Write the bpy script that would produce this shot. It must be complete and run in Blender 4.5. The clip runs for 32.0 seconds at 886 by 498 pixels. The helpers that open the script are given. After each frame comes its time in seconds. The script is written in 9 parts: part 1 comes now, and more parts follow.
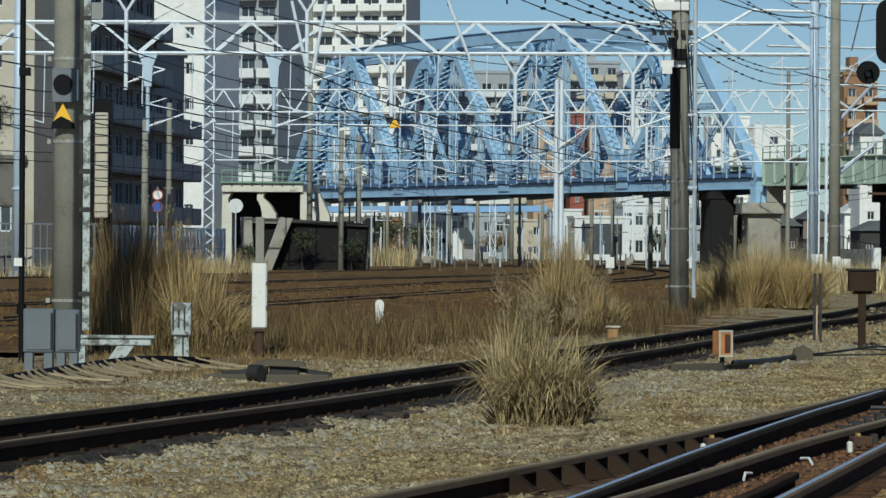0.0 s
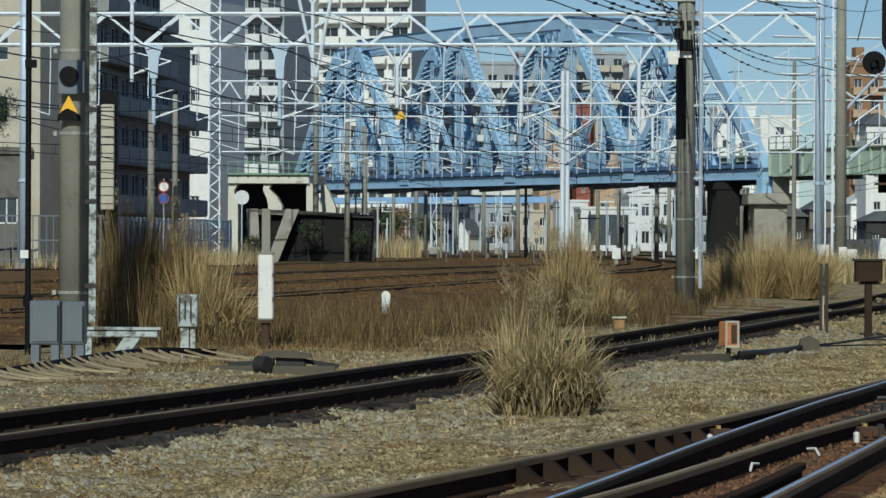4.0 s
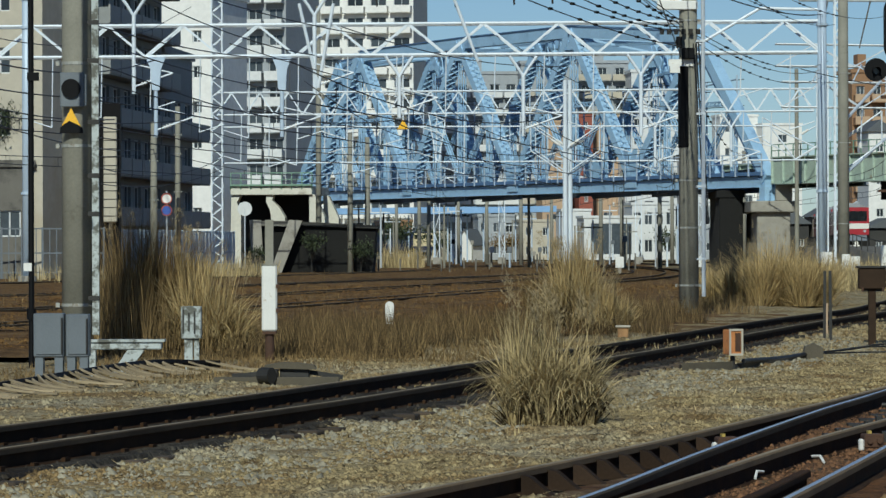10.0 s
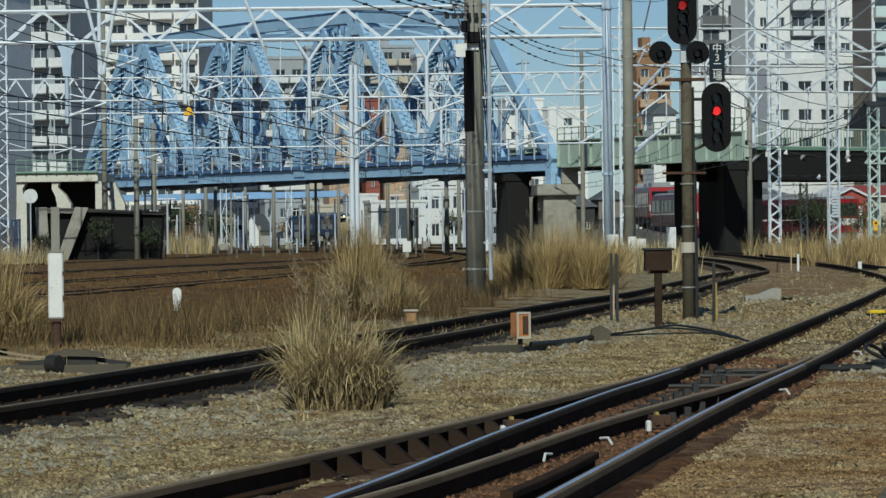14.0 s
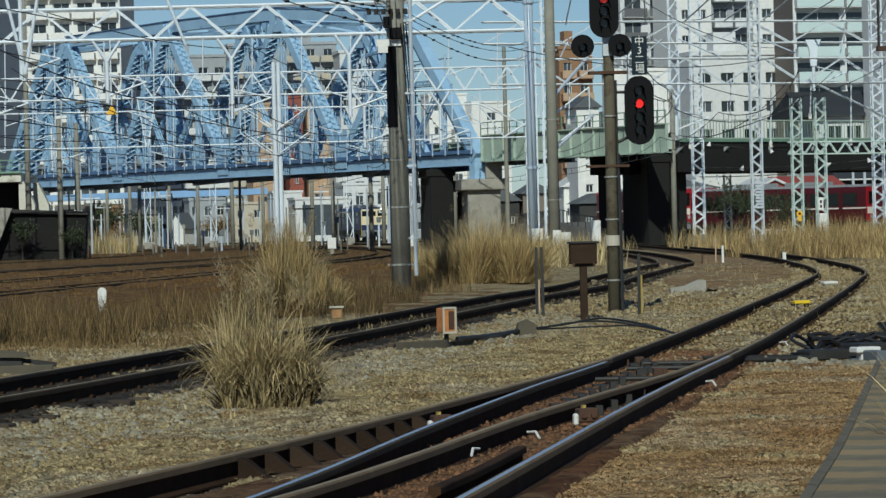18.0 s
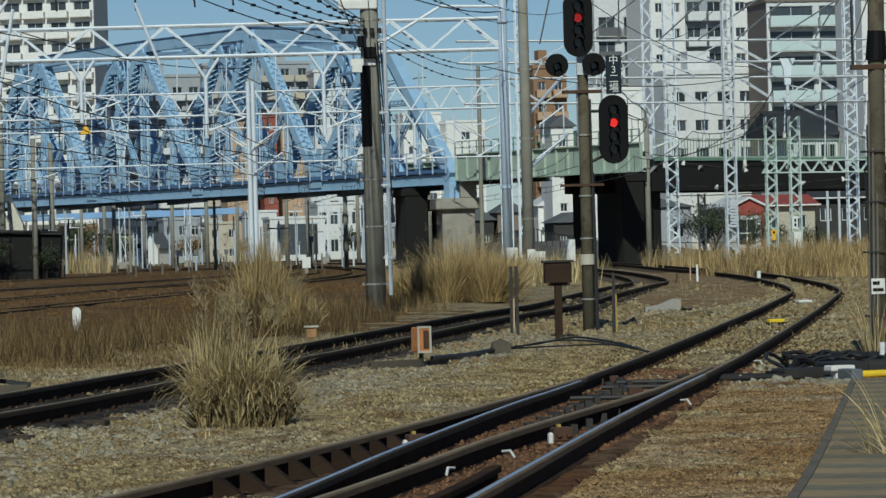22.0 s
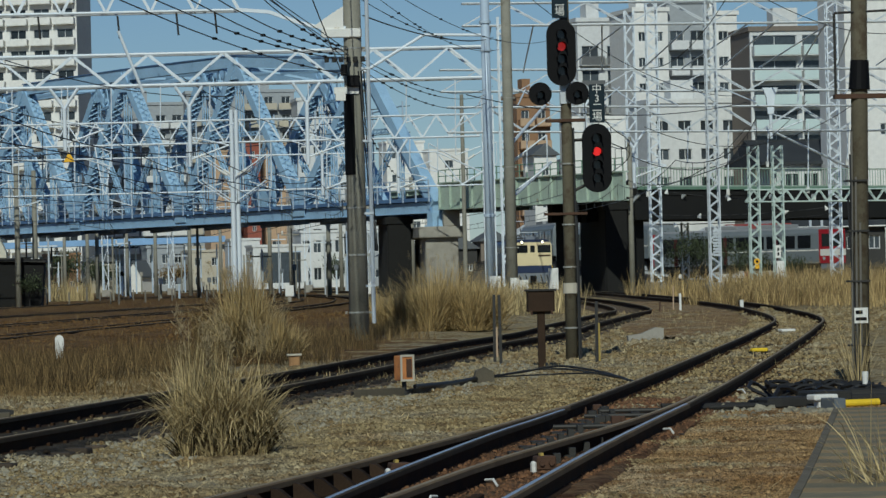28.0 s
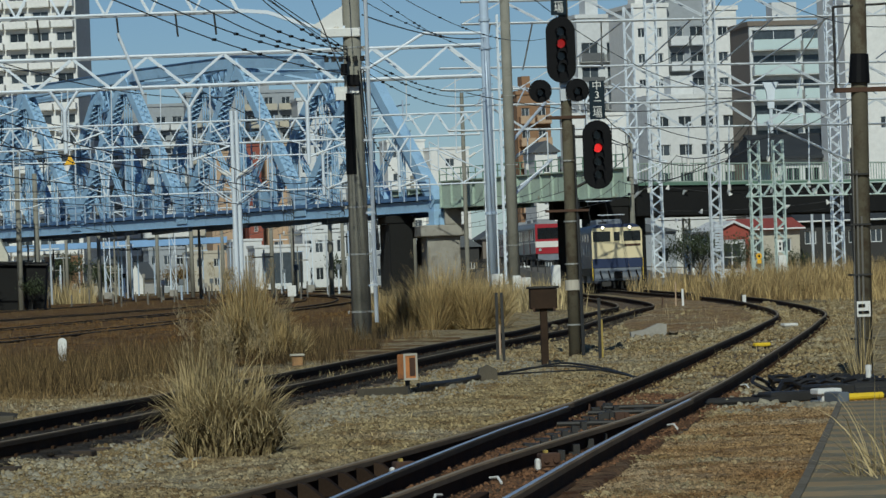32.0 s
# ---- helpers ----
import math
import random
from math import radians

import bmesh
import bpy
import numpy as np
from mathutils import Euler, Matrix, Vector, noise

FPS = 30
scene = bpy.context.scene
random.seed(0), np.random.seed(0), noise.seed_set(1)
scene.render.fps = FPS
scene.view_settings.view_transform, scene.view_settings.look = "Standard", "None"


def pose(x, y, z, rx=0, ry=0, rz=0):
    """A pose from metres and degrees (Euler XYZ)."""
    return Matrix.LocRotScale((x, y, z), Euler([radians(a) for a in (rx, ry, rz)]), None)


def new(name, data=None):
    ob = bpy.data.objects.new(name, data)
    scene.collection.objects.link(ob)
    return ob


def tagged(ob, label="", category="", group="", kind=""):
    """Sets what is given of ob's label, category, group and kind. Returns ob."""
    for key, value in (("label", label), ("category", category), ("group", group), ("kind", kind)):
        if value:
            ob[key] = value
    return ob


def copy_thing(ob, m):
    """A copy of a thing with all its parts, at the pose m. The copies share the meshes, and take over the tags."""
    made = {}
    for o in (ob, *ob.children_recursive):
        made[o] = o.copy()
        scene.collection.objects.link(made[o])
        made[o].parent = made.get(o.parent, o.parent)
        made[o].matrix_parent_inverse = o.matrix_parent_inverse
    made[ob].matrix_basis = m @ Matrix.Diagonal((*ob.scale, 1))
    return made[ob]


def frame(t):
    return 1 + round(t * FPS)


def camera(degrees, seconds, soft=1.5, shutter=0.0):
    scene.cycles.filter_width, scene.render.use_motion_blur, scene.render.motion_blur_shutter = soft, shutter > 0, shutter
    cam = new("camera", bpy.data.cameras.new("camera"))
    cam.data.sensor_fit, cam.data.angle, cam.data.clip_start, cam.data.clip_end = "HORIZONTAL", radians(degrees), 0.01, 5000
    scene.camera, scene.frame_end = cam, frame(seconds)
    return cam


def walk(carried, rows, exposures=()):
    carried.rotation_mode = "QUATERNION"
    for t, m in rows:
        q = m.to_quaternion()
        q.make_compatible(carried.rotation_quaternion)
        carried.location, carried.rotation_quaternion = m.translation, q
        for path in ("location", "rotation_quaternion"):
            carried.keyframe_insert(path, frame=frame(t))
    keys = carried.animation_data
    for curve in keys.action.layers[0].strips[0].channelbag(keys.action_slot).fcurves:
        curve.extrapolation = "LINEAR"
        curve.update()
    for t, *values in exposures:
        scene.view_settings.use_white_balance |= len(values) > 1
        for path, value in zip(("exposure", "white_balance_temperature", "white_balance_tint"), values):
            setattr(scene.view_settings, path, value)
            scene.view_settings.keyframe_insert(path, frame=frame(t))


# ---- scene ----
cam = camera(13.0, 32.0, soft=1.45)
EYE = (0.0, 0.0, 1.45)
# seconds, yaw to the left, pitch, roll
ROWS = [
    (0, 0.000, -0.008, -0.350), (0.5, 0.051, 0.014, -0.282), (1, 0.074, 0.030, -0.232),
    (1.5, 0.097, 0.028, -0.182), (2, 0.092, -0.019, -0.131), (2.5, 0.089, -0.084, -0.137),
    (3, 0.099, -0.113, -0.248), (3.5, 0.096, -0.124, -0.272), (5.5, 0.096, -0.211, 0.062),
    (6, 0.116, -0.230, 0.100), (6.5, 0.089, -0.177, 0.080), (7, 0.092, -0.152, 0.025),
    (7.5, 0.124, -0.119, 0.077), (8, 0.181, -0.094, 0.062), (8.5, 0.226, -0.040, 0.079),
    (9, 0.229, 0.001, 0.083), (9.5, 0.215, 0.027, 0.109), (10, 0.139, 0.009, 0.168),
    (10.5, -0.441, -0.038, 0.037), (11, -0.511, -0.445, -0.254), (11.5, -0.789, -0.757, 0.156),
    (12, -1.241, -0.698, 0.367), (12.5, -1.650, -0.602, 0.393), (13, -2.302, -0.535, 0.499),
    (13.5, -2.571, -0.437, 0.494), (14, -2.993, -0.236, 0.655), (14.5, -3.297, -0.126, 0.755),
    (16.5, -3.390, -0.274, 0.722), (17, -3.446, -0.181, 0.959), (17.5, -3.518, -0.294, 1.057),
    (18, -4.097, -0.320, 1.401), (18.5, -4.139, -0.348, 1.401), (19, -4.531, -0.196, 1.051),
    (19.5, -4.585, -0.369, 0.878), (20, -4.351, -0.556, 1.367), (20.5, -4.295, -0.696, 1.495),
    (21, -4.412, -0.246, 1.481), (21.5, -4.463, -0.071, 1.501), (22, -4.478, -0.046, 1.499),
    (22.5, -4.574, -0.118, 1.926), (23, -4.502, -0.234, 1.551), (23.5, -4.550, -0.316, 1.295),
    (24, -4.549, -0.071, 1.400), (24.5, -4.588, 0.036, 1.287), (25, -4.538, 0.076, 1.459),
    (25.5, -4.558, 0.142, 1.536), (27.5, -4.718, 0.259, 1.514), (28, -4.737, 0.367, 1.399),
    (28.5, -4.705, 0.508, 1.467), (29, -4.628, 0.491, 1.671), (29.5, -4.613, 0.443, 1.733),
    (30, -4.599, 0.470, 1.810), (30.5, -4.638, 0.508, 1.805), (31, -4.681, 0.443, 1.916),
    (31.5, -4.695, 0.401, 2.009), (32, -4.709, 0.344, 2.062),
]
walk(cam, [(t, pose(0, 0, 0, 0, 0, yaw) @ pose(*EYE, 90 + pitch, 0, 0) @ pose(0, 0, 0, 0, 0, -roll)) for t, yaw, pitch, roll in ROWS], [(0, -0.38, 6250, -3), (9.5, -0.38, 6250, -3), (13, -0.24, 6250, -3), (14, -0.5, 6250, -3), (17, -0.48, 6250, -3), (19, -0.46, 6250, -3), (20, -0.46, 6250, -3), (21, -0.34, 6250, -3), (22, -0.58, 6250, -3), (24, -0.36, 6250, -3), (25, -0.44, 6250, -3), (28, -0.74, 6250, -3), (32, -0.68, 6250, -3)])

# ---- sky and sun ----
SUN_TRAVEL = Vector((0.15, 1.0, -0.66)).normalized()
world = bpy.data.worlds.new("sky")
scene.world = world
world.use_nodes = True
wn = world.node_tree
sky = wn.nodes.new("ShaderNodeTexSky")
sky.sky_type = "NISHITA"
sky.sun_disc = False
sky.sun_elevation = math.asin(-SUN_TRAVEL.z)
sky.sun_rotation = radians(180 + 7)
sky.air_density, sky.dust_density, sky.ozone_density = 1.0, 0.1, 3.0
sky.altitude = 1500.0
tint = wn.nodes.new("ShaderNodeMix")
tint.data_type, tint.blend_type = "RGBA", "MULTIPLY"
tint.inputs[0].default_value = 1.0
tint.inputs[7].default_value = (0.87, 0.945, 1.16, 1)
wn.links.new(sky.outputs[0], tint.inputs[6])
wn.links.new(tint.outputs[2], wn.nodes["Background"].inputs[0])
wn.nodes["Background"].inputs[1].default_value = 0.07
sun_data = bpy.data.lights.new("sun", "SUN")
sun_data.energy, sun_data.angle, sun_data.color = 4.0, radians(0.55), (1.0, 0.96, 0.88)
sun = new("sun", sun_data)
sun.matrix_world = Matrix.Translation((-20, -60, 50)) @ SUN_TRAVEL.to_track_quat("-Z", "Y").to_matrix().to_4x4()

# ---- materials ----


def material(name, colour, rough=0.7, metal=0.0, second=None, scale=4.0, fine=60.0, bump=0.15, spread=0.18, spots=None, spot_scale=3.0, spot_cut=0.58, islands=0.0, randoms=0.0, glow=None, spec=0.5):
    """Two scales of variation, an optional second colour, optional stains, and fine relief."""
    m = bpy.data.materials.new(name)
    m.use_nodes = True
    nt = m.node_tree
    b = nt.nodes["Principled BSDF"]
    tc = nt.nodes.new("ShaderNodeTexCoord")

    def tex(s, detail=4.0, roughness=0.6):
        n = nt.nodes.new("ShaderNodeTexNoise")
        n.inputs["Scale"].default_value, n.inputs["Detail"].default_value, n.inputs["Roughness"].default_value = s, detail, roughness
        nt.links.new(tc.outputs["Object"], n.inputs["Vector"])
        return n

    def mix(fac, a, c, kind="MIX"):
        n = nt.nodes.new("ShaderNodeMix")
        n.data_type, n.blend_type = "RGBA", kind
        for sock, val in ((n.inputs[0], fac), (n.inputs[6], a), (n.inputs[7], c)):
            if isinstance(val, bpy.types.NodeSocket):
                nt.links.new(val, sock)
            elif isinstance(val, (int, float)):
                sock.default_value = val
            else:
                sock.default_value = (*val, 1)
        return n.outputs[2]

    def ramp(src, lo, hi):
        n = nt.nodes.new("ShaderNodeMapRange")
        n.inputs[1].default_value, n.inputs[2].default_value = lo, hi
        nt.links.new(src, n.inputs[0])
        return n.outputs[0]

    big, small = tex(scale), tex(fine, 3.0)
    dark = tuple(c * (1 - spread) for c in colour)
    lite = tuple(min(1, c * (1 + spread)) for c in colour)
    col = mix(ramp(big.outputs[0], 0.3, 0.7), dark, second if second else lite)
    col = mix(0.35, col, mix(ramp(small.outputs[0], 0.3, 0.7), tuple(c * 0.7 for c in colour), lite))
    if spots:
        st = tex(spot_scale, 6.0, 0.7)
        col = mix(ramp(st.outputs[0], spot_cut - 0.05, spot_cut + 0.05), col, spots)
    if islands or randoms:
        src = nt.nodes.new("ShaderNodeNewGeometry").outputs["Random Per Island"] if islands else nt.nodes.new("ShaderNodeObjectInfo").outputs["Random"]
        amount = islands or randoms
        hsv = nt.nodes.new("ShaderNodeHueSaturation")
        n = nt.nodes.new("ShaderNodeMapRange")
        n.inputs[3].default_value, n.inputs[4].default_value = 1 - amount, 1 + amount
        nt.links.new(src, n.inputs[0])
        nt.links.new(n.outputs[0], hsv.inputs["Value"])
        nt.links.new(col, hsv.inputs["Color"])
        col = hsv.outputs[0]
    nt.links.new(col, b.inputs["Base Color"])
    b.inputs["Metallic"].default_value = metal
    b.inputs["Specular IOR Level"].default_value = spec
    rr = nt.nodes.new("ShaderNodeMapRange")
    rr.inputs[3].default_value, rr.inputs[4].default_value = max(0.02, rough - 0.1), min(1, rough + 0.1)
    nt.links.new(big.outputs[0], rr.inputs[0])
    nt.links.new(rr.outputs[0], b.inputs["Roughness"])
    if bump:
        bn = nt.nodes.new("ShaderNodeBump")
        bn.inputs["Strength"].default_value, bn.inputs["Distance"].default_value = bump, 0.02
        nt.links.new(small.outputs[0], bn.inputs["Height"])
        nt.links.new(bn.outputs[0], b.inputs["Normal"])
    if glow:
        b.inputs["Emission Color"].default_value = (*glow[0], 1)
        b.inputs["Emission Strength"].default_value = glow[1]
    return m


M_CONCRETE = material("concrete", (0.33, 0.31, 0.27), 0.85, second=(0.40, 0.38, 0.33), scale=1.3, spots=(0.22, 0.2, 0.17), spot_scale=0.9)
M_CONC_POLE = material("pole_concrete", (0.26, 0.25, 0.205), 0.85, second=(0.32, 0.305, 0.255), scale=1.5, fine=25, spots=(0.17, 0.155, 0.12), spot_scale=1.2, spot_cut=0.62)
M_POST_BROWN = material("stained_post_concrete", (0.11, 0.095, 0.062), 0.9, second=(0.155, 0.135, 0.09), scale=2.5, fine=30, spots=(0.07, 0.05, 0.03), spot_scale=2.2, spot_cut=0.56)
M_CONC_DARK = material("weathered_concrete", (0.16, 0.15, 0.13), 0.9, scale=0.8, spots=(0.09, 0.085, 0.075), spot_scale=0.5)
M_GALV = material("galvanised_steel", (0.62, 0.66, 0.70), 0.45, 0.35, scale=1.5, spread=0.1, bump=0.05)
M_BAND = material("dull_steel_band", (0.36, 0.36, 0.33), 0.6, 0.2, scale=3, spread=0.2, spots=(0.2, 0.15, 0.1), spot_scale=8)
M_WHITE_STEEL = material("pale_painted_steel", (0.74, 0.80, 0.86), 0.5, 0.1, scale=1.2, spread=0.1, bump=0.05)
M_PALE_BLUE = material("pale_blue_paint", (0.50, 0.60, 0.72), 0.45, 0.1, scale=0.8, spread=0.12, bump=0.05)
M_BRIDGE = material("bridge_blue_paint", (0.36, 0.57, 0.79), 0.5, 0.0, second=(0.43, 0.63, 0.83), scale=0.35, fine=8, spread=0.15, spots=(0.20, 0.32, 0.50), spot_scale=0.5, spot_cut=0.63)
# Darker copy of the bridge blue; shade is put into this colour.
M_BRIDGE_SHADE = material("bridge_shade_blue", (0.10, 0.19, 0.36), 0.55, 0.05, scale=0.4, spread=0.2)
M_GIRDER = material("pale_green_girder", (0.42, 0.52, 0.44), 0.6, second=(0.48, 0.57, 0.48), scale=0.5, fine=6, spots=(0.33, 0.25, 0.13), spot_scale=0.7, spot_cut=0.63)
M_GREEN_RAIL = material("green_rail_paint", (0.18, 0.30, 0.22), 0.6)
M_BLACK = material("black_paint", (0.007, 0.007, 0.008), 0.6, spread=0.3, spec=0.12)
M_DARKSTEEL = material("dark_steel", (0.035, 0.033, 0.03), 0.6, 0.3, spread=0.3)
M_RUST = material("rusty_steel", (0.075, 0.04, 0.026), 0.85, 0.1, second=(0.115, 0.058, 0.032), scale=5, fine=80, bump=0.3)
M_RAILSIDE = material("rail_rust", (0.034, 0.020, 0.012), 0.9, 0.0, second=(0.075, 0.040, 0.020), scale=3, fine=60, bump=0.2, spec=0.1)
M_RAILTOP = material("polished_rail", (0.86, 0.86, 0.86), 0.38, 0.9, scale=2, spread=0.1, bump=0.02)
M_RAILDULL = material("dull_rail_top", (0.30, 0.24, 0.165), 0.7, 0.0, second=(0.40, 0.33, 0.23), scale=1.3, spread=0.25, bump=0.2, spec=0.2)
M_RAILHEAD = material("worn_rail_head", (0.17, 0.115, 0.065), 0.8, 0.0, second=(0.25, 0.18, 0.105), scale=1.6, spread=0.3, bump=0.2, spec=0.2)
M_RAILDARK = material("blackened_rail_head", (0.065, 0.048, 0.032), 0.85, 0.0, second=(0.11, 0.082, 0.055), scale=1.6, spread=0.3, bump=0.2, spec=0.12)
M_SLEEPER = material("old_sleeper_wood", (0.075, 0.055, 0.038), 0.95, scale=3, fine=40, bump=0.5, randoms=0.35)
M_CSLEEPER = material("concrete_sleeper", (0.26, 0.235, 0.19), 0.9, scale=3, fine=40, bump=0.3, randoms=0.2)


def gravel_material(name, tan, grey, brown, single):
    """Patches of tan, grey and brown; each stone or each small cell has a tone of its own."""
    m = bpy.data.materials.new(name)
    m.use_nodes = True
    nt = m.node_tree
    b = nt.nodes["Principled BSDF"]
    tc = nt.nodes.new("ShaderNodeTexCoord")

    def noise(s, detail, lo, hi):
        n = nt.nodes.new("ShaderNodeTexNoise")
        n.inputs["Scale"].default_value, n.inputs["Detail"].default_value = s, detail
        nt.links.new(tc.outputs["Object"], n.inputs["Vector"])
        r = nt.nodes.new("ShaderNodeMapRange")
        r.inputs[1].default_value, r.inputs[2].default_value = lo, hi
        nt.links.new(n.outputs[0], r.inputs[0])
        return r.outputs[0]

    def mix(fac, a, c):
        n = nt.nodes.new("ShaderNodeMix")
        n.data_type = "RGBA"
        nt.links.new(fac, n.inputs[0])
        for sock, val in ((n.inputs[6], a), (n.inputs[7], c)):
            if isinstance(val, tuple):
                sock.default_value = (*val, 1)
            else:
                nt.links.new(val, sock)
        return n.outputs[2]

    col = mix(noise(0.33, 5, 0.45, 0.6), tan, grey)
    col = mix(noise(0.55, 6, 0.53, 0.68), col, brown)
    col = mix(noise(6.0, 4, 0.52, 0.68), col, tuple(c * 0.5 for c in brown))
    col = mix(noise(1.7, 5, 0.5, 0.66), col, tuple(c * 0.72 for c in brown))
    cell = nt.nodes.new("ShaderNodeTexVoronoi")
    cell.inputs["Scale"].default_value = 26.0
    nt.links.new(tc.outputs["Object"], cell.inputs["Vector"])
    if single:
        src = nt.nodes.new("ShaderNodeNewGeometry").outputs["Random Per Island"]
    else:
        bw = nt.nodes.new("ShaderNodeRGBToBW")
        nt.links.new(cell.outputs["Color"], bw.inputs[0])
        src = bw.outputs[0]
    rng = nt.nodes.new("ShaderNodeMapRange")
    rng.inputs[3].default_value, rng.inputs[4].default_value = (0.7, 1.3) if single else (0.55, 1.2)
    nt.links.new(src, rng.inputs[0])
    hsv = nt.nodes.new("ShaderNodeHueSaturation")
    nt.links.new(rng.outputs[0], hsv.inputs["Value"])
    nt.links.new(col, hsv.inputs["Color"])
    nt.links.new(hsv.outputs[0], b.inputs["Base Color"])
    b.inputs["Roughness"].default_value = 0.95
    b.inputs["Specular IOR Level"].default_value = 0.2
    bump = nt.nodes.new("ShaderNodeBump")
    bump.inputs["Strength"].default_value, bump.inputs["Distance"].default_value = 0.7, 0.03
    bump.invert = True
    nt.links.new(cell.outputs["Distance"], bump.inputs["Height"])
    nt.links.new(bump.outputs[0], b.inputs["Normal"])
    return m


GRAVEL_TONES = ((0.375, 0.292, 0.15), (0.385, 0.33, 0.215), (0.30, 0.20, 0.09))
M_BALLAST = gravel_material("ballast_stone", *GRAVEL_TONES, True)
M_GROUND = gravel_material("ground_gravel", *GRAVEL_TONES, False)
EARTH_TONES = ((0.375, 0.245, 0.115), (0.40, 0.31, 0.19), (0.275, 0.155, 0.064))
M_EARTH = gravel_material("brown_earth", *EARTH_TONES, False)
M_EARTH_STONE = gravel_material("brown_earth_stone", *EARTH_TONES, True)
M_OILY = gravel_material("oily_trackbed", (0.05, 0.042, 0.032), (0.075, 0.066, 0.052), (0.035, 0.027, 0.02), False)
M_OILY_STONE = gravel_material("oily_stone", (0.06, 0.05, 0.038), (0.09, 0.08, 0.064), (0.045, 0.034, 0.025), True)
M_YARD = gravel_material("rusty_yard_ground", (0.21, 0.113, 0.038), (0.22, 0.135, 0.055), (0.13, 0.068, 0.024), False)
M_YARD_STONE = gravel_material("rusty_yard_stone", (0.21, 0.113, 0.038), (0.22, 0.135, 0.055), (0.13, 0.068, 0.024), True)
M_BALLAST_GREY = material("grey_ballast_stone", (0.335, 0.30, 0.215), 0.95, scale=0.5, fine=30, bump=0.4, islands=0.3)
M_BALLAST_RUST = material("rust_stained_stone", (0.17, 0.083, 0.038), 0.95, scale=0.5, fine=30, bump=0.4, islands=0.5)
M_CABLE = material("black_cable", (0.015, 0.015, 0.016), 0.6, spread=0.2, bump=0)
M_WIRE = material("overhead_wire", (0.05, 0.055, 0.06), 0.5, 0.4, spread=0.2, bump=0)
M_WHITE = material("white_paint", (0.78, 0.77, 0.73), 0.6, scale=4, spread=0.08, spots=(0.45, 0.36, 0.24), spot_scale=6, spot_cut=0.66)
M_GREYBOX = material("grey_cabinet_paint", (0.15, 0.17, 0.19), 0.5, 0.1, scale=2, spread=0.15)
M_ORANGE = material("weathered_orange_paint", (0.56, 0.22, 0.07), 0.7, scale=6, spots=(0.35, 0.14, 0.06), spot_scale=9)
M_ORANGE_DULL = material("faded_brown_paint", (0.34, 0.19, 0.085), 0.85, scale=6, spread=0.25)
M_YELLOW = material("yellow_paint", (0.85, 0.58, 0.03), 0.55, scale=6, spread=0.1)
M_GRASS = material("dry_grass", (0.40, 0.31, 0.155), 0.85, scale=2, fine=20, bump=0, islands=0.65, second=(0.53, 0.42, 0.23), spec=0.2)
M_GRASS_PALE = material("pale_dry_grass", (0.40, 0.285, 0.125), 0.8, scale=2, fine=20, bump=0, islands=0.6, second=(0.52, 0.39, 0.19), spec=0.2)
M_REED = material("brown_reeds", (0.175, 0.115, 0.05), 0.9, scale=0.8, fine=20, bump=0, islands=0.6, second=(0.29, 0.205, 0.098), spec=0.15)
M_DARK_BLADE = material("dark_brown_blades", (0.07, 0.05, 0.026), 0.95, scale=2, fine=20, bump=0, islands=0.5, spec=0.1)
M_PLUME = material("grass_plume", (0.34, 0.265, 0.15), 0.95, scale=2, fine=20, bump=0, islands=0.3)
M_LEAF = material("dark_foliage", (0.045, 0.06, 0.025), 0.8, scale=1, fine=10, bump=0, islands=0.5)

# ---- building blocks ----


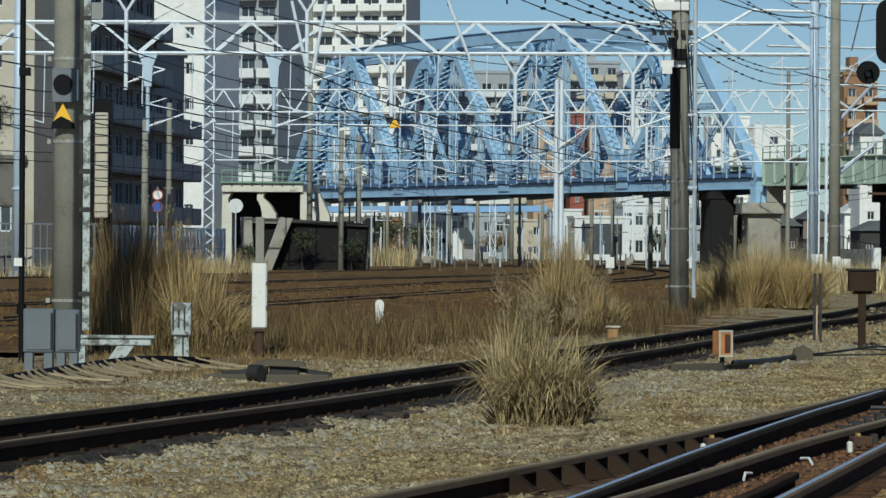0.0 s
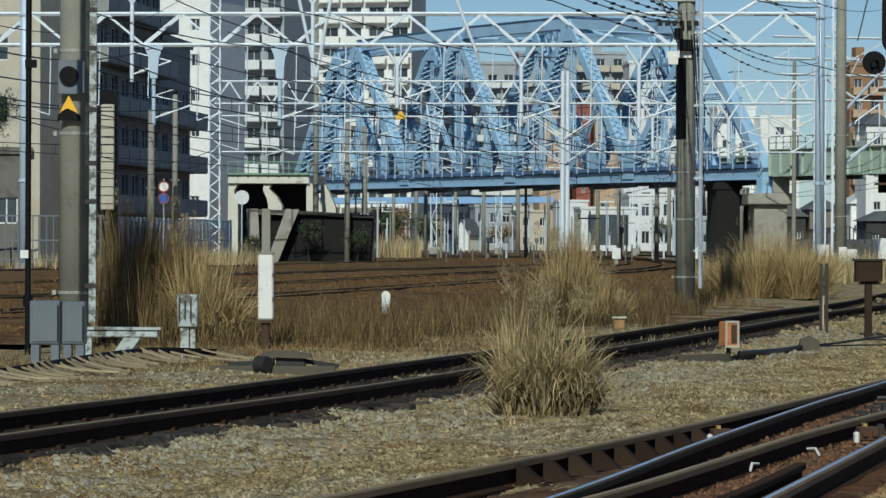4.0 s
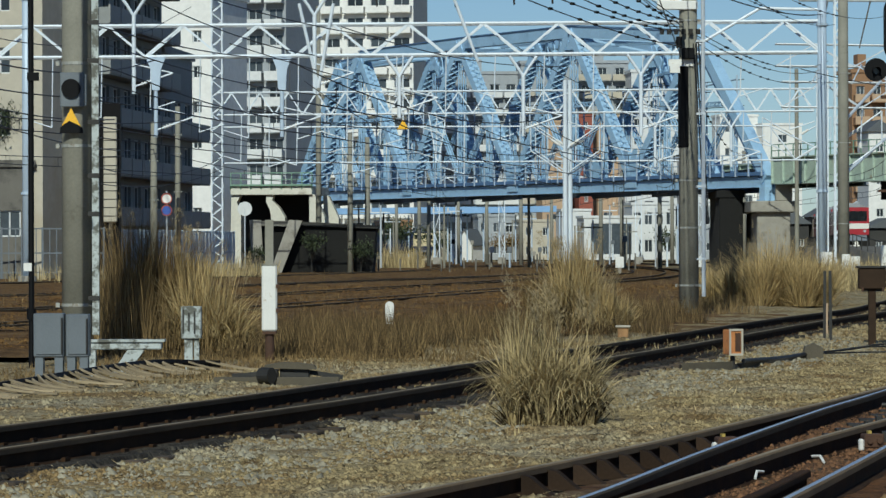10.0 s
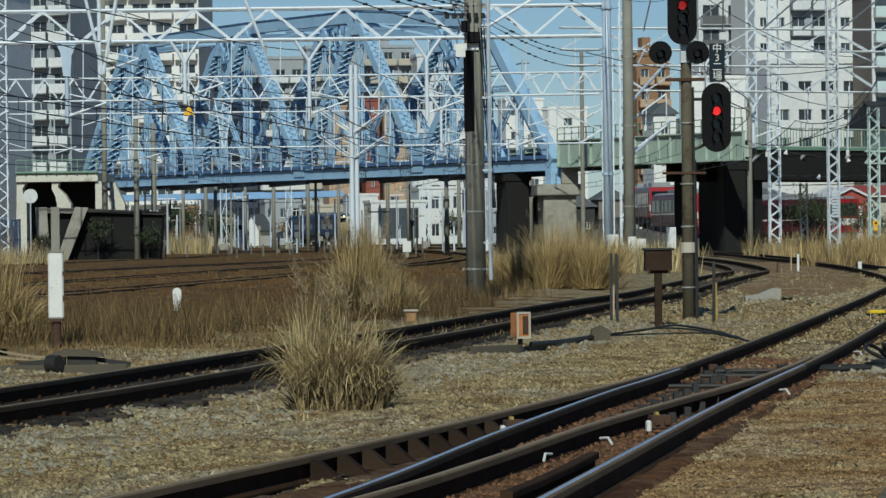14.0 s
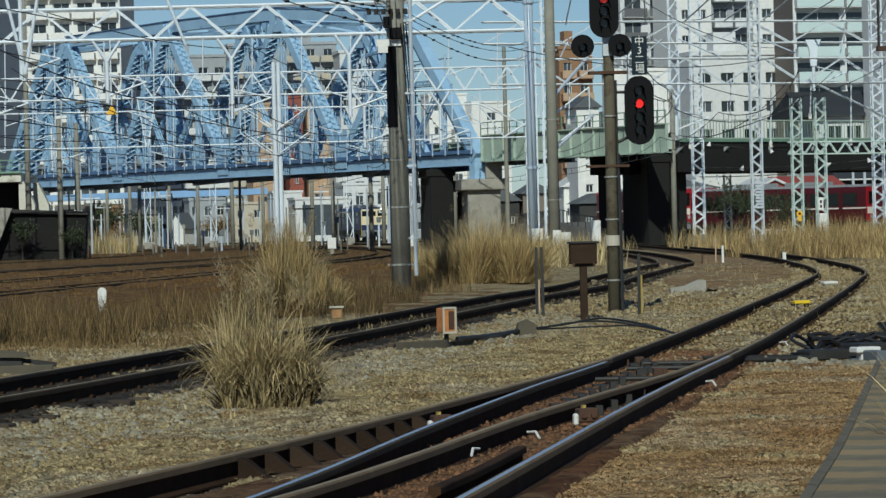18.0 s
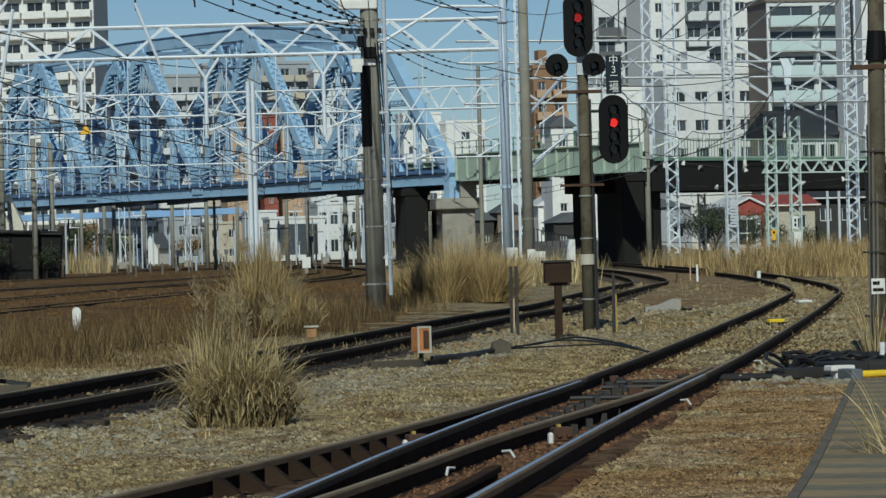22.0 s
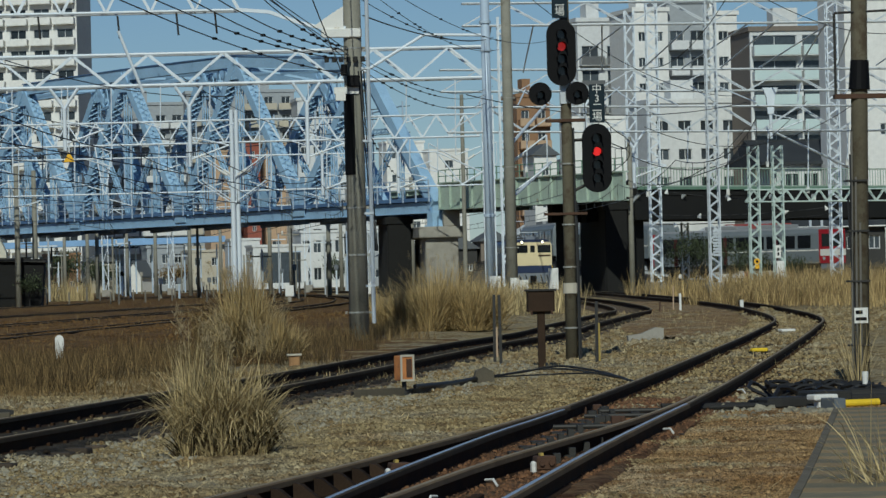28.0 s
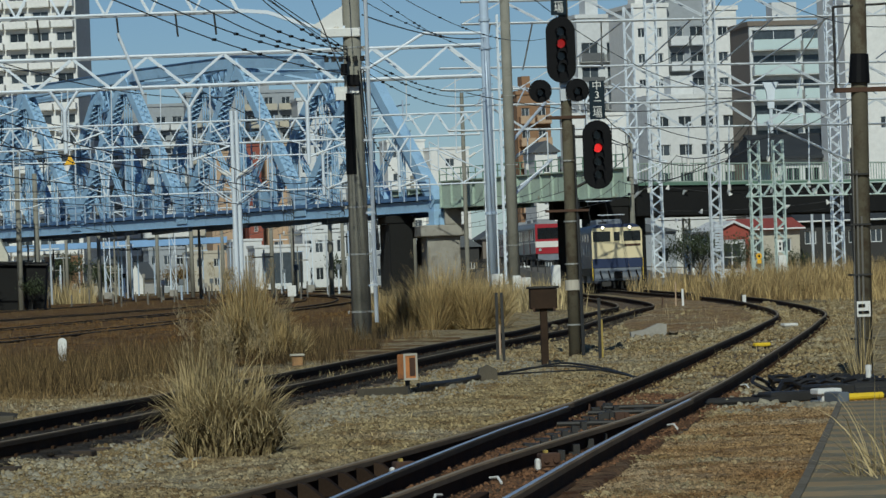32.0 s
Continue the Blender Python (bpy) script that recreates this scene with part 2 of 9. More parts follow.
class Shape:
    """Collects solid pieces, in metres, for one mesh."""

    def __init__(self):
        self.v, self.f = [], []

    def add(self, verts, faces):
        n = len(self.v)
        self.v += [tuple(p) for p in verts]
        self.f += [tuple(i + n for i in q) for q in faces]
        return self

    def box(self, x0, y0, z0, x1, y1, z1, cut=0.0):
        x0, x1, y0, y1, z0, z1 = min(x0, x1), max(x0, x1), min(y0, y1), max(y0, y1), min(z0, z1), max(z0, z1)
        if cut <= 0:
            vs = [(x, y, z) for z in (z0, z1) for x, y in ((x0, y0), (x1, y0), (x1, y1), (x0, y1))]
            return self.add(vs, [(3, 2, 1, 0), (4, 5, 6, 7), (0, 1, 5, 4), (1, 2, 6, 5), (2, 3, 7, 6), (3, 0, 4, 7)])
        c = cut
        ring = [(x0 + c, y0), (x1 - c, y0), (x1, y0 + c), (x1, y1 - c), (x1 - c, y1), (x0 + c, y1), (x0, y1 - c), (x0, y0 + c)]
        inner = [(min(max(x, x0 + c), x1 - c), min(max(y, y0 + c), y1 - c)) for x, y in ring]
        vs = [(x, y, z0) for x, y in inner] + [(x, y, z0 + c) for x, y in ring] + [(x, y, z1 - c) for x, y in ring] + [(x, y, z1) for x, y in inner]
        fs = [tuple(range(7, -1, -1)), tuple(range(24, 32))]
        for k in range(3):
            fs += [(k * 8 + i, k * 8 + (i + 1) % 8, k * 8 + 8 + (i + 1) % 8, k * 8 + 8 + i) for i in range(8)]
        return self.add(vs, fs)

    def bar(self, p, q, w, h=None):
        """A square-edged bar from p to q, w wide and h high."""
        p, q, h = Vector(p), Vector(q), h or w
        d = (q - p).normalized()
        side = d.cross(Vector((0, 0, 1)))
        side = side.normalized() if side.length > 0.01 else Vector((1, 0, 0))
        up = side.cross(d)
        vs = [e + side * (a * w / 2) + up * (c * h / 2) for e in (p, q) for a, c in ((-1, -1), (1, -1), (1, 1), (-1, 1))]
        return self.add(vs, [(3, 2, 1, 0), (4, 5, 6, 7), (0, 1, 5, 4), (1, 2, 6, 5), (2, 3, 7, 6), (3, 0, 4, 7)])

    def rod(self, p, q, r0, r1=None, n=10):
        p, q, r1 = Vector(p), Vector(q), r0 if r1 is None else r1
        d = (q - p).normalized()
        side = d.cross(Vector((0, 0, 1)))
        side = side.normalized() if side.length > 0.01 else Vector((1, 0, 0))
        up = side.cross(d)
        vs = []
        for e, r in ((p, r0), (q, r1)):
            vs += [e + side * (r * math.cos(a)) + up * (r * math.sin(a)) for a in (2 * math.pi * i / n for i in range(n))]
        return self.add(vs, [tuple(range(n - 1, -1, -1)), tuple(range(n, 2 * n))] + [(i, (i + 1) % n, n + (i + 1) % n, n + i) for i in range(n)])

    def sweep(self, profile, path, closed=True):
        """A profile of (side, up) pairs drawn along a path of points."""
        pts = [Vector(p) for p in path]
        vs, k = [], len(profile)
        for i, p in enumerate(pts):
            d = (pts[min(i + 1, len(pts) - 1)] - pts[max(i - 1, 0)]).normalized()
            side = d.cross(Vector((0, 0, 1)))
            side = side.normalized() if side.length > 1e-4 else Vector((1, 0, 0))
            up = side.cross(d)
            vs += [p + side * a + up * b for a, b in profile]
        fs = [(i * k + j, i * k + (j + 1) % k, (i + 1) * k + (j + 1) % k, (i + 1) * k + j) for i in range(len(pts) - 1) for j in range(k if closed else k - 1)]
        if closed:
            fs += [tuple(range(k - 1, -1, -1)), tuple((len(pts) - 1) * k + j for j in range(k))]
        return self.add(vs, fs)

    def prism(self, outline, a0, a1, axis="y"):
        """An outline (x, z) pushed along y, or (y, z) along x, or (x, y) along z."""
        put = {"y": lambda u, w, a: (u, a, w), "x": lambda u, w, a: (a, u, w), "z": lambda u, w, a: (u, w, a)}[axis]
        n = len(outline)
        vs = [put(u, w, a) for a in (a0, a1) for u, w in outline]
        return self.add(vs, [tuple(range(n)), tuple(range(2 * n - 1, n - 1, -1))] + [((i + 1) % n, i, n + i, n + (i + 1) % n) for i in range(n)])


def mesh_of(name, shape, mat, smooth=False):
    me = bpy.data.meshes.new(name)
    me.from_pydata(shape.v, [], shape.f)
    me.materials.append(mat)
    if smooth:
        me.polygons.foreach_set("use_smooth", [True] * len(me.polygons))
    bm = bmesh.new()
    bm.from_mesh(me)
    bmesh.ops.recalc_face_normals(bm, faces=bm.faces)
    bm.to_mesh(me)
    bm.free()
    return me


def part(name, shape, mat, parent, label="", smooth=False):
    ob = new(name, shape if isinstance(shape, bpy.types.Mesh) else mesh_of(name, shape, mat, smooth))
    ob.parent = parent
    return tagged(ob, label)


def thing(name, m, label, category, group="", kind=""):
    ob = new(name)
    ob.empty_display_size = 0.2
    ob.matrix_world = m if isinstance(m, Matrix) else Matrix.Translation(m)
    return tagged(ob, label, category, group, kind)


def solid(name, shape, mat, label, category, group="", kind="", at=(0, 0, 0), smooth=False):
    ob = new(name, mesh_of(name, shape, mat, smooth))
    ob.location = at
    return tagged(ob, label, category, group, kind)


def arrays(name, verts, faces, mat):
    """A mesh from numpy arrays, for stones and blades."""
    me = bpy.data.meshes.new(name)
    me.vertices.add(len(verts))
    me.vertices.foreach_set("co", np.asarray(verts, dtype=np.float32).ravel())
    k = faces.shape[1]
    me.loops.add(faces.size)
    me.loops.foreach_set("vertex_index", faces.astype(np.int32).ravel())
    me.polygons.add(len(faces))
    me.polygons.foreach_set("loop_start", np.arange(len(faces), dtype=np.int32) * k)
    me.update(calc_edges=True)
    me.materials.append(mat)
    return me


def spline(points, step):
    """A smooth line through a few points, evenly stepped."""
    p = [Vector((*q, 0)) if len(q) == 2 else Vector(q) for q in points]
    p = [p[0] * 2 - p[1]] + p + [p[-1] * 2 - p[-2]]
    out = []
    for i in range(1, len(p) - 2):
        n = 24
        for k in range(n):
            t = k / n
            out.append(0.5 * ((2 * p[i]) + (p[i + 1] - p[i - 1]) * t + (2 * p[i - 1] - 5 * p[i] + 4 * p[i + 1] - p[i + 2]) * t * t + (3 * p[i] - p[i - 1] - 3 * p[i + 1] + p[i + 2]) * t ** 3))
    out.append(p[-2])
    acc = [0.0]
    for a, b in zip(out, out[1:]):
        acc.append(acc[-1] + (b - a).length)
    n = max(2, int(acc[-1] / step))
    res, j = [], 0
    for k in range(n + 1):
        s = acc[-1] * k / n
        while j < len(acc) - 2 and acc[j + 1] < s:
            j += 1
        u = (s - acc[j]) / max(1e-9, acc[j + 1] - acc[j])
        res.append(out[j].lerp(out[j + 1], u))
    return res


def shifted(path, d):
    """The line d metres to the right of a path."""
    out = []
    for i, p in enumerate(path):
        t = (path[min(i + 1, len(path) - 1)] - path[max(i - 1, 0)]).normalized()
        out.append(p + Vector((t.y, -t.x, 0)) * d)
    return out

# ---- ground ----
RNG = np.random.default_rng(7)
RAIL = 0.17

TRACK_A = [(-4.4, 21.5), (-2.72, 28.4), (-1.34, 33.9), (0.52, 42.6), (2.6, 52.2), (6.25, 70.3), (8.85, 82.0), (11.1, 95.0), (14.3, 112.5), (16.3, 123.5), (18.4, 144.0), (20.6, 173.5), (22.0, 205.0), (22.3, 240.0), (21.5, 290.0), (18.0, 360.0)]
TRACK_B = [(4.73, 36.5), (6.50, 44.65), (10.17, 62.2), (13.4, 78.0), (16.35, 93.4), (18.9, 112.0), (22.0, 140.3), (25.0, 182.5), (27.3, 214.0), (28.6, 244.0), (29.4, 265.0), (29.8, 290.0), (28.9, 335.0), (26.6, 375.0), (21.5, 425.0), (14.5, 464.0), (6.0, 486.0)]
YARD = [
    [(-14.0, 58.0), (-8.1, 72.0), (-3.6, 98.0), (2.2, 135.0), (8.5, 178.0), (12.2, 215.0), (14.2, 262.0), (13.0, 340.0)],
    [(-21.0, 96.0), (-13.4, 118.0), (-8.0, 150.0), (0.0, 188.0), (6.2, 225.0), (8.6, 270.0), (7.0, 350.0)],
    [(-26.0, 142.0), (-16.0, 176.0), (-8.0, 215.0), (-2.2, 255.0), (-0.5, 300.0), (-1.0, 370.0)],
    [(-17.0, 74.0), (-9.6, 92.0), (-5.6, 118.0), (1.0, 160.0), (6.5, 196.0), (10.2, 232.0), (11.4, 280.0), (10.0, 350.0)],
]


M_RUSTBED = gravel_material("rust_stained_ground", (0.16, 0.075, 0.03), (0.19, 0.13, 0.075), (0.11, 0.045, 0.018), False)


def height(x, y):
    """The gentle unevenness of the ground."""
    return 0.035 * np.sin(x * 1.7 + 0.6 * y) * np.sin(y * 0.9 - 0.4 * x) + 0.02 * np.sin(x * 4.1 + 2.0) * np.sin(y * 3.3 + x) - 0.02


def grid(x0, x1, y0, y1, nx, ny, zf):
    xs, ys = np.meshgrid(np.linspace(x0, x1, nx), np.linspace(y0, y1, ny))
    zs = zf(xs, ys)
    v = np.stack([xs, ys, zs], -1).reshape(-1, 3)
    i = np.arange((nx - 1) * (ny - 1))
    a = (i // (nx - 1)) * nx + i % (nx - 1)
    return v, np.stack([a, a + 1, a + nx + 1, a + nx], -1)


def build_ground():
    def level(x, y):
        inside = (x > -39) & (x < 39) & (y > 6) & (y < 129)
        bed = (y > 13.5) & (y < 42) & (x > np.interp(y, [13, 21, 27.9, 32.4, 36.6, 43], [-2.0, 0.2, 2.25, 3.35, 4.45, 6.4])) & (x < np.interp(y, [13, 46], [6.2, 11.7]))
        return np.where(bed, -0.16, np.where(inside, height(x, y) + 0.008 * RNG.standard_normal(x.shape), -0.06))
    xs = np.concatenate([[-4000, -600, -150], np.linspace(-40, 40, 321), [150, 600, 4000]])
    ys = np.concatenate([[-4000, -300, -30], np.linspace(5, 130, 501), [180, 260, 400, 900, 4000]])
    gx, gy = np.meshgrid(xs, ys)
    gz = level(gx, gy)
    v = np.stack([gx, gy, gz], -1).reshape(-1, 3)
    nx, ny = len(xs), len(ys)
    i = np.arange((nx - 1) * (ny - 1))
    a = (i // (nx - 1)) * nx + i % (nx - 1)
    ob = new("ground", arrays("ground", v, np.stack([a, a + 1, a + nx + 1, a + nx], -1), M_GROUND))
    tagged(ob, "tan and grey gravelly ground of a rail yard", "ground", kind="structure")


def strip_sheet(name, left, right, z, mat, label, step=0.5, rough=0.03):
    """A sheet of ground between two lines that run away from the eye."""
    pl, pr = spline(left, step), spline(right, step)
    n = min(len(pl), len(pr))
    pl = [pl[int(i * (len(pl) - 1) / (n - 1))] for i in range(n)]
    pr = [pr[int(i * (len(pr) - 1) / (n - 1))] for i in range(n)]
    k = 14
    v = []
    for a, b in zip(pl, pr):
        for j in range(k + 1):
            p = a.lerp(b, j / k)
            edge = -0.09 if j in (0, k) else 0.0
            v.append((p.x + random.uniform(-0.05, 0.05), p.y, z + edge + random.uniform(-rough, rough)))
    f = np.array([(i * (k + 1) + j, i * (k + 1) + j + 1, (i + 1) * (k + 1) + j + 1, (i + 1) * (k + 1) + j) for i in range(n - 1) for j in range(k)])
    return tagged(new(name, arrays(name, np.array(v), f, mat)), label, "ground", kind="structure")


build_ground()
strip_sheet("yard_ground", [(-60, 50), (-60, 120), (-60, 230), (-60, 420)], [(-4.6, 52), (1.2, 66), (8.6, 105), (20, 420)], 0.065, M_YARD, "rust-brown soil of the sidings", 1.5, 0.03)
strip_sheet("stained_trackbed", [(-2.3, 13.0), (-0.05, 21.0), (2.0, 27.9), (3.1, 32.4), (4.2, 36.6), (5.6, 43.0)], [(0.75, 13.0), (2.4, 21.6), (3.65, 27.6), (4.65, 32.4), (5.55, 36.6), (6.75, 42.4)], 0.03, M_RUSTBED, "brake-dust stained ground under the turnout", 0.35, 0.006)

strip_sheet("earth_verge", [(0.6, 13.0), (2.25, 21.6), (3.5, 27.6), (5.4, 36.6), (6.6, 42.4)], [(6.5, 13.0), (7.5, 21.6), (9.0, 30.0), (10.5, 38.0), (12.0, 46.0)], 0.012, M_EARTH, "dry brown earth beside the turnout", 0.2, 0.016)
strip_sheet("earth_mound", [(10.9, 79.5), (12.2, 96.0), (15.0, 113.0), (18.6, 140.0), (20.6, 165.0)], [(11.3, 78.5), (15.2, 93.4), (18.1, 112.0), (21.2, 140.0), (23.0, 165.0)], 0.05, M_EARTH, "smooth brown earth inside the curve", 0.8, 0.02)
strip_sheet("oily_trackbed", [(p.x, p.y) for p in shifted(spline(TRACK_A, 8.0), -0.85)][:9], [(p.x, p.y) for p in shifted(spline(TRACK_A, 8.0), 0.95)][:9], 0.035, M_OILY, "blackened ballast under the worn track", 0.35, 0.006)

# ---- rails and sleepers ----
HEAD = [(-0.0325, -0.038), (-0.0325, -0.006), (-0.026, 0.0), (0.026, 0.0), (0.0325, -0.006), (0.0325, -0.038), (0.009, -0.05), (0.009, -0.125), (0.06, -0.14), (0.06, -0.153), (-0.06, -0.153), (-0.06, -0.14), (-0.009, -0.125), (-0.009, -0.05)]
CAP = [(-0.016, 0.0), (-0.014, 0.004), (0.011, 0.004), (0.013, 0.0)]


HEADSKIN = [(-0.034, -0.039), (-0.034, -0.006), (-0.027, 0.001), (0.027, 0.001), (0.034, -0.006), (0.034, -0.039)]


def rail(parent, line, shiny, z=RAIL, tone=None):
    path = [Vector((p.x, p.y, z)) for p in line]
    r = part("rail", Shape().sweep(HEAD, path), M_RAILSIDE, parent, "rust-brown steel rail")
    part("rail_head", Shape().sweep(HEADSKIN, path), tone or M_RAILHEAD, r, "worn brown rail head")
    part("running_surface", Shape().sweep(CAP, path), M_RAILTOP if shiny else M_RAILDULL, r, "polished running surface" if shiny else "dull running surface")
    return r


def sleeper_mesh(concrete):
    s = Shape().box(-1.0, -0.11, -0.14, 1.0, 0.11, 0.0, 0.012)
    return mesh_of("sleeper", s, M_CSLEEPER if concrete else M_SLEEPER)


def chair_mesh():
    s = Shape().box(-0.10, -0.08, 0.0, 0.10, 0.08, 0.018).box(-0.09, -0.05, 0.018, -0.062, 0.05, 0.05).box(0.062, -0.05, 0.018, 0.09, 0.05, 0.05)
    return mesh_of("chair", s, M_RAILSIDE)


SLEEPER, CSLEEPER, CHAIR = sleeper_mesh(False), sleeper_mesh(True), chair_mesh()
GAUGE = 0.5335 + 0.0325


def track(points, label, shiny=False, near=0, pitch=0.62, concrete=False, buried=False):
    """A track with two rails; its first sleepers are pieces of their own."""
    line = spline(points, pitch)
    base = thing("railway_track", (0, 0, 0), label, "railway track", "tracks", "structure")
    smooth = spline(points, 0.9)
    for s in (-GAUGE, GAUGE):
        rail(base, shifted(smooth, s), shiny, 0.115 if buried else RAIL, M_RAILDARK)
    rest = Shape()
    for i, p in enumerate(line[:-1]):
        d = line[i + 1] - p
        a = math.degrees(math.atan2(d.y, d.x)) - 90 + random.uniform(-1, 1)
        m = pose(p.x, p.y, 0.018 - random.uniform(0, 0.012), 0, 0, a)
        if i < near:
            o = part("sleeper", CSLEEPER if concrete else SLEEPER, None, base)
            o.matrix_basis = m
            for s in (-GAUGE, GAUGE):
                c = part("chair", CHAIR, None, o)
                c.matrix_basis = pose(s, 0, 0.0)
        elif p.y < 300 and not buried:
            t = Shape().box(-1.0, -0.11, -0.14, 1.0, 0.11, 0.0)
            rest.add([m @ Vector(v) for v in t.v], t.f)
    if rest.v:
        tagged(part("sleepers", rest, M_SLEEPER, base), kind="stuff")
    return base


track(TRACK_A, "dark worn track curving away on old sleepers", near=130)
track(TRACK_B, "rust-brown track curving away under the girder bridge", near=130)
for pts in YARD:
    track(pts, "rusty yard siding half sunk in brown soil", near=0, buried=True)


M_BRACE = material("dark_rusty_brace", (0.034, 0.023, 0.016), 0.9, second=(0.055, 0.034, 0.022), scale=4, fine=60, bump=0.3, spec=0.1, randoms=0.3)


def turnout():
    """The double line near the camera: two routes that join at the point blades."""
    base = thing("railway_turnout", (0, 0, 0), "railway turnout with polished blades and rusty stock rails", "railway turnout", kind="structure")
    stock = spline([(-2.6, 13.0), (-1.11, 17.7), (-0.21, 20.6), (0.9, 24.3), (1.93, 28.0), (3.02, 32.1), (4.176, 36.62)], 0.6)
    lead = spline([(-0.75, 13.2), (0.12, 17.5), (0.83, 20.8), (1.62, 24.77), (2.86, 30.6), (3.5, 33.35), (4.04, 35.7)], 0.6)
    inner = spline([(-0.8, 14.2), (0.05, 17.2), (0.78, 19.63), (1.46, 22.26), (2.51, 26.48), (4.2, 32.5), (5.06, 35.9), (5.68, 38.6)], 0.6)
    right = spline([(0.35, 13.5), (1.21, 17.57), (2.09, 21.74), (3.2, 27.0), (4.24, 31.75), (5.283, 36.38)], 0.6)
    rail(base, stock, False)
    rail(base, lead, True, RAIL, M_RAILDARK)
    rail(base, inner, False)
    rail(base, right, True, RAIL, M_RAILHEAD)
    guard = spline([(1.42, 19.0), (1.75, 20.4), (2.15, 22.3)], 0.4)
    part("guard_rail", Shape().sweep(HEAD, [Vector((p.x - 0.13, p.y, RAIL + 0.01)) for p in guard]), M_RAILSIDE, base, "short rusty guard rail")
    brace = mesh_of("rail_brace", Shape().prism([(0.0, 0.0), (0.2, 0.0), (0.16, 0.025), (0.05, 0.115), (0.0, 0.125)], -0.045, 0.045), M_BRACE)
    mid = [(a + b) / 2 for a, b in zip(stock[::1], right[:len(stock)])]
    n = int(sum((b - a).length for a, b in zip(stock, stock[1:])) / 0.58)
    st, rt = spline([tuple(p[:2]) for p in stock[::3]], 0.58), spline([tuple(p[:2]) for p in right[::3]], 0.58)
    for i in range(min(len(st), len(rt)) - 1):
        p, q = st[i], rt[min(len(rt) - 1, i)]
        d = (st[i + 1] - p).normalized()
        nrm = Vector((d.y, -d.x, 0))
        wide = max(1.9, (q - p).dot(nrm) + 0.62)
        a = math.degrees(math.atan2(d.y, d.x)) - 90
        sl = part("sleeper", Shape().box(-0.45, -0.11, -0.14, wide - 0.45, 0.11, 0.0, 0.012), M_SLEEPER, base)
        sl.matrix_basis = pose(p.x, p.y, 0.02 - random.uniform(0, 0.01), 0, 0, a)
        if not 22.3 < p.y < 27.4:
            continue
        b = part("rail_brace", brace, None, base, "triangular rusty rail brace")
        b.matrix_basis = pose(p.x + nrm.x * 0.045, p.y + nrm.y * 0.045, 0.022, 0, 0, a)

    # slide chairs and stretcher rods at the blades
    for k in range(11):
        y = 28.5 + 0.85 * k
        xl, xr = np.interp(y, [28.5, 38.0], [2.75, 4.75]), np.interp(y, [28.5, 38.0], [3.05, 5.4])
        for x in (xl, xr):
            part("slide_chair", Shape().box(x - 0.14, y - 0.07, 0.02, x + 0.14, y + 0.07, 0.055, 0.006).box(x + 0.09, y - 0.05, 0.055, x + 0.14, y + 0.05, 0.11), M_DARKSTEEL, base, "dark slide chair")
    for y, xl, xr in ((36.3, 4.3, 5.1), (37.5, 4.6, 5.4), (34.0, 3.75, 4.55)):
        part("stretcher_rod", Shape().rod((xl, y, 0.08), (xr, y - 0.15, 0.08), 0.022, n=8), M_DARKSTEEL, base, "dark stretcher rod")
    for k in range(16):
        x, y = random.uniform(4.15, 5.0), random.uniform(35.0, 38.5)
        part("fastening", Shape().box(x - 0.05, y - 0.04, 0.03, x + 0.04, y + 0.04, 0.08 + random.uniform(0, 0.04), 0.008), M_RUST if k % 5 == 0 else M_DARKSTEEL, base)


turnout()

# ---- poles and masts ----


def taper_pole(shape, h, r0, r1, n=20):
    return shape.rod((0, 0, -0.3), (0, 0, h), r0, r1, n)


def band(shape, z, r, h=0.05):
    """A pair of clamp rings with bolted ears."""
    shape.rod((0, 0, z), (0, 0, z + h), r, r, 18)
    for s in (-1, 1):
        shape.box(s * r - 0.02, -0.03, z - 0.01, s * (r + 0.07), 0.03, z + h + 0.01)
    return shape


def concrete_pole(x, y, h, r0, r1, bands, label, group="concrete poles"):
    t = thing("concrete_pole", (x, y, 0), label, "utility pole", group)
    part("shaft", taper_pole(Shape(), h, r0, r1), M_CONC_POLE, t, smooth=True)
    for z in bands:
        part("clamp_band", band(Shape(), z, r0 + (r1 - r0) * z / h + 0.008, 0.04), M_BAND, t, "dull steel clamp band")
    return t


def lattice_mast(x, y, h, w, label, mat, rz=0, seg=0.9):
    t = thing("lattice_mast", pose(x, y, 0, 0, 0, rz), label, "lattice mast", "lattice masts")
    k = w / 2
    for a, b in ((-k, -k), (k, -k), (k, k), (-k, k)):
        part("leg", Shape().bar((a, b, -0.3), (a, b, h), 0.075), mat, t)
    n = int(h / seg)
    for (a, b), (c, d) in (((-k, -k), (k, -k)), ((k, -k), (k, k)), ((-k, k), (k, k)), ((-k, -k), (-k, k))):
        rise = h / n
        up = mesh_of("lacing_bar", Shape().bar((a, b, 0), (c, d, rise), 0.05), mat)
        down = mesh_of("lacing_bar", Shape().bar((c, d, 0), (a, b, rise), 0.05), mat)
        if y > 300:
            far = Shape()
            for i in range(n):
                far.bar((a, b, rise * (i + i % 2)), (c, d, rise * (i + 1 - i % 2)), 0.05)
            part("lacing", far, mat, t)
            continue
        for i in range(n):
            part("lacing_bar", up if i % 2 else down, None, t).location = (0, 0, rise * i)
    part("footing", Shape().box(-k - 0.12, -k - 0.12, -0.3, k + 0.12, k + 0.12, 0.7, 0.03), M_CONCRETE, t, "concrete footing")
    return t


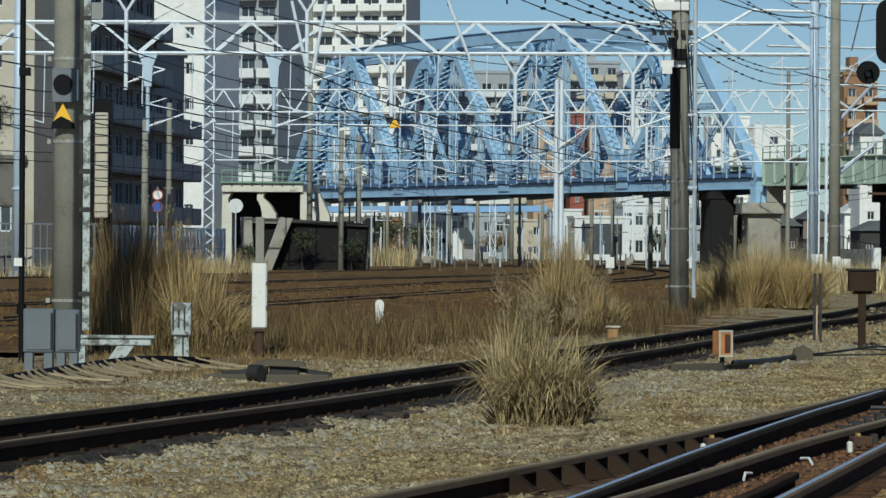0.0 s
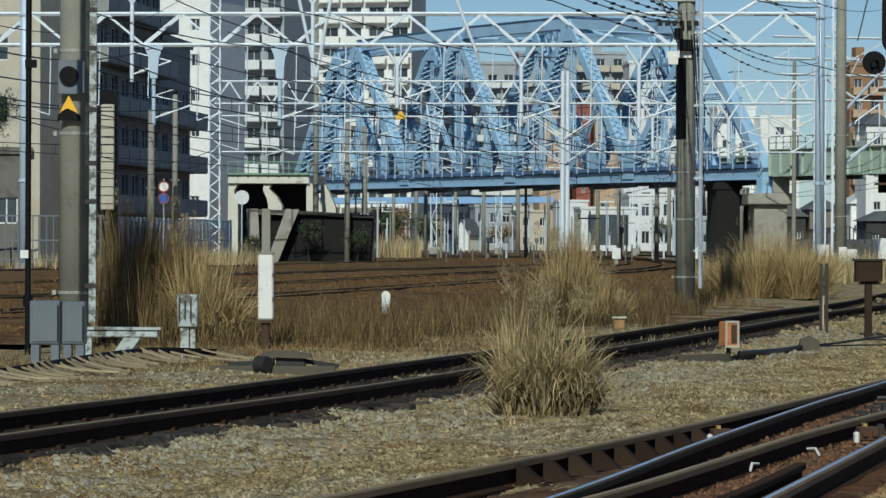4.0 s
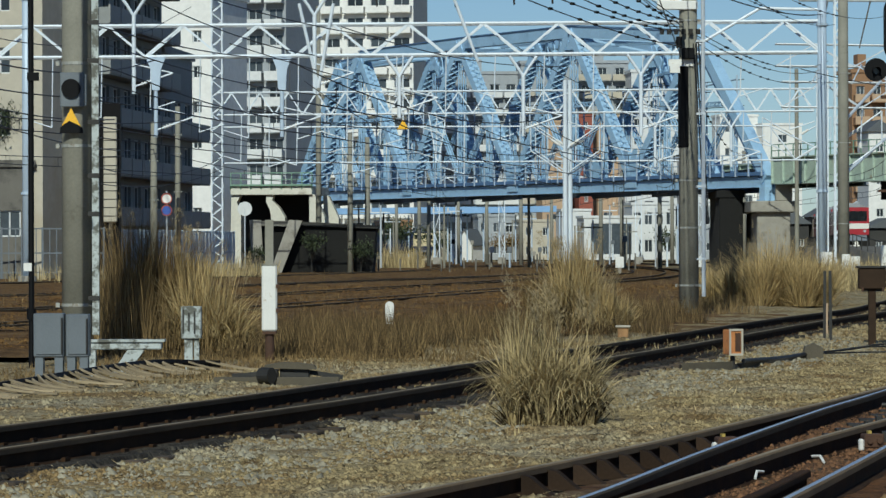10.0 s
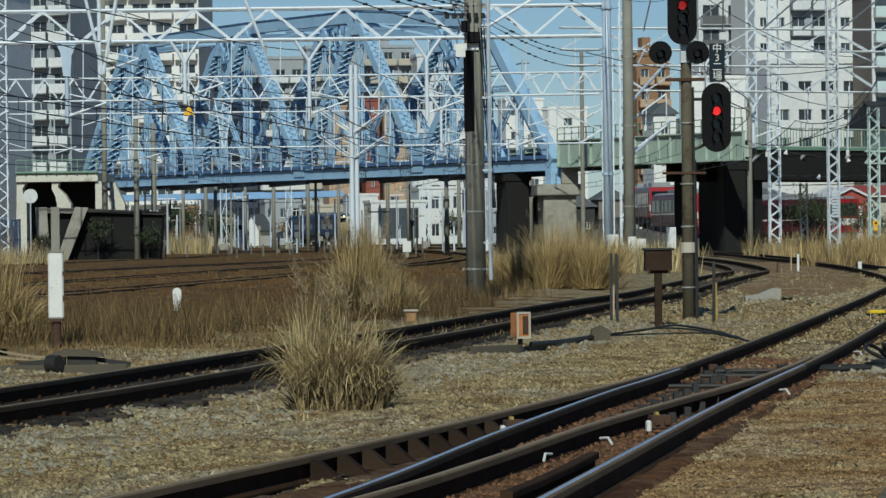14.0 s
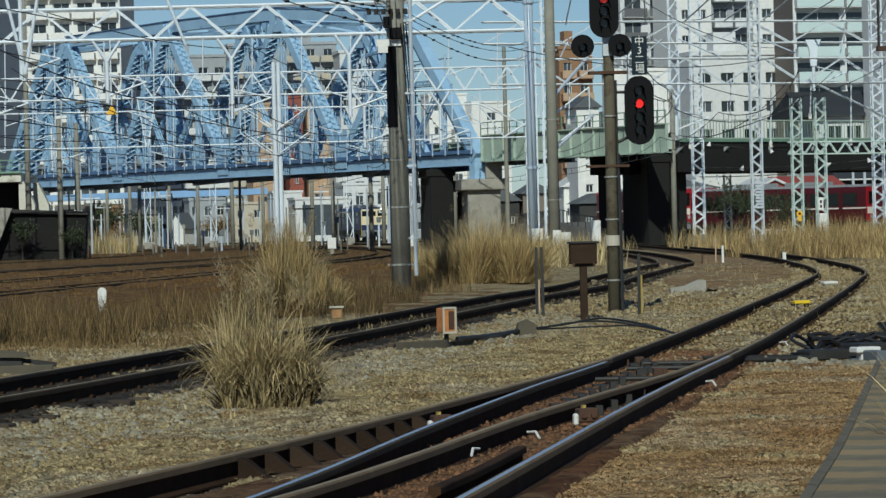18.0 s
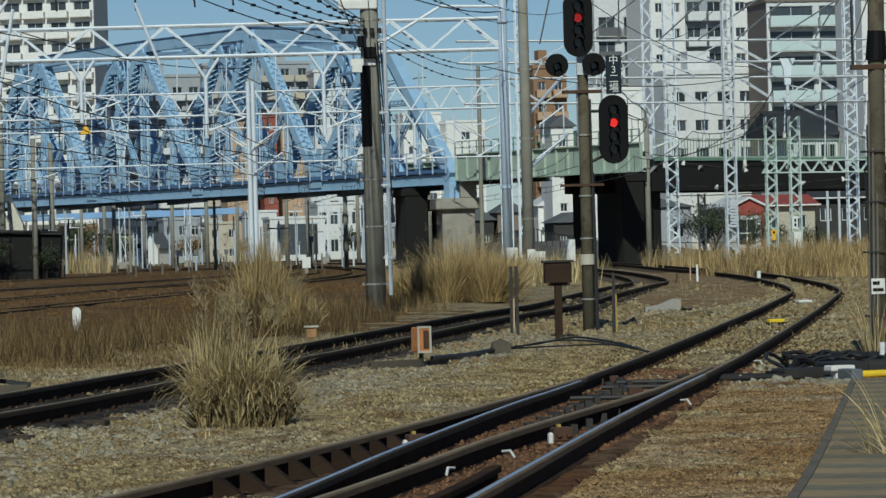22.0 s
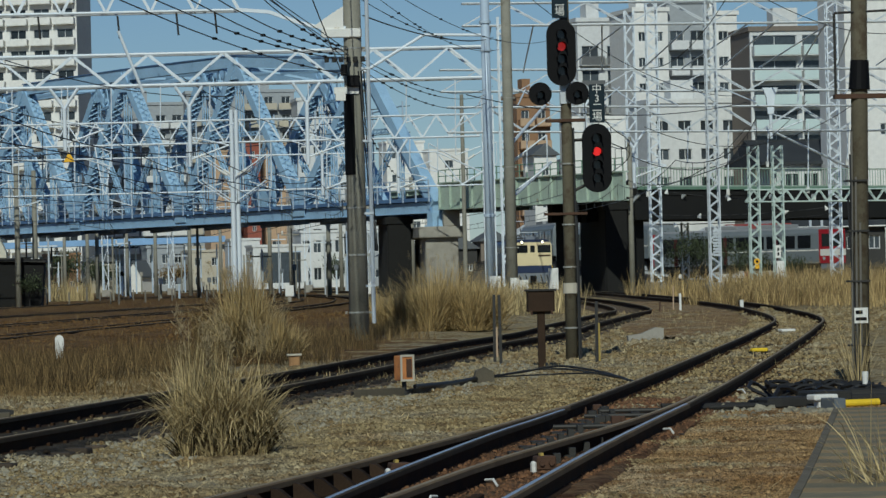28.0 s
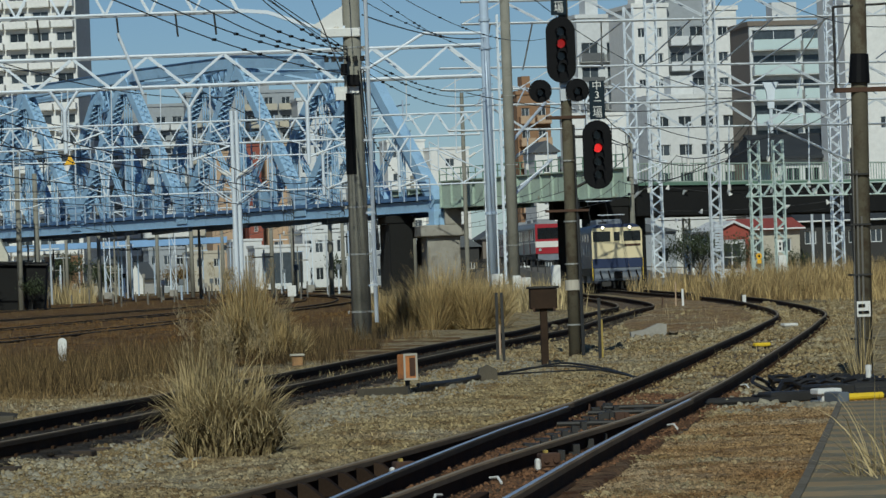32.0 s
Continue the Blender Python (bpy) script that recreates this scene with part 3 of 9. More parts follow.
def lattice_beam(p, q, depth, label, mat, bay, r=0.055, deep=0.9, sub=False):
    """A triangular-braced portal beam between two points at its lower chord."""
    p, q = Vector(p), Vector(q)
    L = (q - p).length
    d = (q - p).normalized()
    t = thing("portal_beam", Matrix.Translation(p) @ Matrix.Rotation(math.atan2(d.y, d.x), 4, "Z"), label, "portal beam", "portal beams")
    rise = q.z - p.z
    at = lambda x, y, z: (x, y, z + rise * x / L)
    for y in (0, deep):
        for z, rr in ((0, r), (depth, r)):
            part("chord", Shape().rod(at(0, y, z), at(L, y, z), rr, n=8), mat, t)
    n = int(L / bay)
    for y in (0, deep):
        for i in range(n):
            a, b = L * i / n, L * (i + 1) / n
            m = (a + b) / 2
            part("diagonal", Shape().bar(at(a, y, 0), at(m, y, depth), r * 1.3), mat, t)
            part("diagonal", Shape().bar(at(m, y, depth), at(b, y, 0), r * 1.3), mat, t)
    ties = Shape()
    for i in range(n + 1):
        x = L * i / n
        ties.bar(at(x, 0, 0), at(x, deep, 0), r).bar(at(x, 0, depth), at(x, deep, depth), r)
    part("cross_ties", ties, mat, t)
    return t


concrete_pole(-4.91, 50.9, 9.0, 0.205, 0.19, (0.72, 2.8, 3.88), "weathered concrete catenary pole with steel bands", "large concrete poles")
concrete_pole(5.25, 86.4, 9.0, 0.225, 0.19, (0.62, 1.9, 2.95, 5.55, 6.5), "tall stained concrete catenary pole", "large concrete poles")
concrete_pole(16.9, 168.0, 16.0, 0.26, 0.2, (2.5, 6.0, 9.0), "slim concrete pole beside a pale steel mast")


def steel_mast(x, y, h, r, label):
    t = thing("steel_mast", (x, y, 0), label, "steel mast", "steel masts")
    part("tube", Shape().rod((0, 0, -0.3), (0, 0, h), r, r * 0.92, 18), M_PALE_BLUE, t, smooth=True)
    for z in (3.9, h * 0.72, h * 0.8):
        part("flange", Shape().rod((0, 0, z), (0, 0, z + 0.12), r + 0.05, n=18), M_PALE_BLUE, t)
    part("footing", Shape().rod((0, 0, -0.3), (0, 0, 0.35), r + 0.2, n=14), M_CONCRETE, t)
    return t


steel_mast(16.18, 170.0, 15.5, 0.21, "pale blue round steel catenary mast")
steel_mast(-18.6, 170.0, 15.5, 0.21, "pale blue round steel catenary mast by the flats")
lattice_beam((-20.0, 170.0, 9.9), (16.2, 170.0, 10.05), 1.36, "pale steel portal beam over the sidings", M_WHITE_STEEL, 3.2, 0.07)
lattice_mast(-13.9, 230.0, 18.0, 0.62, "white lattice mast beside the fence", M_WHITE_STEEL, seg=0.5)
lattice_beam((-13.9, 230.0, 9.45), (21.4, 230.0, 9.6), 1.32, "white lattice portal beam over the yard", M_WHITE_STEEL, 1.62, 0.05, 0.7)
lattice_mast(21.9, 230.0, 12.0, 0.6, "white lattice mast in the yard", M_WHITE_STEEL)
lattice_mast(29.75, 215.0, 17.0, 0.58, "white lattice mast beside the curving track", M_WHITE_STEEL, seg=0.42)
lattice_mast(29.2, 190.0, 16.0, 0.5, "grey lattice mast in dry grass", M_GALV, seg=0.4)
lattice_mast(39.9, 215.0, 17.0, 0.58, "white lattice mast in dry grass", M_WHITE_STEEL, seg=0.42)

# ---- truss bridge ----
BRIDGE_L, BRIDGE_R = Vector((-11.3, 323.8, 0)), Vector((20.95, 257.1, 0))
BDIR = (BRIDGE_R - BRIDGE_L).normalized()
BROT = math.degrees(math.atan2(BDIR.y, BDIR.x))


def plates(p, q, w, d, gap=0.6):
    """A main member: two deep side plates joined by lacing over and under."""
    p, q = Vector(p), Vector(q)
    u = (q - p).normalized()
    flat = Vector((-u.z, 0, u.x)).normalized()
    s = Shape()
    for y in (-d / 2, d / 2):
        vs = [m + Vector((0, y + b, 0)) + flat * a for m in (p, q) for a, b in ((-w / 2, -0.03), (w / 2, -0.03), (w / 2, 0.03), (-w / 2, 0.03))]
        s.add(vs, [(3, 2, 1, 0), (4, 5, 6, 7), (0, 1, 5, 4), (1, 2, 6, 5), (2, 3, 7, 6), (3, 0, 4, 7)])
        for a in (-w / 2, w / 2):
            s.bar(p + Vector((0, y * 0.86, 0)) + flat * a, q + Vector((0, y * 0.86, 0)) + flat * a, 0.13, 0.03)
    n = max(2, int((q - p).length / gap))
    for a in (-w / 2, w / 2):
        for i in range(n):
            sg = d / 2 if i % 2 else -d / 2
            s.bar(p.lerp(q, i / n) + flat * a + Vector((0, sg, 0)), p.lerp(q, (i + 1) / n) + flat * a + Vector((0, -sg, 0)), 0.03, 0.2)
            s.bar(p.lerp(q, i / n) + flat * a + Vector((0, -sg, 0)), p.lerp(q, (i + 1) / n) + flat * a + Vector((0, sg, 0)), 0.03, 0.2)
    return s


def laced(p, q, w, d, gap=0.45):
    """A slender member: two edge bars joined by zigzag lacing."""
    p, q = Vector(p), Vector(q)
    u = (q - p).normalized()
    flat = Vector((-u.z, 0, u.x)).normalized() * (w / 2)
    s = Shape()
    for sgn in (-1, 1):
        for y in (-d / 2, d / 2):
            s.bar(p + flat * sgn + Vector((0, y, 0)), q + flat * sgn + Vector((0, y, 0)), 0.07, 0.07)
    n = max(2, int((q - p).length / gap))
    for y in (-d / 2, d / 2):
        for i in range(n):
            a, b = p.lerp(q, i / n), p.lerp(q, (i + 1) / n)
            sg = 1 if i % 2 else -1
            s.bar(a + flat * sg + Vector((0, y, 0)), b - flat * sg + Vector((0, y, 0)), 0.05, 0.05)
    return s


def truss_bridge():
    """A skewed single-track through truss: the far truss stands back along the line."""
    L = (BRIDGE_R - BRIDGE_L).length
    t = thing("truss_bridge", Matrix.Translation(BRIDGE_L) @ Matrix.Rotation(radians(BROT), 4, "Z"), "light blue riveted steel truss bridge crossing the yard", "truss bridge", kind="")
    lo, deck, hi, wide, skew = 5.55, 6.6, 17.1, 5.2, -15.5
    n = 4
    bay = L / n
    topz = [hi, hi + 0.15, hi + 0.1, hi - 1.2]
    for y, back in ((0.0, 0.0), (wide, skew)):
        top = [back + bay * (i + 0.5) for i in range(n)]
        part("bottom_chord", Shape().box(back, y - 0.3, lo, back + L, y + 0.3, lo + 0.62), M_BRIDGE, t)
        for z in (lo - 0.04, lo + 0.62):
            part("flange", Shape().box(back, y - 0.38, z, back + L, y + 0.38, z + 0.05), M_BRIDGE, t)
        for i in range(n - 1):
            part("top_chord", Shape().bar((top[i], y, topz[i]), (top[i + 1], y, topz[i + 1]), 0.62, 0.8), M_BRIDGE, t)
            part("cover_plate", Shape().bar((top[i], y, topz[i] + 0.46), (top[i + 1], y, topz[i + 1] + 0.46), 0.8, 0.08), M_BRIDGE_SHADE, t, "top plate painted as shaded")
        for i in range(n):
            a, m, b = back + bay * i, top[i], back + bay * (i + 1)
            for (x0, x1, is_end) in ((a, m, i == 0), (b, m, i == n - 1)):
                if is_end:
                    part("end_post", plates((x0, y, deck - 0.6), (x1, y, topz[i]), 0.75, 0.95, 0.7) if i == 0 else Shape().bar((x0, y, deck - 0.6), (x1, y, topz[i]), 0.8, 0.85), M_BRIDGE, t)
                    part("edge_plate", Shape().bar((x0 - 0.5, y - 0.37, deck - 0.55), (x1 - 0.5, y - 0.37, topz[i]), 0.06, 0.14), M_BRIDGE_SHADE, t, "edge plate painted as shaded")
                else:
                    part("diagonal", plates((x0, y, deck - 0.3), (x1, y, topz[i]), 0.62, 0.8, 0.55), M_BRIDGE, t)
            part("vertical", laced((m, y, deck - 0.3), (m, y, topz[i]), 0.42, 0.4, 0.55), M_BRIDGE, t)
            for xx in (a + bay / 4, a + 3 * bay / 4):
                zz = deck + (topz[i] - deck) * 0.5
                part("sub_vertical", laced((xx, y, deck - 0.3), (xx, y, zz), 0.28, 0.3, 0.5), M_BRIDGE, t)
                part("sub_diagonal", laced((xx, y, zz), (m, y, deck - 0.2), 0.26, 0.25, 0.5), M_BRIDGE, t)
                part("sub_strut", laced((xx, y, zz), (m, y, zz), 0.26, 0.25, 0.5), M_BRIDGE, t)
            part("gusset", Shape().prism([(m - 1.2, topz[i] - 0.4), (m - 0.6, topz[i] - 1.3), (m + 0.6, topz[i] - 1.3), (m + 1.2, topz[i] - 0.4)], y - 0.38, y - 0.33), M_BRIDGE, t)
            if i:
                part("gusset", Shape().prism([(a - 0.85, lo + 0.2), (a + 0.85, lo + 0.2), (a + 0.9, deck), (a + 1.0, deck + 1.9), (a + 0.45, deck + 1.9), (a, deck + 0.9), (a - 0.45, deck + 1.9), (a - 1.0, deck + 1.9), (a - 0.9, deck)], y - 0.42, y - 0.37), M_BRIDGE, t)
    lines = [bay * (i + 0.5) for i in range(n)]
    for i in range(n * 2 + 1):
        x = L * i / (n * 2)
        # Beams below the deck take the shaded copy of the bridge blue.
        part("floor_beam", Shape().bar((x, 0.3, lo + 0.1), (x + skew, wide - 0.3, lo + 0.1), 0.3, 0.9), M_BRIDGE_SHADE, t, "floor beam painted as shaded")
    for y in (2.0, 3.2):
        part("stringer", Shape().box(skew * y / wide, y - 0.12, lo - 0.2, L + skew * y / wide, y + 0.12, deck - 0.05), M_BRIDGE_SHADE, t, "stringer painted as shaded")
    part("deck", Shape().prism([(-0.5, 0.45), (L - 0.5, 0.45), (L - 0.5 + skew, wide - 0.45), (skew - 0.5, wide - 0.45)], deck - 0.25, deck - 0.05, "z"), M_DARKSTEEL, t, "dark deck of sleepers")
    for i in range(n):
        x, z = lines[i], topz[i]
        part("portal_strut", laced((x, 0.3, z), (x + 0.01, 0.31, z - 1.9), 0.3, 0.3, 0.5), M_BRIDGE, t)
        part("sway_brace", Shape().bar((x, 0, z), (x + skew, wide, z), 0.2, 0.25).bar((x, 0, z - 1.9), (x + skew, wide, z - 1.9), 0.18, 0.2), M_BRIDGE, t)
        k = 10
        for j in range(k):
            u, v = j / k, (j + 1) / k
            part("lacing_bar", Shape().bar((x + skew * u, wide * u, z - 1.9 * (j % 2)), (x + skew * v, wide * v, z - 1.9 * ((j + 1) % 2)), 0.09), M_BRIDGE, t)
        if i < n - 1:
            nx, nz = lines[i + 1], topz[i + 1]
            part("top_bracing", Shape().bar((x, 0, z - 0.3), (nx + skew, wide, nz - 0.3), 0.16), M_BRIDGE, t)
            part("top_bracing", Shape().bar((x + skew, wide, z - 0.3), (nx, 0, nz - 0.3), 0.16), M_BRIDGE, t)
    for i in range(n * 3):
        x = L * (i + 0.5) / (n * 3)
        for y in (0.9, wide - 0.9):
            o = x + skew * y / wide
            part("wire_post", Shape().rod((o, y, deck), (o, y, deck + 6.6), 0.06, n=8), M_PALE_BLUE, t, "pale catenary post on the deck")
        part("wire_arm", Shape().rod((x + skew * 0.17, 0.9, deck + 6.3), (x + skew * 0.83, wide - 0.9, deck + 6.3), 0.05, n=8), M_PALE_BLUE, t)
        part("wire_arm", Shape().rod((x + skew * 0.17, 0.9, deck + 4.9), (x + skew * 0.5, wide / 2, deck + 6.3), 0.04, n=6), M_PALE_BLUE, t)
    for z in (4.6, 5.7, 6.4):
        part("contact_wire", Shape().rod((skew / 2, wide / 2, deck + z), (L + skew / 2, wide / 2, deck + z), 0.03, n=6), M_WIRE, t)
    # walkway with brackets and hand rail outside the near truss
    part("walkway", Shape().box(0, -0.56, deck - 0.3, L, -0.36, deck - 0.06), M_BRIDGE_SHADE, t, "walkway plate painted as a shadow band")
    k = int(L / 1.7)
    for i in range(k + 1):
        x = L * i / k
        part("railing_post", Shape().box(x - 0.05, -0.62, deck - 0.35, x + 0.05, -0.55, deck + 1.15), M_PALE_BLUE, t)
    for z in (0.5, 1.1):
        part("handrail", Shape().rod((0, -0.585, deck + z), (L, -0.585, deck + z), 0.035, n=6), M_PALE_BLUE, t)
    part("bearing", Shape().box(L - 0.6, -0.4, 4.7, L + 0.1, 0.4, lo).box(L - 0.8, -0.5, 4.55, L + 0.3, 0.5, 4.7), M_BRIDGE, t)
    return t


truss_bridge()


def girder_span():
    a = BRIDGE_R + BDIR * 0.6
    L = 22.3
    t = thing("plate_girder_span", Matrix.Translation(a) @ Matrix.Rotation(radians(BROT), 4, "Z"), "pale green rust-streaked plate girder span", "girder bridge")
    wide, skew = 9.4, -26.0
    for y, o in ((0.0, 0.0), (wide, skew)):
        part("web", Shape().box(o, y - 0.03, 5.74, o + L, y + 0.03, 7.42), M_GIRDER, t)
        part("bottom_flange", Shape().box(o, y - 0.25, 5.68, o + L, y + 0.25, 5.74), M_GIRDER, t)
        part("top_flange", Shape().box(o, y - 0.25, 7.42, o + L, y + 0.25, 7.5), M_GIRDER, t)
        for i in range(17):
            x = o + L * i / 16
            part("stiffener", Shape().box(x - 0.02, y - 0.2, 5.76, x + 0.02, y - 0.04, 7.4), M_GIRDER, t)
    for i in range(9):
        x = L * i / 8
        part("floor_beam", Shape().bar((x, 0.1, 6.25), (x + skew * 0.96, wide - 0.1, 6.25), 0.3, 0.7), M_GIRDER, t)
    part("deck", Shape().prism([(0, 0.2), (L, 0.2), (L + skew, wide - 0.2), (skew, wide - 0.2)], 6.62, 6.9, "z"), M_DARKSTEEL, t, "dark deck")
    for i in range(25):
        x = L * i / 24
        part("railing_post", Shape().box(x - 0.03, -0.2, 7.5, x + 0.03, -0.14, 8.3), M_GREEN_RAIL, t)
    part("handrail", Shape().rod((0, -0.17, 8.3), (L, -0.17, 8.3), 0.035, n=6).rod((0, -0.17, 7.9), (L, -0.17, 7.9), 0.03, n=6), M_GREEN_RAIL, t)


girder_span()


def pier(s, w, d, h, label, mat=None):
    m = Matrix.Translation(BRIDGE_R + BDIR * s)
    t = thing("bridge_pier", m, label, "bridge pier", "bridge piers", "structure")
    part("shaft", Shape().box(-w / 2, 0.2, -0.5, w / 2, d, h - 0.9, 0.05), mat or M_CONCRETE, t)
    part("capping", Shape().box(-w / 2 - 0.45, -0.3, h - 0.9, w / 2 + 0.45, d + 0.3, h - 0.15, 0.06), mat or M_CONCRETE, t)
    part("bed_block", Shape().box(0.1, -0.3, h - 0.15, 1.2, 0.8, h + 0.9, 0.04), mat or M_CONCRETE, t)
    return t


pier(0.6, 2.2, 9.5, 4.75, "weathered concrete pier under the truss end")

# ---- the concrete viaduct and buildings, first masses ----
M_GLASS = material("window_glass", (0.05, 0.06, 0.07), 0.12, 0.0, scale=2, spread=0.3, bump=0, randoms=0.6)
M_CURTAIN = material("curtained_glass", (0.30, 0.32, 0.33), 0.25, 0.0, scale=2, spread=0.2, bump=0, randoms=0.4)
M_WALL_WHITE = material("white_tile_wall", (0.83, 0.82, 0.79), 0.7, scale=0.15, fine=2, spread=0.06, bump=0.05)
M_WALL_GREY = material("grey_tile_wall", (0.36, 0.385, 0.41), 0.7, scale=0.15, fine=2, spread=0.1, bump=0.05)
M_WALL_MID = material("pale_grey_wall", (0.70, 0.71, 0.71), 0.7, scale=0.15, fine=2, spread=0.1, bump=0.05)
M_WALL_CREAM = material("cream_wall", (0.52, 0.475, 0.385), 0.75, scale=0.15, fine=2, spread=0.08, bump=0.05, spots=(0.46, 0.40, 0.30), spot_scale=0.12, spot_cut=0.62)
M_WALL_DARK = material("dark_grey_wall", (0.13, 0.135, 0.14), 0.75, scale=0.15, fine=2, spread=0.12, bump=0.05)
M_WALL_SLATE = material("slate_grey_tile_wall", (0.26, 0.27, 0.262), 0.75, scale=0.15, fine=2, spread=0.12, bump=0.05)
M_SLATE_PANEL = material("grey_balcony_panel", (0.35, 0.355, 0.335), 0.7, scale=0.3, fine=3, spread=0.12, bump=0.05)
M_WALL_BROWN = material("brown_tile_wall", (0.30, 0.17, 0.09), 0.75, scale=0.2, fine=3, spread=0.1, bump=0.05)
M_WALL_TAN = material("tan_wall", (0.50, 0.35, 0.23), 0.75, scale=0.2, fine=3, spread=0.08, bump=0.05)
M_WALL_RED = material("brick_red_wall", (0.30, 0.09, 0.06), 0.8, scale=0.3, fine=4, spread=0.12, bump=0.05)
M_WALL_UMBER = material("umber_wall", (0.20, 0.165, 0.135), 0.75, scale=0.2, fine=3, spread=0.1, bump=0.05)
M_BALC = material("pale_balcony_panel", (0.56, 0.68, 0.68), 0.6, scale=0.3, spread=0.1, bump=0)
M_ROOF = material("slate_grey_roof", (0.11, 0.12, 0.13), 0.8, scale=1, spread=0.15)
M_ROOF_DARK = material("weathered_black_slate", (0.035, 0.04, 0.046), 0.85, scale=1, spread=0.2)
M_ROOF_RED = material("red_sheet_roof", (0.34, 0.07, 0.05), 0.6, scale=1, spread=0.15)
M_BLUE_ROOF = material("blue_canopy_sheet", (0.24, 0.42, 0.70), 0.55, scale=0.6, spread=0.15, bump=0)
# Wall colour darkened to hold the shade under the bridges.
M_WALL_SHADE = material("shade_dark_wall", (0.045, 0.044, 0.042), 0.9, scale=0.5, fine=6, spread=0.3, bump=0.05)
# Near black: shade under decks and in recesses is put into this colour.
M_SHADE_BLACK = material("shade_black_concrete", (0.008, 0.008, 0.0075), 0.95, scale=0.4, fine=5, spread=0.5)


def window_meshes(w, h, dark):
    frame_ = Shape()
    for x0, z0, x1, z1 in ((-w / 2, -h / 2, w / 2, -h / 2 + 0.07), (-w / 2, h / 2 - 0.07, w / 2, h / 2), (-w / 2, -h / 2, -w / 2 + 0.07, h / 2), (w / 2 - 0.07, -h / 2, w / 2, h / 2), (-0.035, -h / 2, 0.035, h / 2)):
        frame_.box(x0, -0.07, z0, x1, 0.05, z1)
    pane = Shape().box(-w / 2 + 0.05, -0.015, -h / 2 + 0.05, w / 2 - 0.05, 0.015, h / 2 - 0.05)
    return mesh_of("window", frame_, M_WALL_MID), mesh_of("pane", pane, M_GLASS if dark else M_CURTAIN)


def wall_with_holes(w, z0, z1, holes, thick=0.35):
    """One front wall at y = 0, with its openings (x0, z0, x1, z1) cut right through."""
    xs = sorted({0.0, w, *(round(h[0], 3) for h in holes), *(round(h[2], 3) for h in holes)})
    zs = sorted({z0, z1, *(round(h[1], 3) for h in holes), *(round(h[3], 3) for h in holes)})
    gone = {(round(a, 3), round(b, 3)) for a, b, c, d in holes}
    full = [[(xs[i], zs[k]) not in gone for k in range(len(zs) - 1)] for i in range(len(xs) - 1)]
    s, known = Shape(), {}

    def v(i, y, k):
        key = (i, y, k)
        if key not in known:
            known[key] = len(s.v)
            s.v.append((xs[i], y, zs[k]))
        return known[key]

    nx, nz = len(xs) - 1, len(zs) - 1
    for i in range(nx):
        for k in range(nz):
            if not full[i][k]:
                continue
            s.f.append((v(i, 0, k), v(i + 1, 0, k), v(i + 1, 0, k + 1), v(i, 0, k + 1)))
            s.f.append((v(i, thick, k), v(i, thick, k + 1), v(i + 1, thick, k + 1), v(i + 1, thick, k)))
            for di, dk, p, q in ((-1, 0, (i, k), (i, k + 1)), (1, 0, (i + 1, k), (i + 1, k + 1)), (0, -1, (i, k), (i + 1, k)), (0, 1, (i, k + 1), (i + 1, k + 1))):
                a, b = i + di, k + dk
                if not (0 <= a < nx and 0 <= b < nz and full[a][b]):
                    s.f.append((v(p[0], 0, p[1]), v(q[0], 0, q[1]), v(q[0], thick, q[1]), v(p[0], thick, p[1])))
    return s


def flats(x, y, rz, w, d, h, bays, label, wall, storey=3.0, win=(1.9, 1.6), balconies=True, panel=None, roof=True, base=0.0, side=None, low=0.0, dark=True, setback=0.0):
    """A block of flats: real openings in the front wall, panes behind them, balconies before them."""
    t = thing("apartment_building", pose(x, y, 0, 0, 0, rz), label, "building", "city buildings")
    n = int((h - low) / storey)
    holes = []
    step = w / bays
    for k in range(n):
        zc = low + storey * k + storey * 0.52
        for i in range(bays):
            xc = step * (i + 0.5)
            holes.append((xc - win[0] / 2, zc - win[1] / 2, xc + win[0] / 2, zc + win[1] / 2))
    part("front_wall", wall_with_holes(w, 0, h, holes), wall, t)
    part("side_wall", Shape().box(0, 0.35, 0, 0.35, d, h), side or wall, t)
    part("side_wall", Shape().box(w - 0.35, 0.35, 0, w, d, h), side or wall, t)
    part("back_wall", Shape().box(0.35, d - 0.35, 0, w - 0.35, d, h), wall, t)
    # Added dark sheet; the rooms' dimness is put into its colour.
    part("inner_core", Shape().box(0.35, 2.2, 0, w - 0.35, 2.4, h), M_WALL_DARK, t, "dark sheet standing in for room shade")
    if roof:
        part("parapet", Shape().box(-0.2, -0.2, h, w + 0.2, d + 0.2, h + 0.5), side or wall, t)
        part("roof_hut", Shape().box(w * 0.3, d * 0.3, h + 0.5, w * 0.55, d * 0.6, h + 2.6), wall, t)
    fm, pm = window_meshes(win[0], win[1], dark)
    for a, b, c, e in holes:
        wn_ = part("window", fm, None, t)
        wn_.location = ((a + c) / 2, 0.25, (b + e) / 2)
        part("pane", pm, None, wn_)
    if balconies:
        slab = mesh_of("balcony", Shape().box(0.15, -1.25, 0, step - 0.15, 0, 0.16).box(0.15, -1.25, 0.16, 0.27, 0, 1.0).box(step - 0.27, -1.25, 0.16, step - 0.15, 0, 1.0), wall)
        face = mesh_of("front_panel", Shape().box(0.17, -1.3, 0.1, step - 0.17, -1.2, 1.15), panel or M_BALC)
        for k in range(n):
            for i in range(bays):
                b_ = part("balcony", slab, None, t)
                b_.location = (step * i, 0, low + storey * k - 0.05)
                part("front_panel", face, None, b_)
    return t


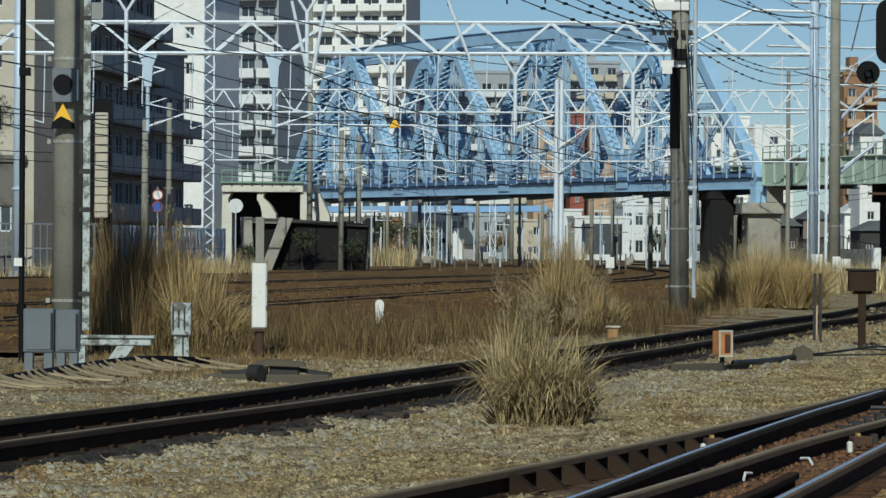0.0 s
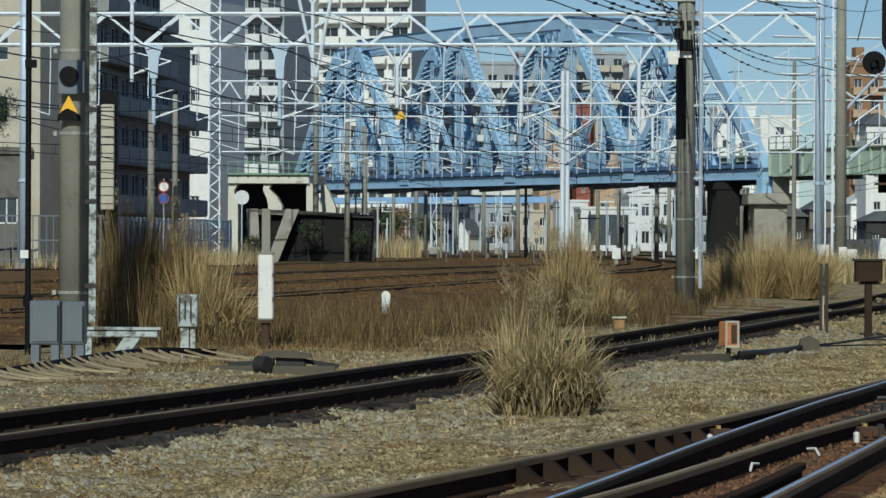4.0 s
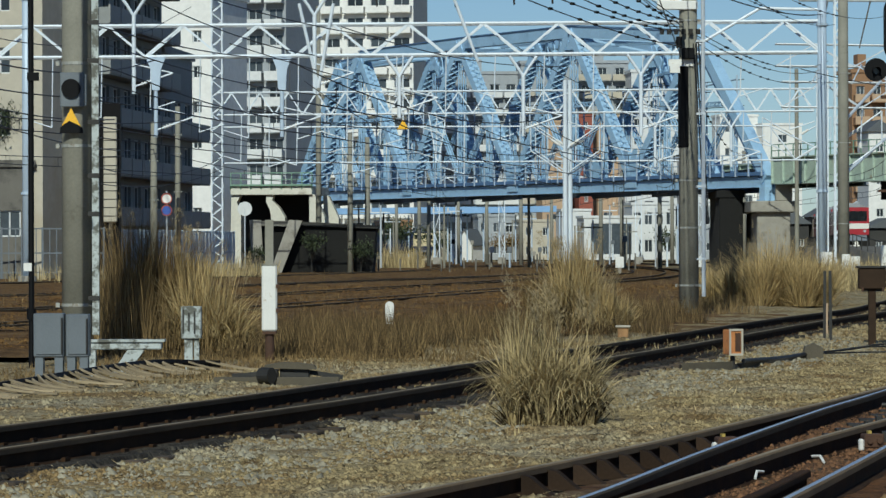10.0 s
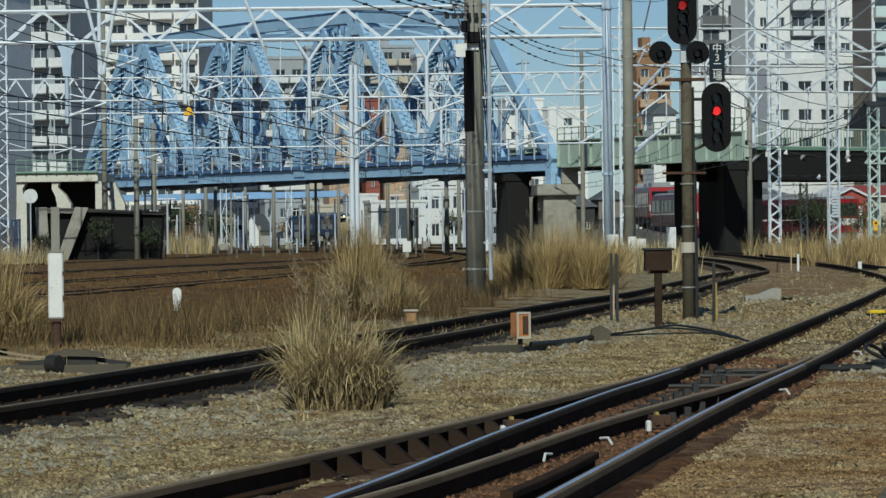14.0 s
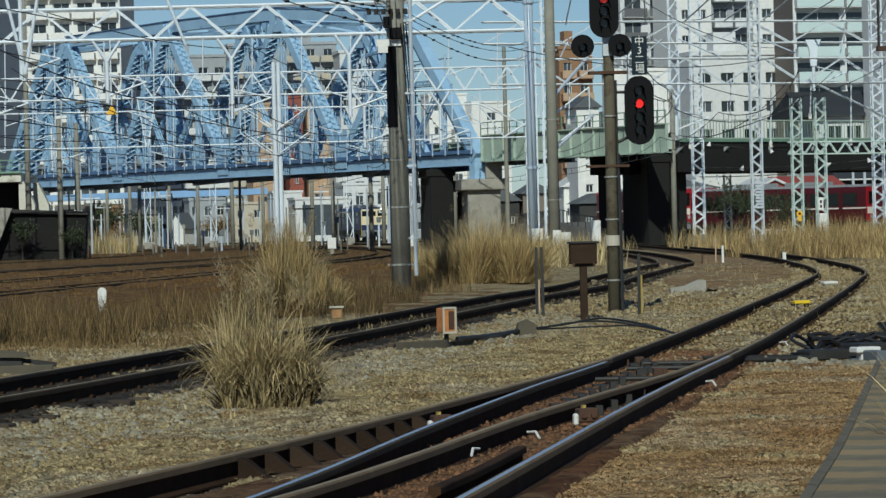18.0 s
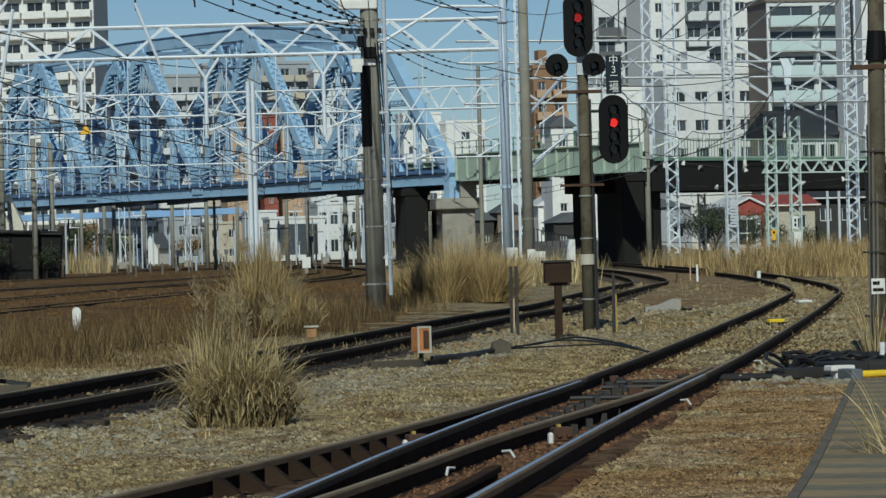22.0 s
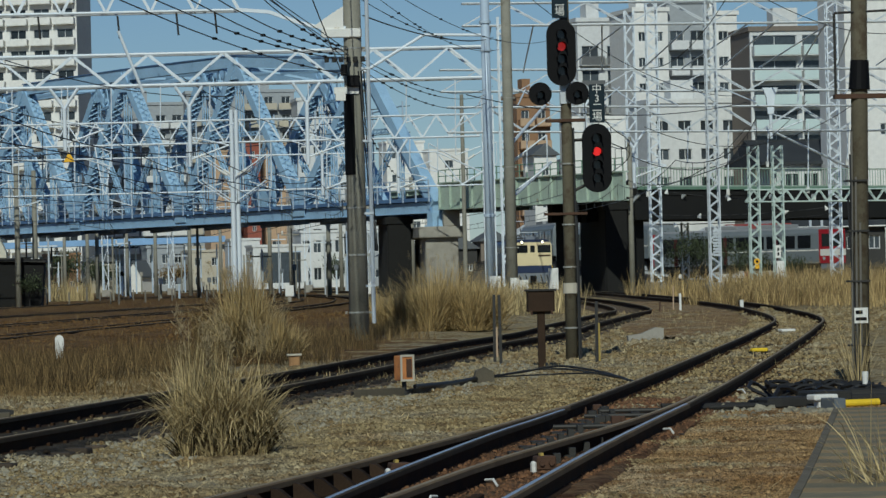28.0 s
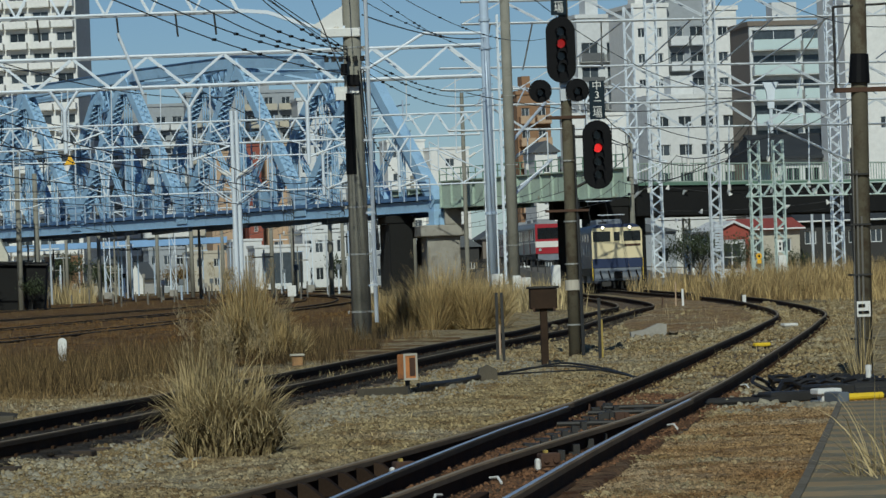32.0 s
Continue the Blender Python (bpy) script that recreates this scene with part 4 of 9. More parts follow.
def plain_building(name, x, y, rz, w, d, h, label, wall, rows, cols, win=(1.4, 1.2), low=0.0, gable=0.0, roof=None):
    t = thing(name, pose(x, y, 0, 0, 0, rz), label, "building", "city buildings")
    holes = []
    for k in range(rows):
        zc = low + (h - low) * (k + 0.5) / rows
        for i in range(cols):
            xc = w * (i + 0.5) / cols
            holes.append((xc - win[0] / 2, zc - win[1] / 2, xc + win[0] / 2, zc + win[1] / 2))
    part("front_wall", wall_with_holes(w, 0, h, holes, 0.25), wall, t)
    part("body", Shape().prism([(0, 0.25), (0.25, 0.25), (0.25, 0.8), (w - 0.25, 0.8), (w - 0.25, 0.25), (w, 0.25), (w, d), (0, d)], 0, h, "z"), wall, t)
    fm, pm = window_meshes(*win, True)
    for a, b, c, e in holes:
        wn_ = part("window", fm, None, t)
        wn_.location = ((a + c) / 2, 0.18, (b + e) / 2)
        part("pane", pm, None, wn_)
    if gable:
        part("roof", Shape().prism([(-0.4, h), (w + 0.4, h), (w / 2, h + gable)], -0.4, d + 0.4), roof or M_ROOF, t)
    else:
        part("roof", Shape().box(-0.15, -0.15, h, w + 0.15, d + 0.15, h + 0.35), roof or wall, t)
    return t


# left side
flats(-33.5, 196.0, -14, 13.6, 5, 22, 3, "cream apartment block lit by the sun", M_WALL_CREAM, balconies=False, win=(1.1, 1.3), storey=3.1)
flats(-21.6, 231.0, 85.0, 27.0, 12, 21.0, 7, "slate grey flats with solid balcony fronts", M_WALL_SLATE, win=(2.4, 1.9), panel=M_SLATE_PANEL, side=M_WALL_SLATE)
flats(-19.25, 258.2, 85.0, 13.0, 12, 14.6, 3, "lower wing of the slate grey flats", M_WALL_SLATE, win=(2.4, 1.9), panel=M_SLATE_PANEL, side=M_WALL_SLATE)
flats(-25.5, 330.0, -14, 5.4, 10, 23.0, 2, "narrow white building behind the flats", M_WALL_WHITE, balconies=False, win=(0.8, 1.0))
flats(-31.0, 452.0, -14, 12.2, 14, 52.0, 5, "grey apartment tower with rows of windows", M_WALL_GREY, win=(1.7, 1.6), panel=M_WALL_MID)
# Grey side wall: shade of the face turned from the sun, as colour.
flats(-27.4, 601.0, -14.5, 22.2, 8.5, 62.0, 6, "tall white apartment tower with dark windows", M_WALL_WHITE, win=(2.5, 1.7), storey=3.15, panel=M_WALL_WHITE, side=M_WALL_GREY)
# Dark concrete carries the shade on this low front.
plain_building("annexe", -27.5, 192.2, 3, 6.7, 3.0, 5.6, "low dark grey annexe before the cream flats", M_CONC_DARK, 1, 3, (1.1, 1.3))
# behind the truss
plain_building("office_building", 13.9, 600.0, 8, 4.6, 6, 21.0, "tan rendered house behind the bridge", M_WALL_TAN, 5, 1)
plain_building("office_building", 19.6, 601.0, 8, 2.2, 6, 22.4, "narrow brick-red office building", M_WALL_RED, 6, 1, (0.6, 1.2))
plain_building("office_building", 22.6, 604.0, 8, 3.2, 6, 22.0, "tan building with a pale stair tower", M_WALL_TAN, 5, 1)
plain_building("office_building", 26.6, 598.0, 8, 7.5, 6, 16.5, "low white building behind the bridge", M_WALL_MID, 5, 3)
plain_building("office_building", 36.0, 602.0, 8, 4.6, 6, 15.5, "small grey building behind the bridge", M_WALL_MID, 4, 2)
plain_building("office_building", 41.6, 604.0, 8, 6.0, 6, 22.0, "white building with a stepped front", M_WALL_WHITE, 6, 2)
plain_building("office_building", 48.0, 600.0, 8, 6.1, 6, 20.5, "plain white cube-shaped building", M_WALL_WHITE, 5, 1)
flats(-13.5, 640.0, 4, 11.0, 9, 29.0, 4, "pale grey flats seen through the truss", M_WALL_MID, win=(1.8, 1.5), panel=M_WALL_GREY)
flats(-2.2, 655.0, 4, 13.5, 9, 31.0, 5, "dark grey flats seen through the truss", M_WALL_GREY, win=(1.6, 1.5), panel=M_WALL_MID)
flats(30.0, 650.0, 4, 8.5, 9, 31.0, 4, "white flats seen through the truss", M_WALL_MID, win=(1.3, 1.3), balconies=False)
flats(11.5, 650.0, 4, 9.5, 9, 32.5, 4, "pale grey flats with cream balconies", M_WALL_GREY, win=(1.3, 1.3), panel=M_WALL_CREAM)
flats(21.2, 660.0, 4, 8.8, 9, 33.0, 3, "grey flats with cream balcony fronts", M_WALL_GREY, win=(1.5, 1.4), panel=M_WALL_CREAM)
# right side
flats(53.6, 521.0, 8, 4.6, 8, 25.0, 2, "brown tiled building with pale floor bands", M_WALL_BROWN, win=(1.1, 1.3), panel=M_WALL_TAN)
plain_building("warehouse", 46.6, 398.0, 4, 5.8, 7, 17.0, "large plain white box-shaped building", M_WALL_WHITE, 1, 1, (0.9, 0.7))
plain_building("house", 45.4, 424.0, 4, 2.5, 7, 14.2, "slim white house with a grey gable", M_WALL_WHITE, 4, 1, (0.8, 0.9), gable=1.3)
plain_building("house", 48.3, 432.0, 4, 3.6, 7, 12.5, "dark house with a slate roof", M_WALL_UMBER, 3, 2, (0.8, 0.9), gable=1.6)
# Added sheds; their dark walls stand in for shade below the girder.
for bx, bw, bh, bg, mat in ((29.6, 3.4, 3.6, 1.2, M_WALL_SHADE), (33.4, 2.6, 4.4, 0.0, M_WALL_UMBER), (36.4, 3.6, 4.2, 1.4, M_WALL_SHADE), (40.4, 3.2, 5.0, 1.2, M_WALL_UMBER), (47.6, 4.2, 4.6, 1.4, M_WALL_SHADE)):
    plain_building("shed", bx, 436.0, 4, bw, 6, bh, "low dark shed added beyond the embankment", mat, 1, 2, (0.7, 0.8), gable=bg, roof=M_ROOF)
plain_building("house", 44.4, 430.0, 4, 3.2, 7, 5.6, "low white house with a pale sloping roof", M_WALL_WHITE, 1, 2, (0.9, 0.9), gable=1.2, roof=M_WALL_MID)
flats(57.4, 482.0, 9, 6.6, 9, 32.5, 2, "grey flats with dark curved balconies", M_WALL_MID, win=(2.2, 1.8), panel=M_WALL_DARK)
flats(60.2, 450.0, 9, 4.2, 10, 31.5, 2, "white stair tower of flats", M_WALL_WHITE, win=(0.9, 1.1), balconies=False)
flats(64.4, 452.0, 9, 5.0, 10, 32.5, 2, "grey centre bay of flats", M_WALL_GREY, win=(1.7, 1.5), panel=M_WALL_MID, side=M_WALL_GREY)
flats(69.3, 451.0, 9, 3.4, 10, 31.0, 1, "white bay of flats with small windows", M_WALL_WHITE, win=(1.2, 1.1), balconies=False)
flats(56.5, 410.0, 9, 10.0, 8, 19.0, 4, "pale low block before the flats", M_WALL_MID, win=(1.5, 1.2), balconies=False)
flats(66.0, 402.0, 4, 10.6, 9, 26.0, 2, "apartment block with long glazed balconies", M_WALL_MID, win=(4.7, 1.6), storey=2.6, panel=M_BALC, side=M_WALL_UMBER)
plain_building("shop_building", 62.4, 330.0, 6, 7.0, 8, 26.0, "plain white rendered building", M_WALL_WHITE, 1, 1, (1.0, 1.0))
plain_building("shed", 41.0, 334.0, 4, 6.9, 6, 4.3, "low grey house with a grey roof", M_WALL_GREY, 1, 3, (1.0, 1.0), gable=0.9)
# Added shed with shade-dark walls, covering the white house's foot.
plain_building("shed", 44.2, 412.0, 4, 4.0, 6, 3.6, "low dark shed before the white house", M_WALL_SHADE, 1, 2, (0.7, 0.8), gable=1.1)


def red_gabled_house():
    """A small house whose gable is painted red over a pale front."""
    t = thing("house", pose(47.8, 310.0, 0, 0, 0, 6), "small pale house with a red gable and grey roof", "house", "city buildings")
    w, d, h = 2.5, 8.0, 3.25
    part("front_wall", wall_with_holes(w, 0, h, [(0.4, 0.9, 1.8, 2.9)], 0.25), M_WALL_MID, t)
    part("body", Shape().box(0, 0.8, 0, w, d, h + 0.7), M_WALL_MID, t)
    part("gable", Shape().prism([(0, h), (w, h), (w, h + 0.75), (w / 2, h + 1.3), (0, h + 0.75)], -0.05, 0.3), M_ROOF_RED, t, "red painted gable")
    part("corner_board", Shape().box(w - 0.28, -0.06, 0, w, -0.004, h), M_ROOF_RED, t, "red corner board")
    part("roof", Shape().prism([(-0.3, h + 0.62), (-0.3, h + 0.8), (w / 2, h + 1.55), (w + 0.3, h + 0.8), (w + 0.3, h + 0.62), (w / 2, h + 1.35)], -0.35, d + 0.3), M_WALL_MID, t, "pale sheet roof")
    wn_ = part("window", Shape().box(0.4, 0.06, 1.8, 1.8, 0.12, 1.88).box(1.06, 0.06, 0.9, 1.14, 0.12, 2.9), M_WALL_WHITE, t)
    part("pane", Shape().box(0.4, 0.14, 0.9, 1.8, 0.16, 2.9), M_GLASS, wn_)


def eaves_house(x, y, w, d, h, rise, label, wall, roof, win):
    """A low house whose eaves face the line."""
    t = thing("house", pose(x, y, 0, 0, 0, 5), label, "house", "city buildings")
    n = max(1, int(w / 1.9))
    holes = [(w * (k + 0.5) / n - 0.5, h - 1.9, w * (k + 0.5) / n + 0.5, h - 0.8) for k in range(n)]
    part("front_wall", wall_with_holes(w, 0, h, holes, 0.25), wall, t)
    part("body", Shape().box(0, 0.8, 0, w, d, h), wall, t)
    part("roof", Shape().prism([(-0.6, h - 0.12), (-0.6, h + 0.06), (d / 2, h + rise), (d + 0.5, h + 0.06), (d + 0.5, h - 0.12)], -0.35, w + 0.35, "x"), roof, t)
    part("gutter", Shape().rod((-0.35, -0.66, h), (w + 0.35, -0.66, h), 0.07, n=8), M_WALL_WHITE, t, "pale gutter")
    fm, pm = window_meshes(1.0, 1.1, True)
    for a, b, c, e in holes:
        o = part("window", fm, None, t)
        o.location = ((a + c) / 2, win, (b + e) / 2)
        part("pane", pm, None, o)


red_gabled_house()
eaves_house(51.0, 318.0, 4.9, 7.0, 4.05, 0.95, "low cream house with a dull red roof", M_WALL_CREAM, M_ROOF_RED, 0.18)
eaves_house(56.5, 322.0, 7.6, 7.0, 4.6, 1.3, "low dark house under a slate roof", M_WALL_SHADE, M_ROOF_DARK, 0.18)


def slope_roofed_hall():
    """A wide hall with one long slate slope, standing before the balconied flats."""
    t = thing("hall", pose(57.6, 338.0, 0, 0, 0, 5), "low hall under a wide slate-grey sloping roof", "building", "city buildings")
    w, d, h = 7.4, 12.0, 10.4
    part("front_wall", wall_with_holes(w, 0, h, [(0.8 + 1.7 * k, 8.3, 2.0 + 1.7 * k, 9.5) for k in range(4)], 0.25), M_WALL_MID, t)
    part("body", Shape().box(0, 0.8, 0, w, d, h), M_WALL_MID, t)
    part("roof", Shape().prism([(-0.9, h - 0.1), (-0.9, h + 0.15), (5.0, h + 2.2), (d + 0.6, h + 0.2), (d + 0.6, h - 0.1)], -1.6, w + 0.7, "x"), M_ROOF_DARK, t, "wide slate roof")
    part("ridge", Shape().box(-1.7, 4.75, h + 2.1, w + 0.8, 5.25, h + 2.3), M_ROOF_DARK, t)
    for k in range(4):
        wn_ = part("window", Shape().box(0.8 + 1.7 * k, 0.1, 8.3, 2.0 + 1.7 * k, 0.16, 8.38).box(1.36 + 1.7 * k, 0.1, 8.38, 1.44 + 1.7 * k, 0.16, 9.5), M_WALL_MID, t)
        part("pane", Shape().box(0.8 + 1.7 * k, 0.18, 8.3, 2.0 + 1.7 * k, 0.2, 9.5), M_GLASS, wn_)


slope_roofed_hall()
# low buildings seen under the truss
plain_building("house", -9.8, 521.0, 5, 4.4, 8, 5.1, "small brown brick house", M_WALL_BROWN, 2, 2, (0.7, 0.8))
plain_building("house", -4.8, 531.0, 5, 4.4, 8, 4.2, "small cream house with a grey roof", M_WALL_CREAM, 1, 2, (0.9, 0.9), gable=1.2)
plain_building("house", 3.6, 540.0, 5, 5.2, 8, 6.0, "grey house under a pale roof", M_WALL_GREY, 2, 3, (1.1, 1.3))
plain_building("house", 9.3, 530.0, 5, 4.6, 8, 5.2, "cream two-storey house with flat roof", M_WALL_CREAM, 2, 2, (0.9, 1.1))
plain_building("house", 16.5, 585.0, 5, 4.4, 8, 7.2, "pale house with tall windows", M_WALL_MID, 2, 2, (0.8, 1.2))
# One large dark pane stands in for the shaded garage interior.
plain_building("garage", 17.6, 520.0, 5, 7.4, 8, 5.6, "pale garage with a dark pane for its doorway", M_WALL_MID, 1, 1, (5.6, 4.2))
plain_building("house", 24.6, 532.0, 5, 6.0, 8, 7.5, "pale two-storey commercial building", M_WALL_MID, 2, 4, (1.1, 1.7))
plain_building("house", 31.4, 530.0, 5, 6.5, 8, 7.0, "low grey building beyond the pier", M_WALL_GREY, 2, 3, (1.1, 1.1))


def shrine():
    t = thing("gabled_hut", pose(0.7, 528, 0, 0, 0, -30), "small hut with white gable and grey roof", "hut")
    part("wall", Shape().box(0, 0, 0, 2.2, 3.2, 2.2).prism([(0, 2.2), (2.2, 2.2), (1.1, 4.0)], 0.0, 3.2), M_WALL_WHITE, t)
    part("roof", Shape().prism([(-0.3, 1.9), (-0.3, 2.1), (1.1, 4.3), (2.5, 2.1), (2.5, 1.9), (1.1, 4.05)], -0.2, 3.5), M_ROOF, t, "grey sheet roof")


shrine()


def canopy():
    t = thing("platform_canopy", (0, 0, 0), "long blue roofed platform canopy far up the line", "canopy")
    for x0, x1, y, z in ((-16, 3, 470, 5.7), (-3, 12.2, 455, 5.6)):
        part("roof", Shape().prism([(x0, z), (x1, z + 0.25), (x1, z + 0.95), (x0, z + 0.75)], y, y + 6), M_BLUE_ROOF, t, "blue roof sheet")
        for i in range(8):
            x = x0 + (x1 - x0) * (i + 0.5) / 8
            part("post", Shape().rod((x, y + 3, 0), (x, y + 3, z), 0.09, n=6), M_PALE_BLUE, t)


canopy()


M_PALE_CONCRETE = material("pale_painted_concrete", (0.66, 0.64, 0.55), 0.8, scale=0.4, fine=4, spread=0.1, bump=0.1, spots=(0.40, 0.37, 0.30), spot_scale=0.5, spot_cut=0.62)


def arched_viaduct():
    """The cream concrete approach with two haunched openings, left of the truss."""
    t = thing("concrete_viaduct", pose(-17.13, 301.4, 0, 0, 0, -6), "cream concrete approach viaduct with haunched openings", "viaduct", kind="structure")
    L, z1, zt = 6.35, 6.4, 5.75
    part("deck_slab", Shape().box(0, -0.3, zt, L, 9.3, z1), M_PALE_CONCRETE, t)
    lean = [(-0.1, 0), (0.75, 0), (0.75, 4.1), (0.55, 4.6), (0.45, 5.2), (0.75, zt), (0.0, zt)]
    middle = [(3.1, 0), (4.3, 0), (4.2, 4.0), (3.75, 4.75), (3.2, 5.3), (3.3, zt), (2.75, zt), (2.7, 5.2), (3.0, 4.6), (3.1, 4.1)]
    end = [(6.1, 0), (7.5, 0), (7.3, 4.0), (6.5, zt), (6.1, zt)]
    for y in (0.0, 8.0):
        for outline in (lean, middle, end):
            part("column", Shape().prism(outline, y, y + 1.0), M_PALE_CONCRETE, t, "haunched column")
    # Black sheet inside the viaduct; the openings' shade is put into its colour.
    part("back_wall", Shape().box(0, 4.0, 0, L, 4.3, zt), M_SHADE_BLACK, t, "black sheet standing in for shade in the openings")
    for i in range(9):
        x = L * i / 8
        part("railing_post", Shape().box(x - 0.04, -0.25, z1, x + 0.04, -0.17, z1 + 1.05), M_GREEN_RAIL, t)
        part("bracket", Shape().prism([(-0.5, z1), (-0.3, z1), (-0.3, z1 - 0.25)], x - 0.05, x + 0.05, "x"), M_GREEN_RAIL, t)
    part("handrail", Shape().box(0, -0.26, z1 + 0.98, L, -0.16, z1 + 1.06), M_GREEN_RAIL, t)
    part("mid_rail", Shape().box(0, -0.24, z1 + 0.5, L, -0.18, z1 + 0.55), M_GREEN_RAIL, t)
    part("edge_beam", Shape().box(0, -0.55, z1 + 0.002, L, -0.1, z1 + 0.14), M_GREEN_RAIL, t)


arched_viaduct()


def old_abutment():
    t = thing("old_abutment", (0, 0, 0), "dark abandoned abutment with a sloping concrete wing", "abutment", kind="structure")
    part("wing_wall", Shape().prism([(-12.45, 3.3), (-11.75, 3.3), (-11.55, 0), (-12.25, 0)], 238.5, 239.0), M_CONCRETE, t, "upright concrete wing")
    part("cap_beam", Shape().box(-12.4, 238.6, 2.95, -9.6, 239.1, 3.25), M_CONC_DARK, t, "weathered cap beam")
    part("slope_rib", Shape().prism([(-10.0, 3.3), (-9.2, 3.25), (-10.5, 0), (-11.2, 0)], 238.0, 238.5), M_CONCRETE, t, "pale sloping concrete rib")
    # Shade of the recess behind the wing is put into this black.
    part("wall", Shape().prism([(-11.7, 2.95), (-4.7, 2.85), (-4.9, 0), (-11.7, 0)], 239.2, 246.0), M_SHADE_BLACK, t, "black wall")
    part("top_plate", Shape().prism([(-9.4, 3.2), (-4.6, 2.95), (-4.6, 2.75), (-9.4, 2.95)], 238.9, 246.0), M_DARKSTEEL, t)


old_abutment()


def black_piers():
    # The abutment's black holds the shadow of the deck above it.
    for x, y, w, d, h, name in ((18.75, 262.0, 1.6, 9.0, 5.4, "black masonry pier under the truss"), (31.32, 245.0, 1.45, 13.0, 5.75, "black abutment under the girder end, shade in its colour")):
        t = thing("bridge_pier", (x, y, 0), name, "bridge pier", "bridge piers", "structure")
        part("shaft", Shape().box(-w / 2, -0.5, -0.5, w / 2, d, h, 0.08), M_SHADE_BLACK, t)
        part("capping", Shape().box(-w / 2 - 0.12, -0.6, h - 0.5, w / 2 + 0.12, d, h - 0.05), M_SHADE_BLACK, t)


black_piers()


def right_viaduct():
    """The steel deck that goes on past the girder; its underside shade is painted black."""
    t = thing("elevated_deck", pose(32.6, 244.0, -0.38, 0, 0, 42), "elevated steel deck with mesh railing, underside painted as shaded", "viaduct", kind="structure")
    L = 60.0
    part("deck_slab", Shape().box(0, 0, 6.5, L, 9, 6.95), M_SHADE_BLACK, t)
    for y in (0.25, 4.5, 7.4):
        part("girder", Shape().box(0, y - 0.2, 4.95, L, y + 0.2, 6.5), M_SHADE_BLACK, t, "black plate girder")
    part("fascia", Shape().box(0, -0.12, 6.86, L, 0, 7.05), M_GREEN_RAIL, t, "green edge beam")
    for i in range(41):
        x = L * i / 40
        part("railing_post", Shape().box(x - 0.035, -0.1, 7.05, x + 0.035, -0.03, 8.25), M_GIRDER, t)
        if i % 3 == 0:
            part("bracket", Shape().prism([(-0.35, 6.55), (0.0, 6.55), (0.5, 6.0), (0.5, 5.9)], x - 0.06, x + 0.06, "x"), M_GALV, t)
    bars = Shape()
    for i in range(200):
        x = L * i / 200
        bars.box(x, -0.08, 7.1, x + 0.025, -0.05, 8.2)
    part("mesh_panel", bars, M_GREEN_RAIL, t, "closely barred railing")
    part("handrail", Shape().box(0, -0.11, 8.2, L, -0.02, 8.28).box(0, -0.1, 7.05, L, -0.03, 7.12), M_GIRDER, t)
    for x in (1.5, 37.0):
        part("pier", Shape().box(x - 0.5, 1.2, 0, x + 0.5, 2.2, 5.0).box(x - 0.5, 6.8, 0, x + 0.5, 7.8, 5.0), M_SHADE_BLACK, t, "black pier")


right_viaduct()


def bank_level(y):
    """The passenger line drops from its bank to ground level as it comes nearer."""
    return float(np.interp(y, [292.0, 330.0], [0.05, 1.62]))


def far_side_bank():
    """The raised line on which the red trains run."""
    s = Shape()
    path = [Vector((p.x, p.y, bank_level(p.y) - 1.62)) for p in spline(LINE_C, 4.0)]
    s.sweep([(-7.6, -0.1), (-6.6, 1.62), (2.2, 1.62), (3.0, -0.1)], path)
    solid("embankment", s, M_CONC_DARK, "retained embankment of the passenger line", "embankment", kind="structure")
    t = thing("parapet_fence", (0, 0, 0), "dark barred fence along the embankment", "fence")
    pf = shifted(spline(LINE_C, 3.2), 2.0)
    for a, b in zip(pf, pf[1:]):
        part("post", Shape().box(a.x - 0.04, a.y - 0.04, bank_level(a.y), a.x + 0.04, a.y + 0.04, bank_level(a.y) + 1.1), M_DARKSTEEL, t)
    part("top_rail", Shape().sweep([(-0.03, 2.66), (0.03, 2.66), (0.03, 2.72), (-0.03, 2.72)], [Vector((p.x, p.y, bank_level(p.y) - 1.62)) for p in pf]), M_DARKSTEEL, t)


LINE_C = [(61.0, 820.0), (56.0, 725.0), (52.0, 640.0), (47.5, 560.0), (44.5, 480.0), (40.8, 420.0), (37.8, 370.0), (36.0, 335.0), (36.4, 316.0), (39.2, 303.0), (44.5, 293.5), (50.0, 287.0), (58.0, 280.0), (75.0, 269.0), (120.0, 246.0), (200.0, 210.0)]
far_side_bank()


def boundary_fence(m, L, mat, label):
    """A steel picket fence with posts and three rails."""
    t = thing("boundary_fence", m, label, "fence", "boundary fences")
    n = int(L)
    for i in range(n + 1):
        x = L * i / n
        part("post", Shape().box(x - 0.05, -0.05, 0, x + 0.05, 0.05, 2.6), mat, t)
    for z in (0.35, 1.3, 2.5):
        part("rail", Shape().box(0, -0.03, z, L, 0.03, z + 0.07), mat, t)
    pick = mesh_of("picket", Shape().box(0, -0.02, 0.3, 0.05, 0.02, 2.55), mat)
    for i in range(n * 3):
        part("picket", pick, None, t).location = (L * i / (n * 3), 0, 0)


boundary_fence(pose(-26.0, 189.4, 0, 0, 0, 9), 9.0, M_GREYBOX, "blue-grey steel picket fence before the low annexe")
boundary_fence(pose(-17.6, 205.0, 0, 0, 0, 81.9), 31.0, M_PALE_BLUE, "pale blue-grey picket fence before the flats")

# ---- equipment beside the tracks ----
M_LENS_OFF = material("unlit_lens", (0.03, 0.032, 0.035), 0.15, bump=0)
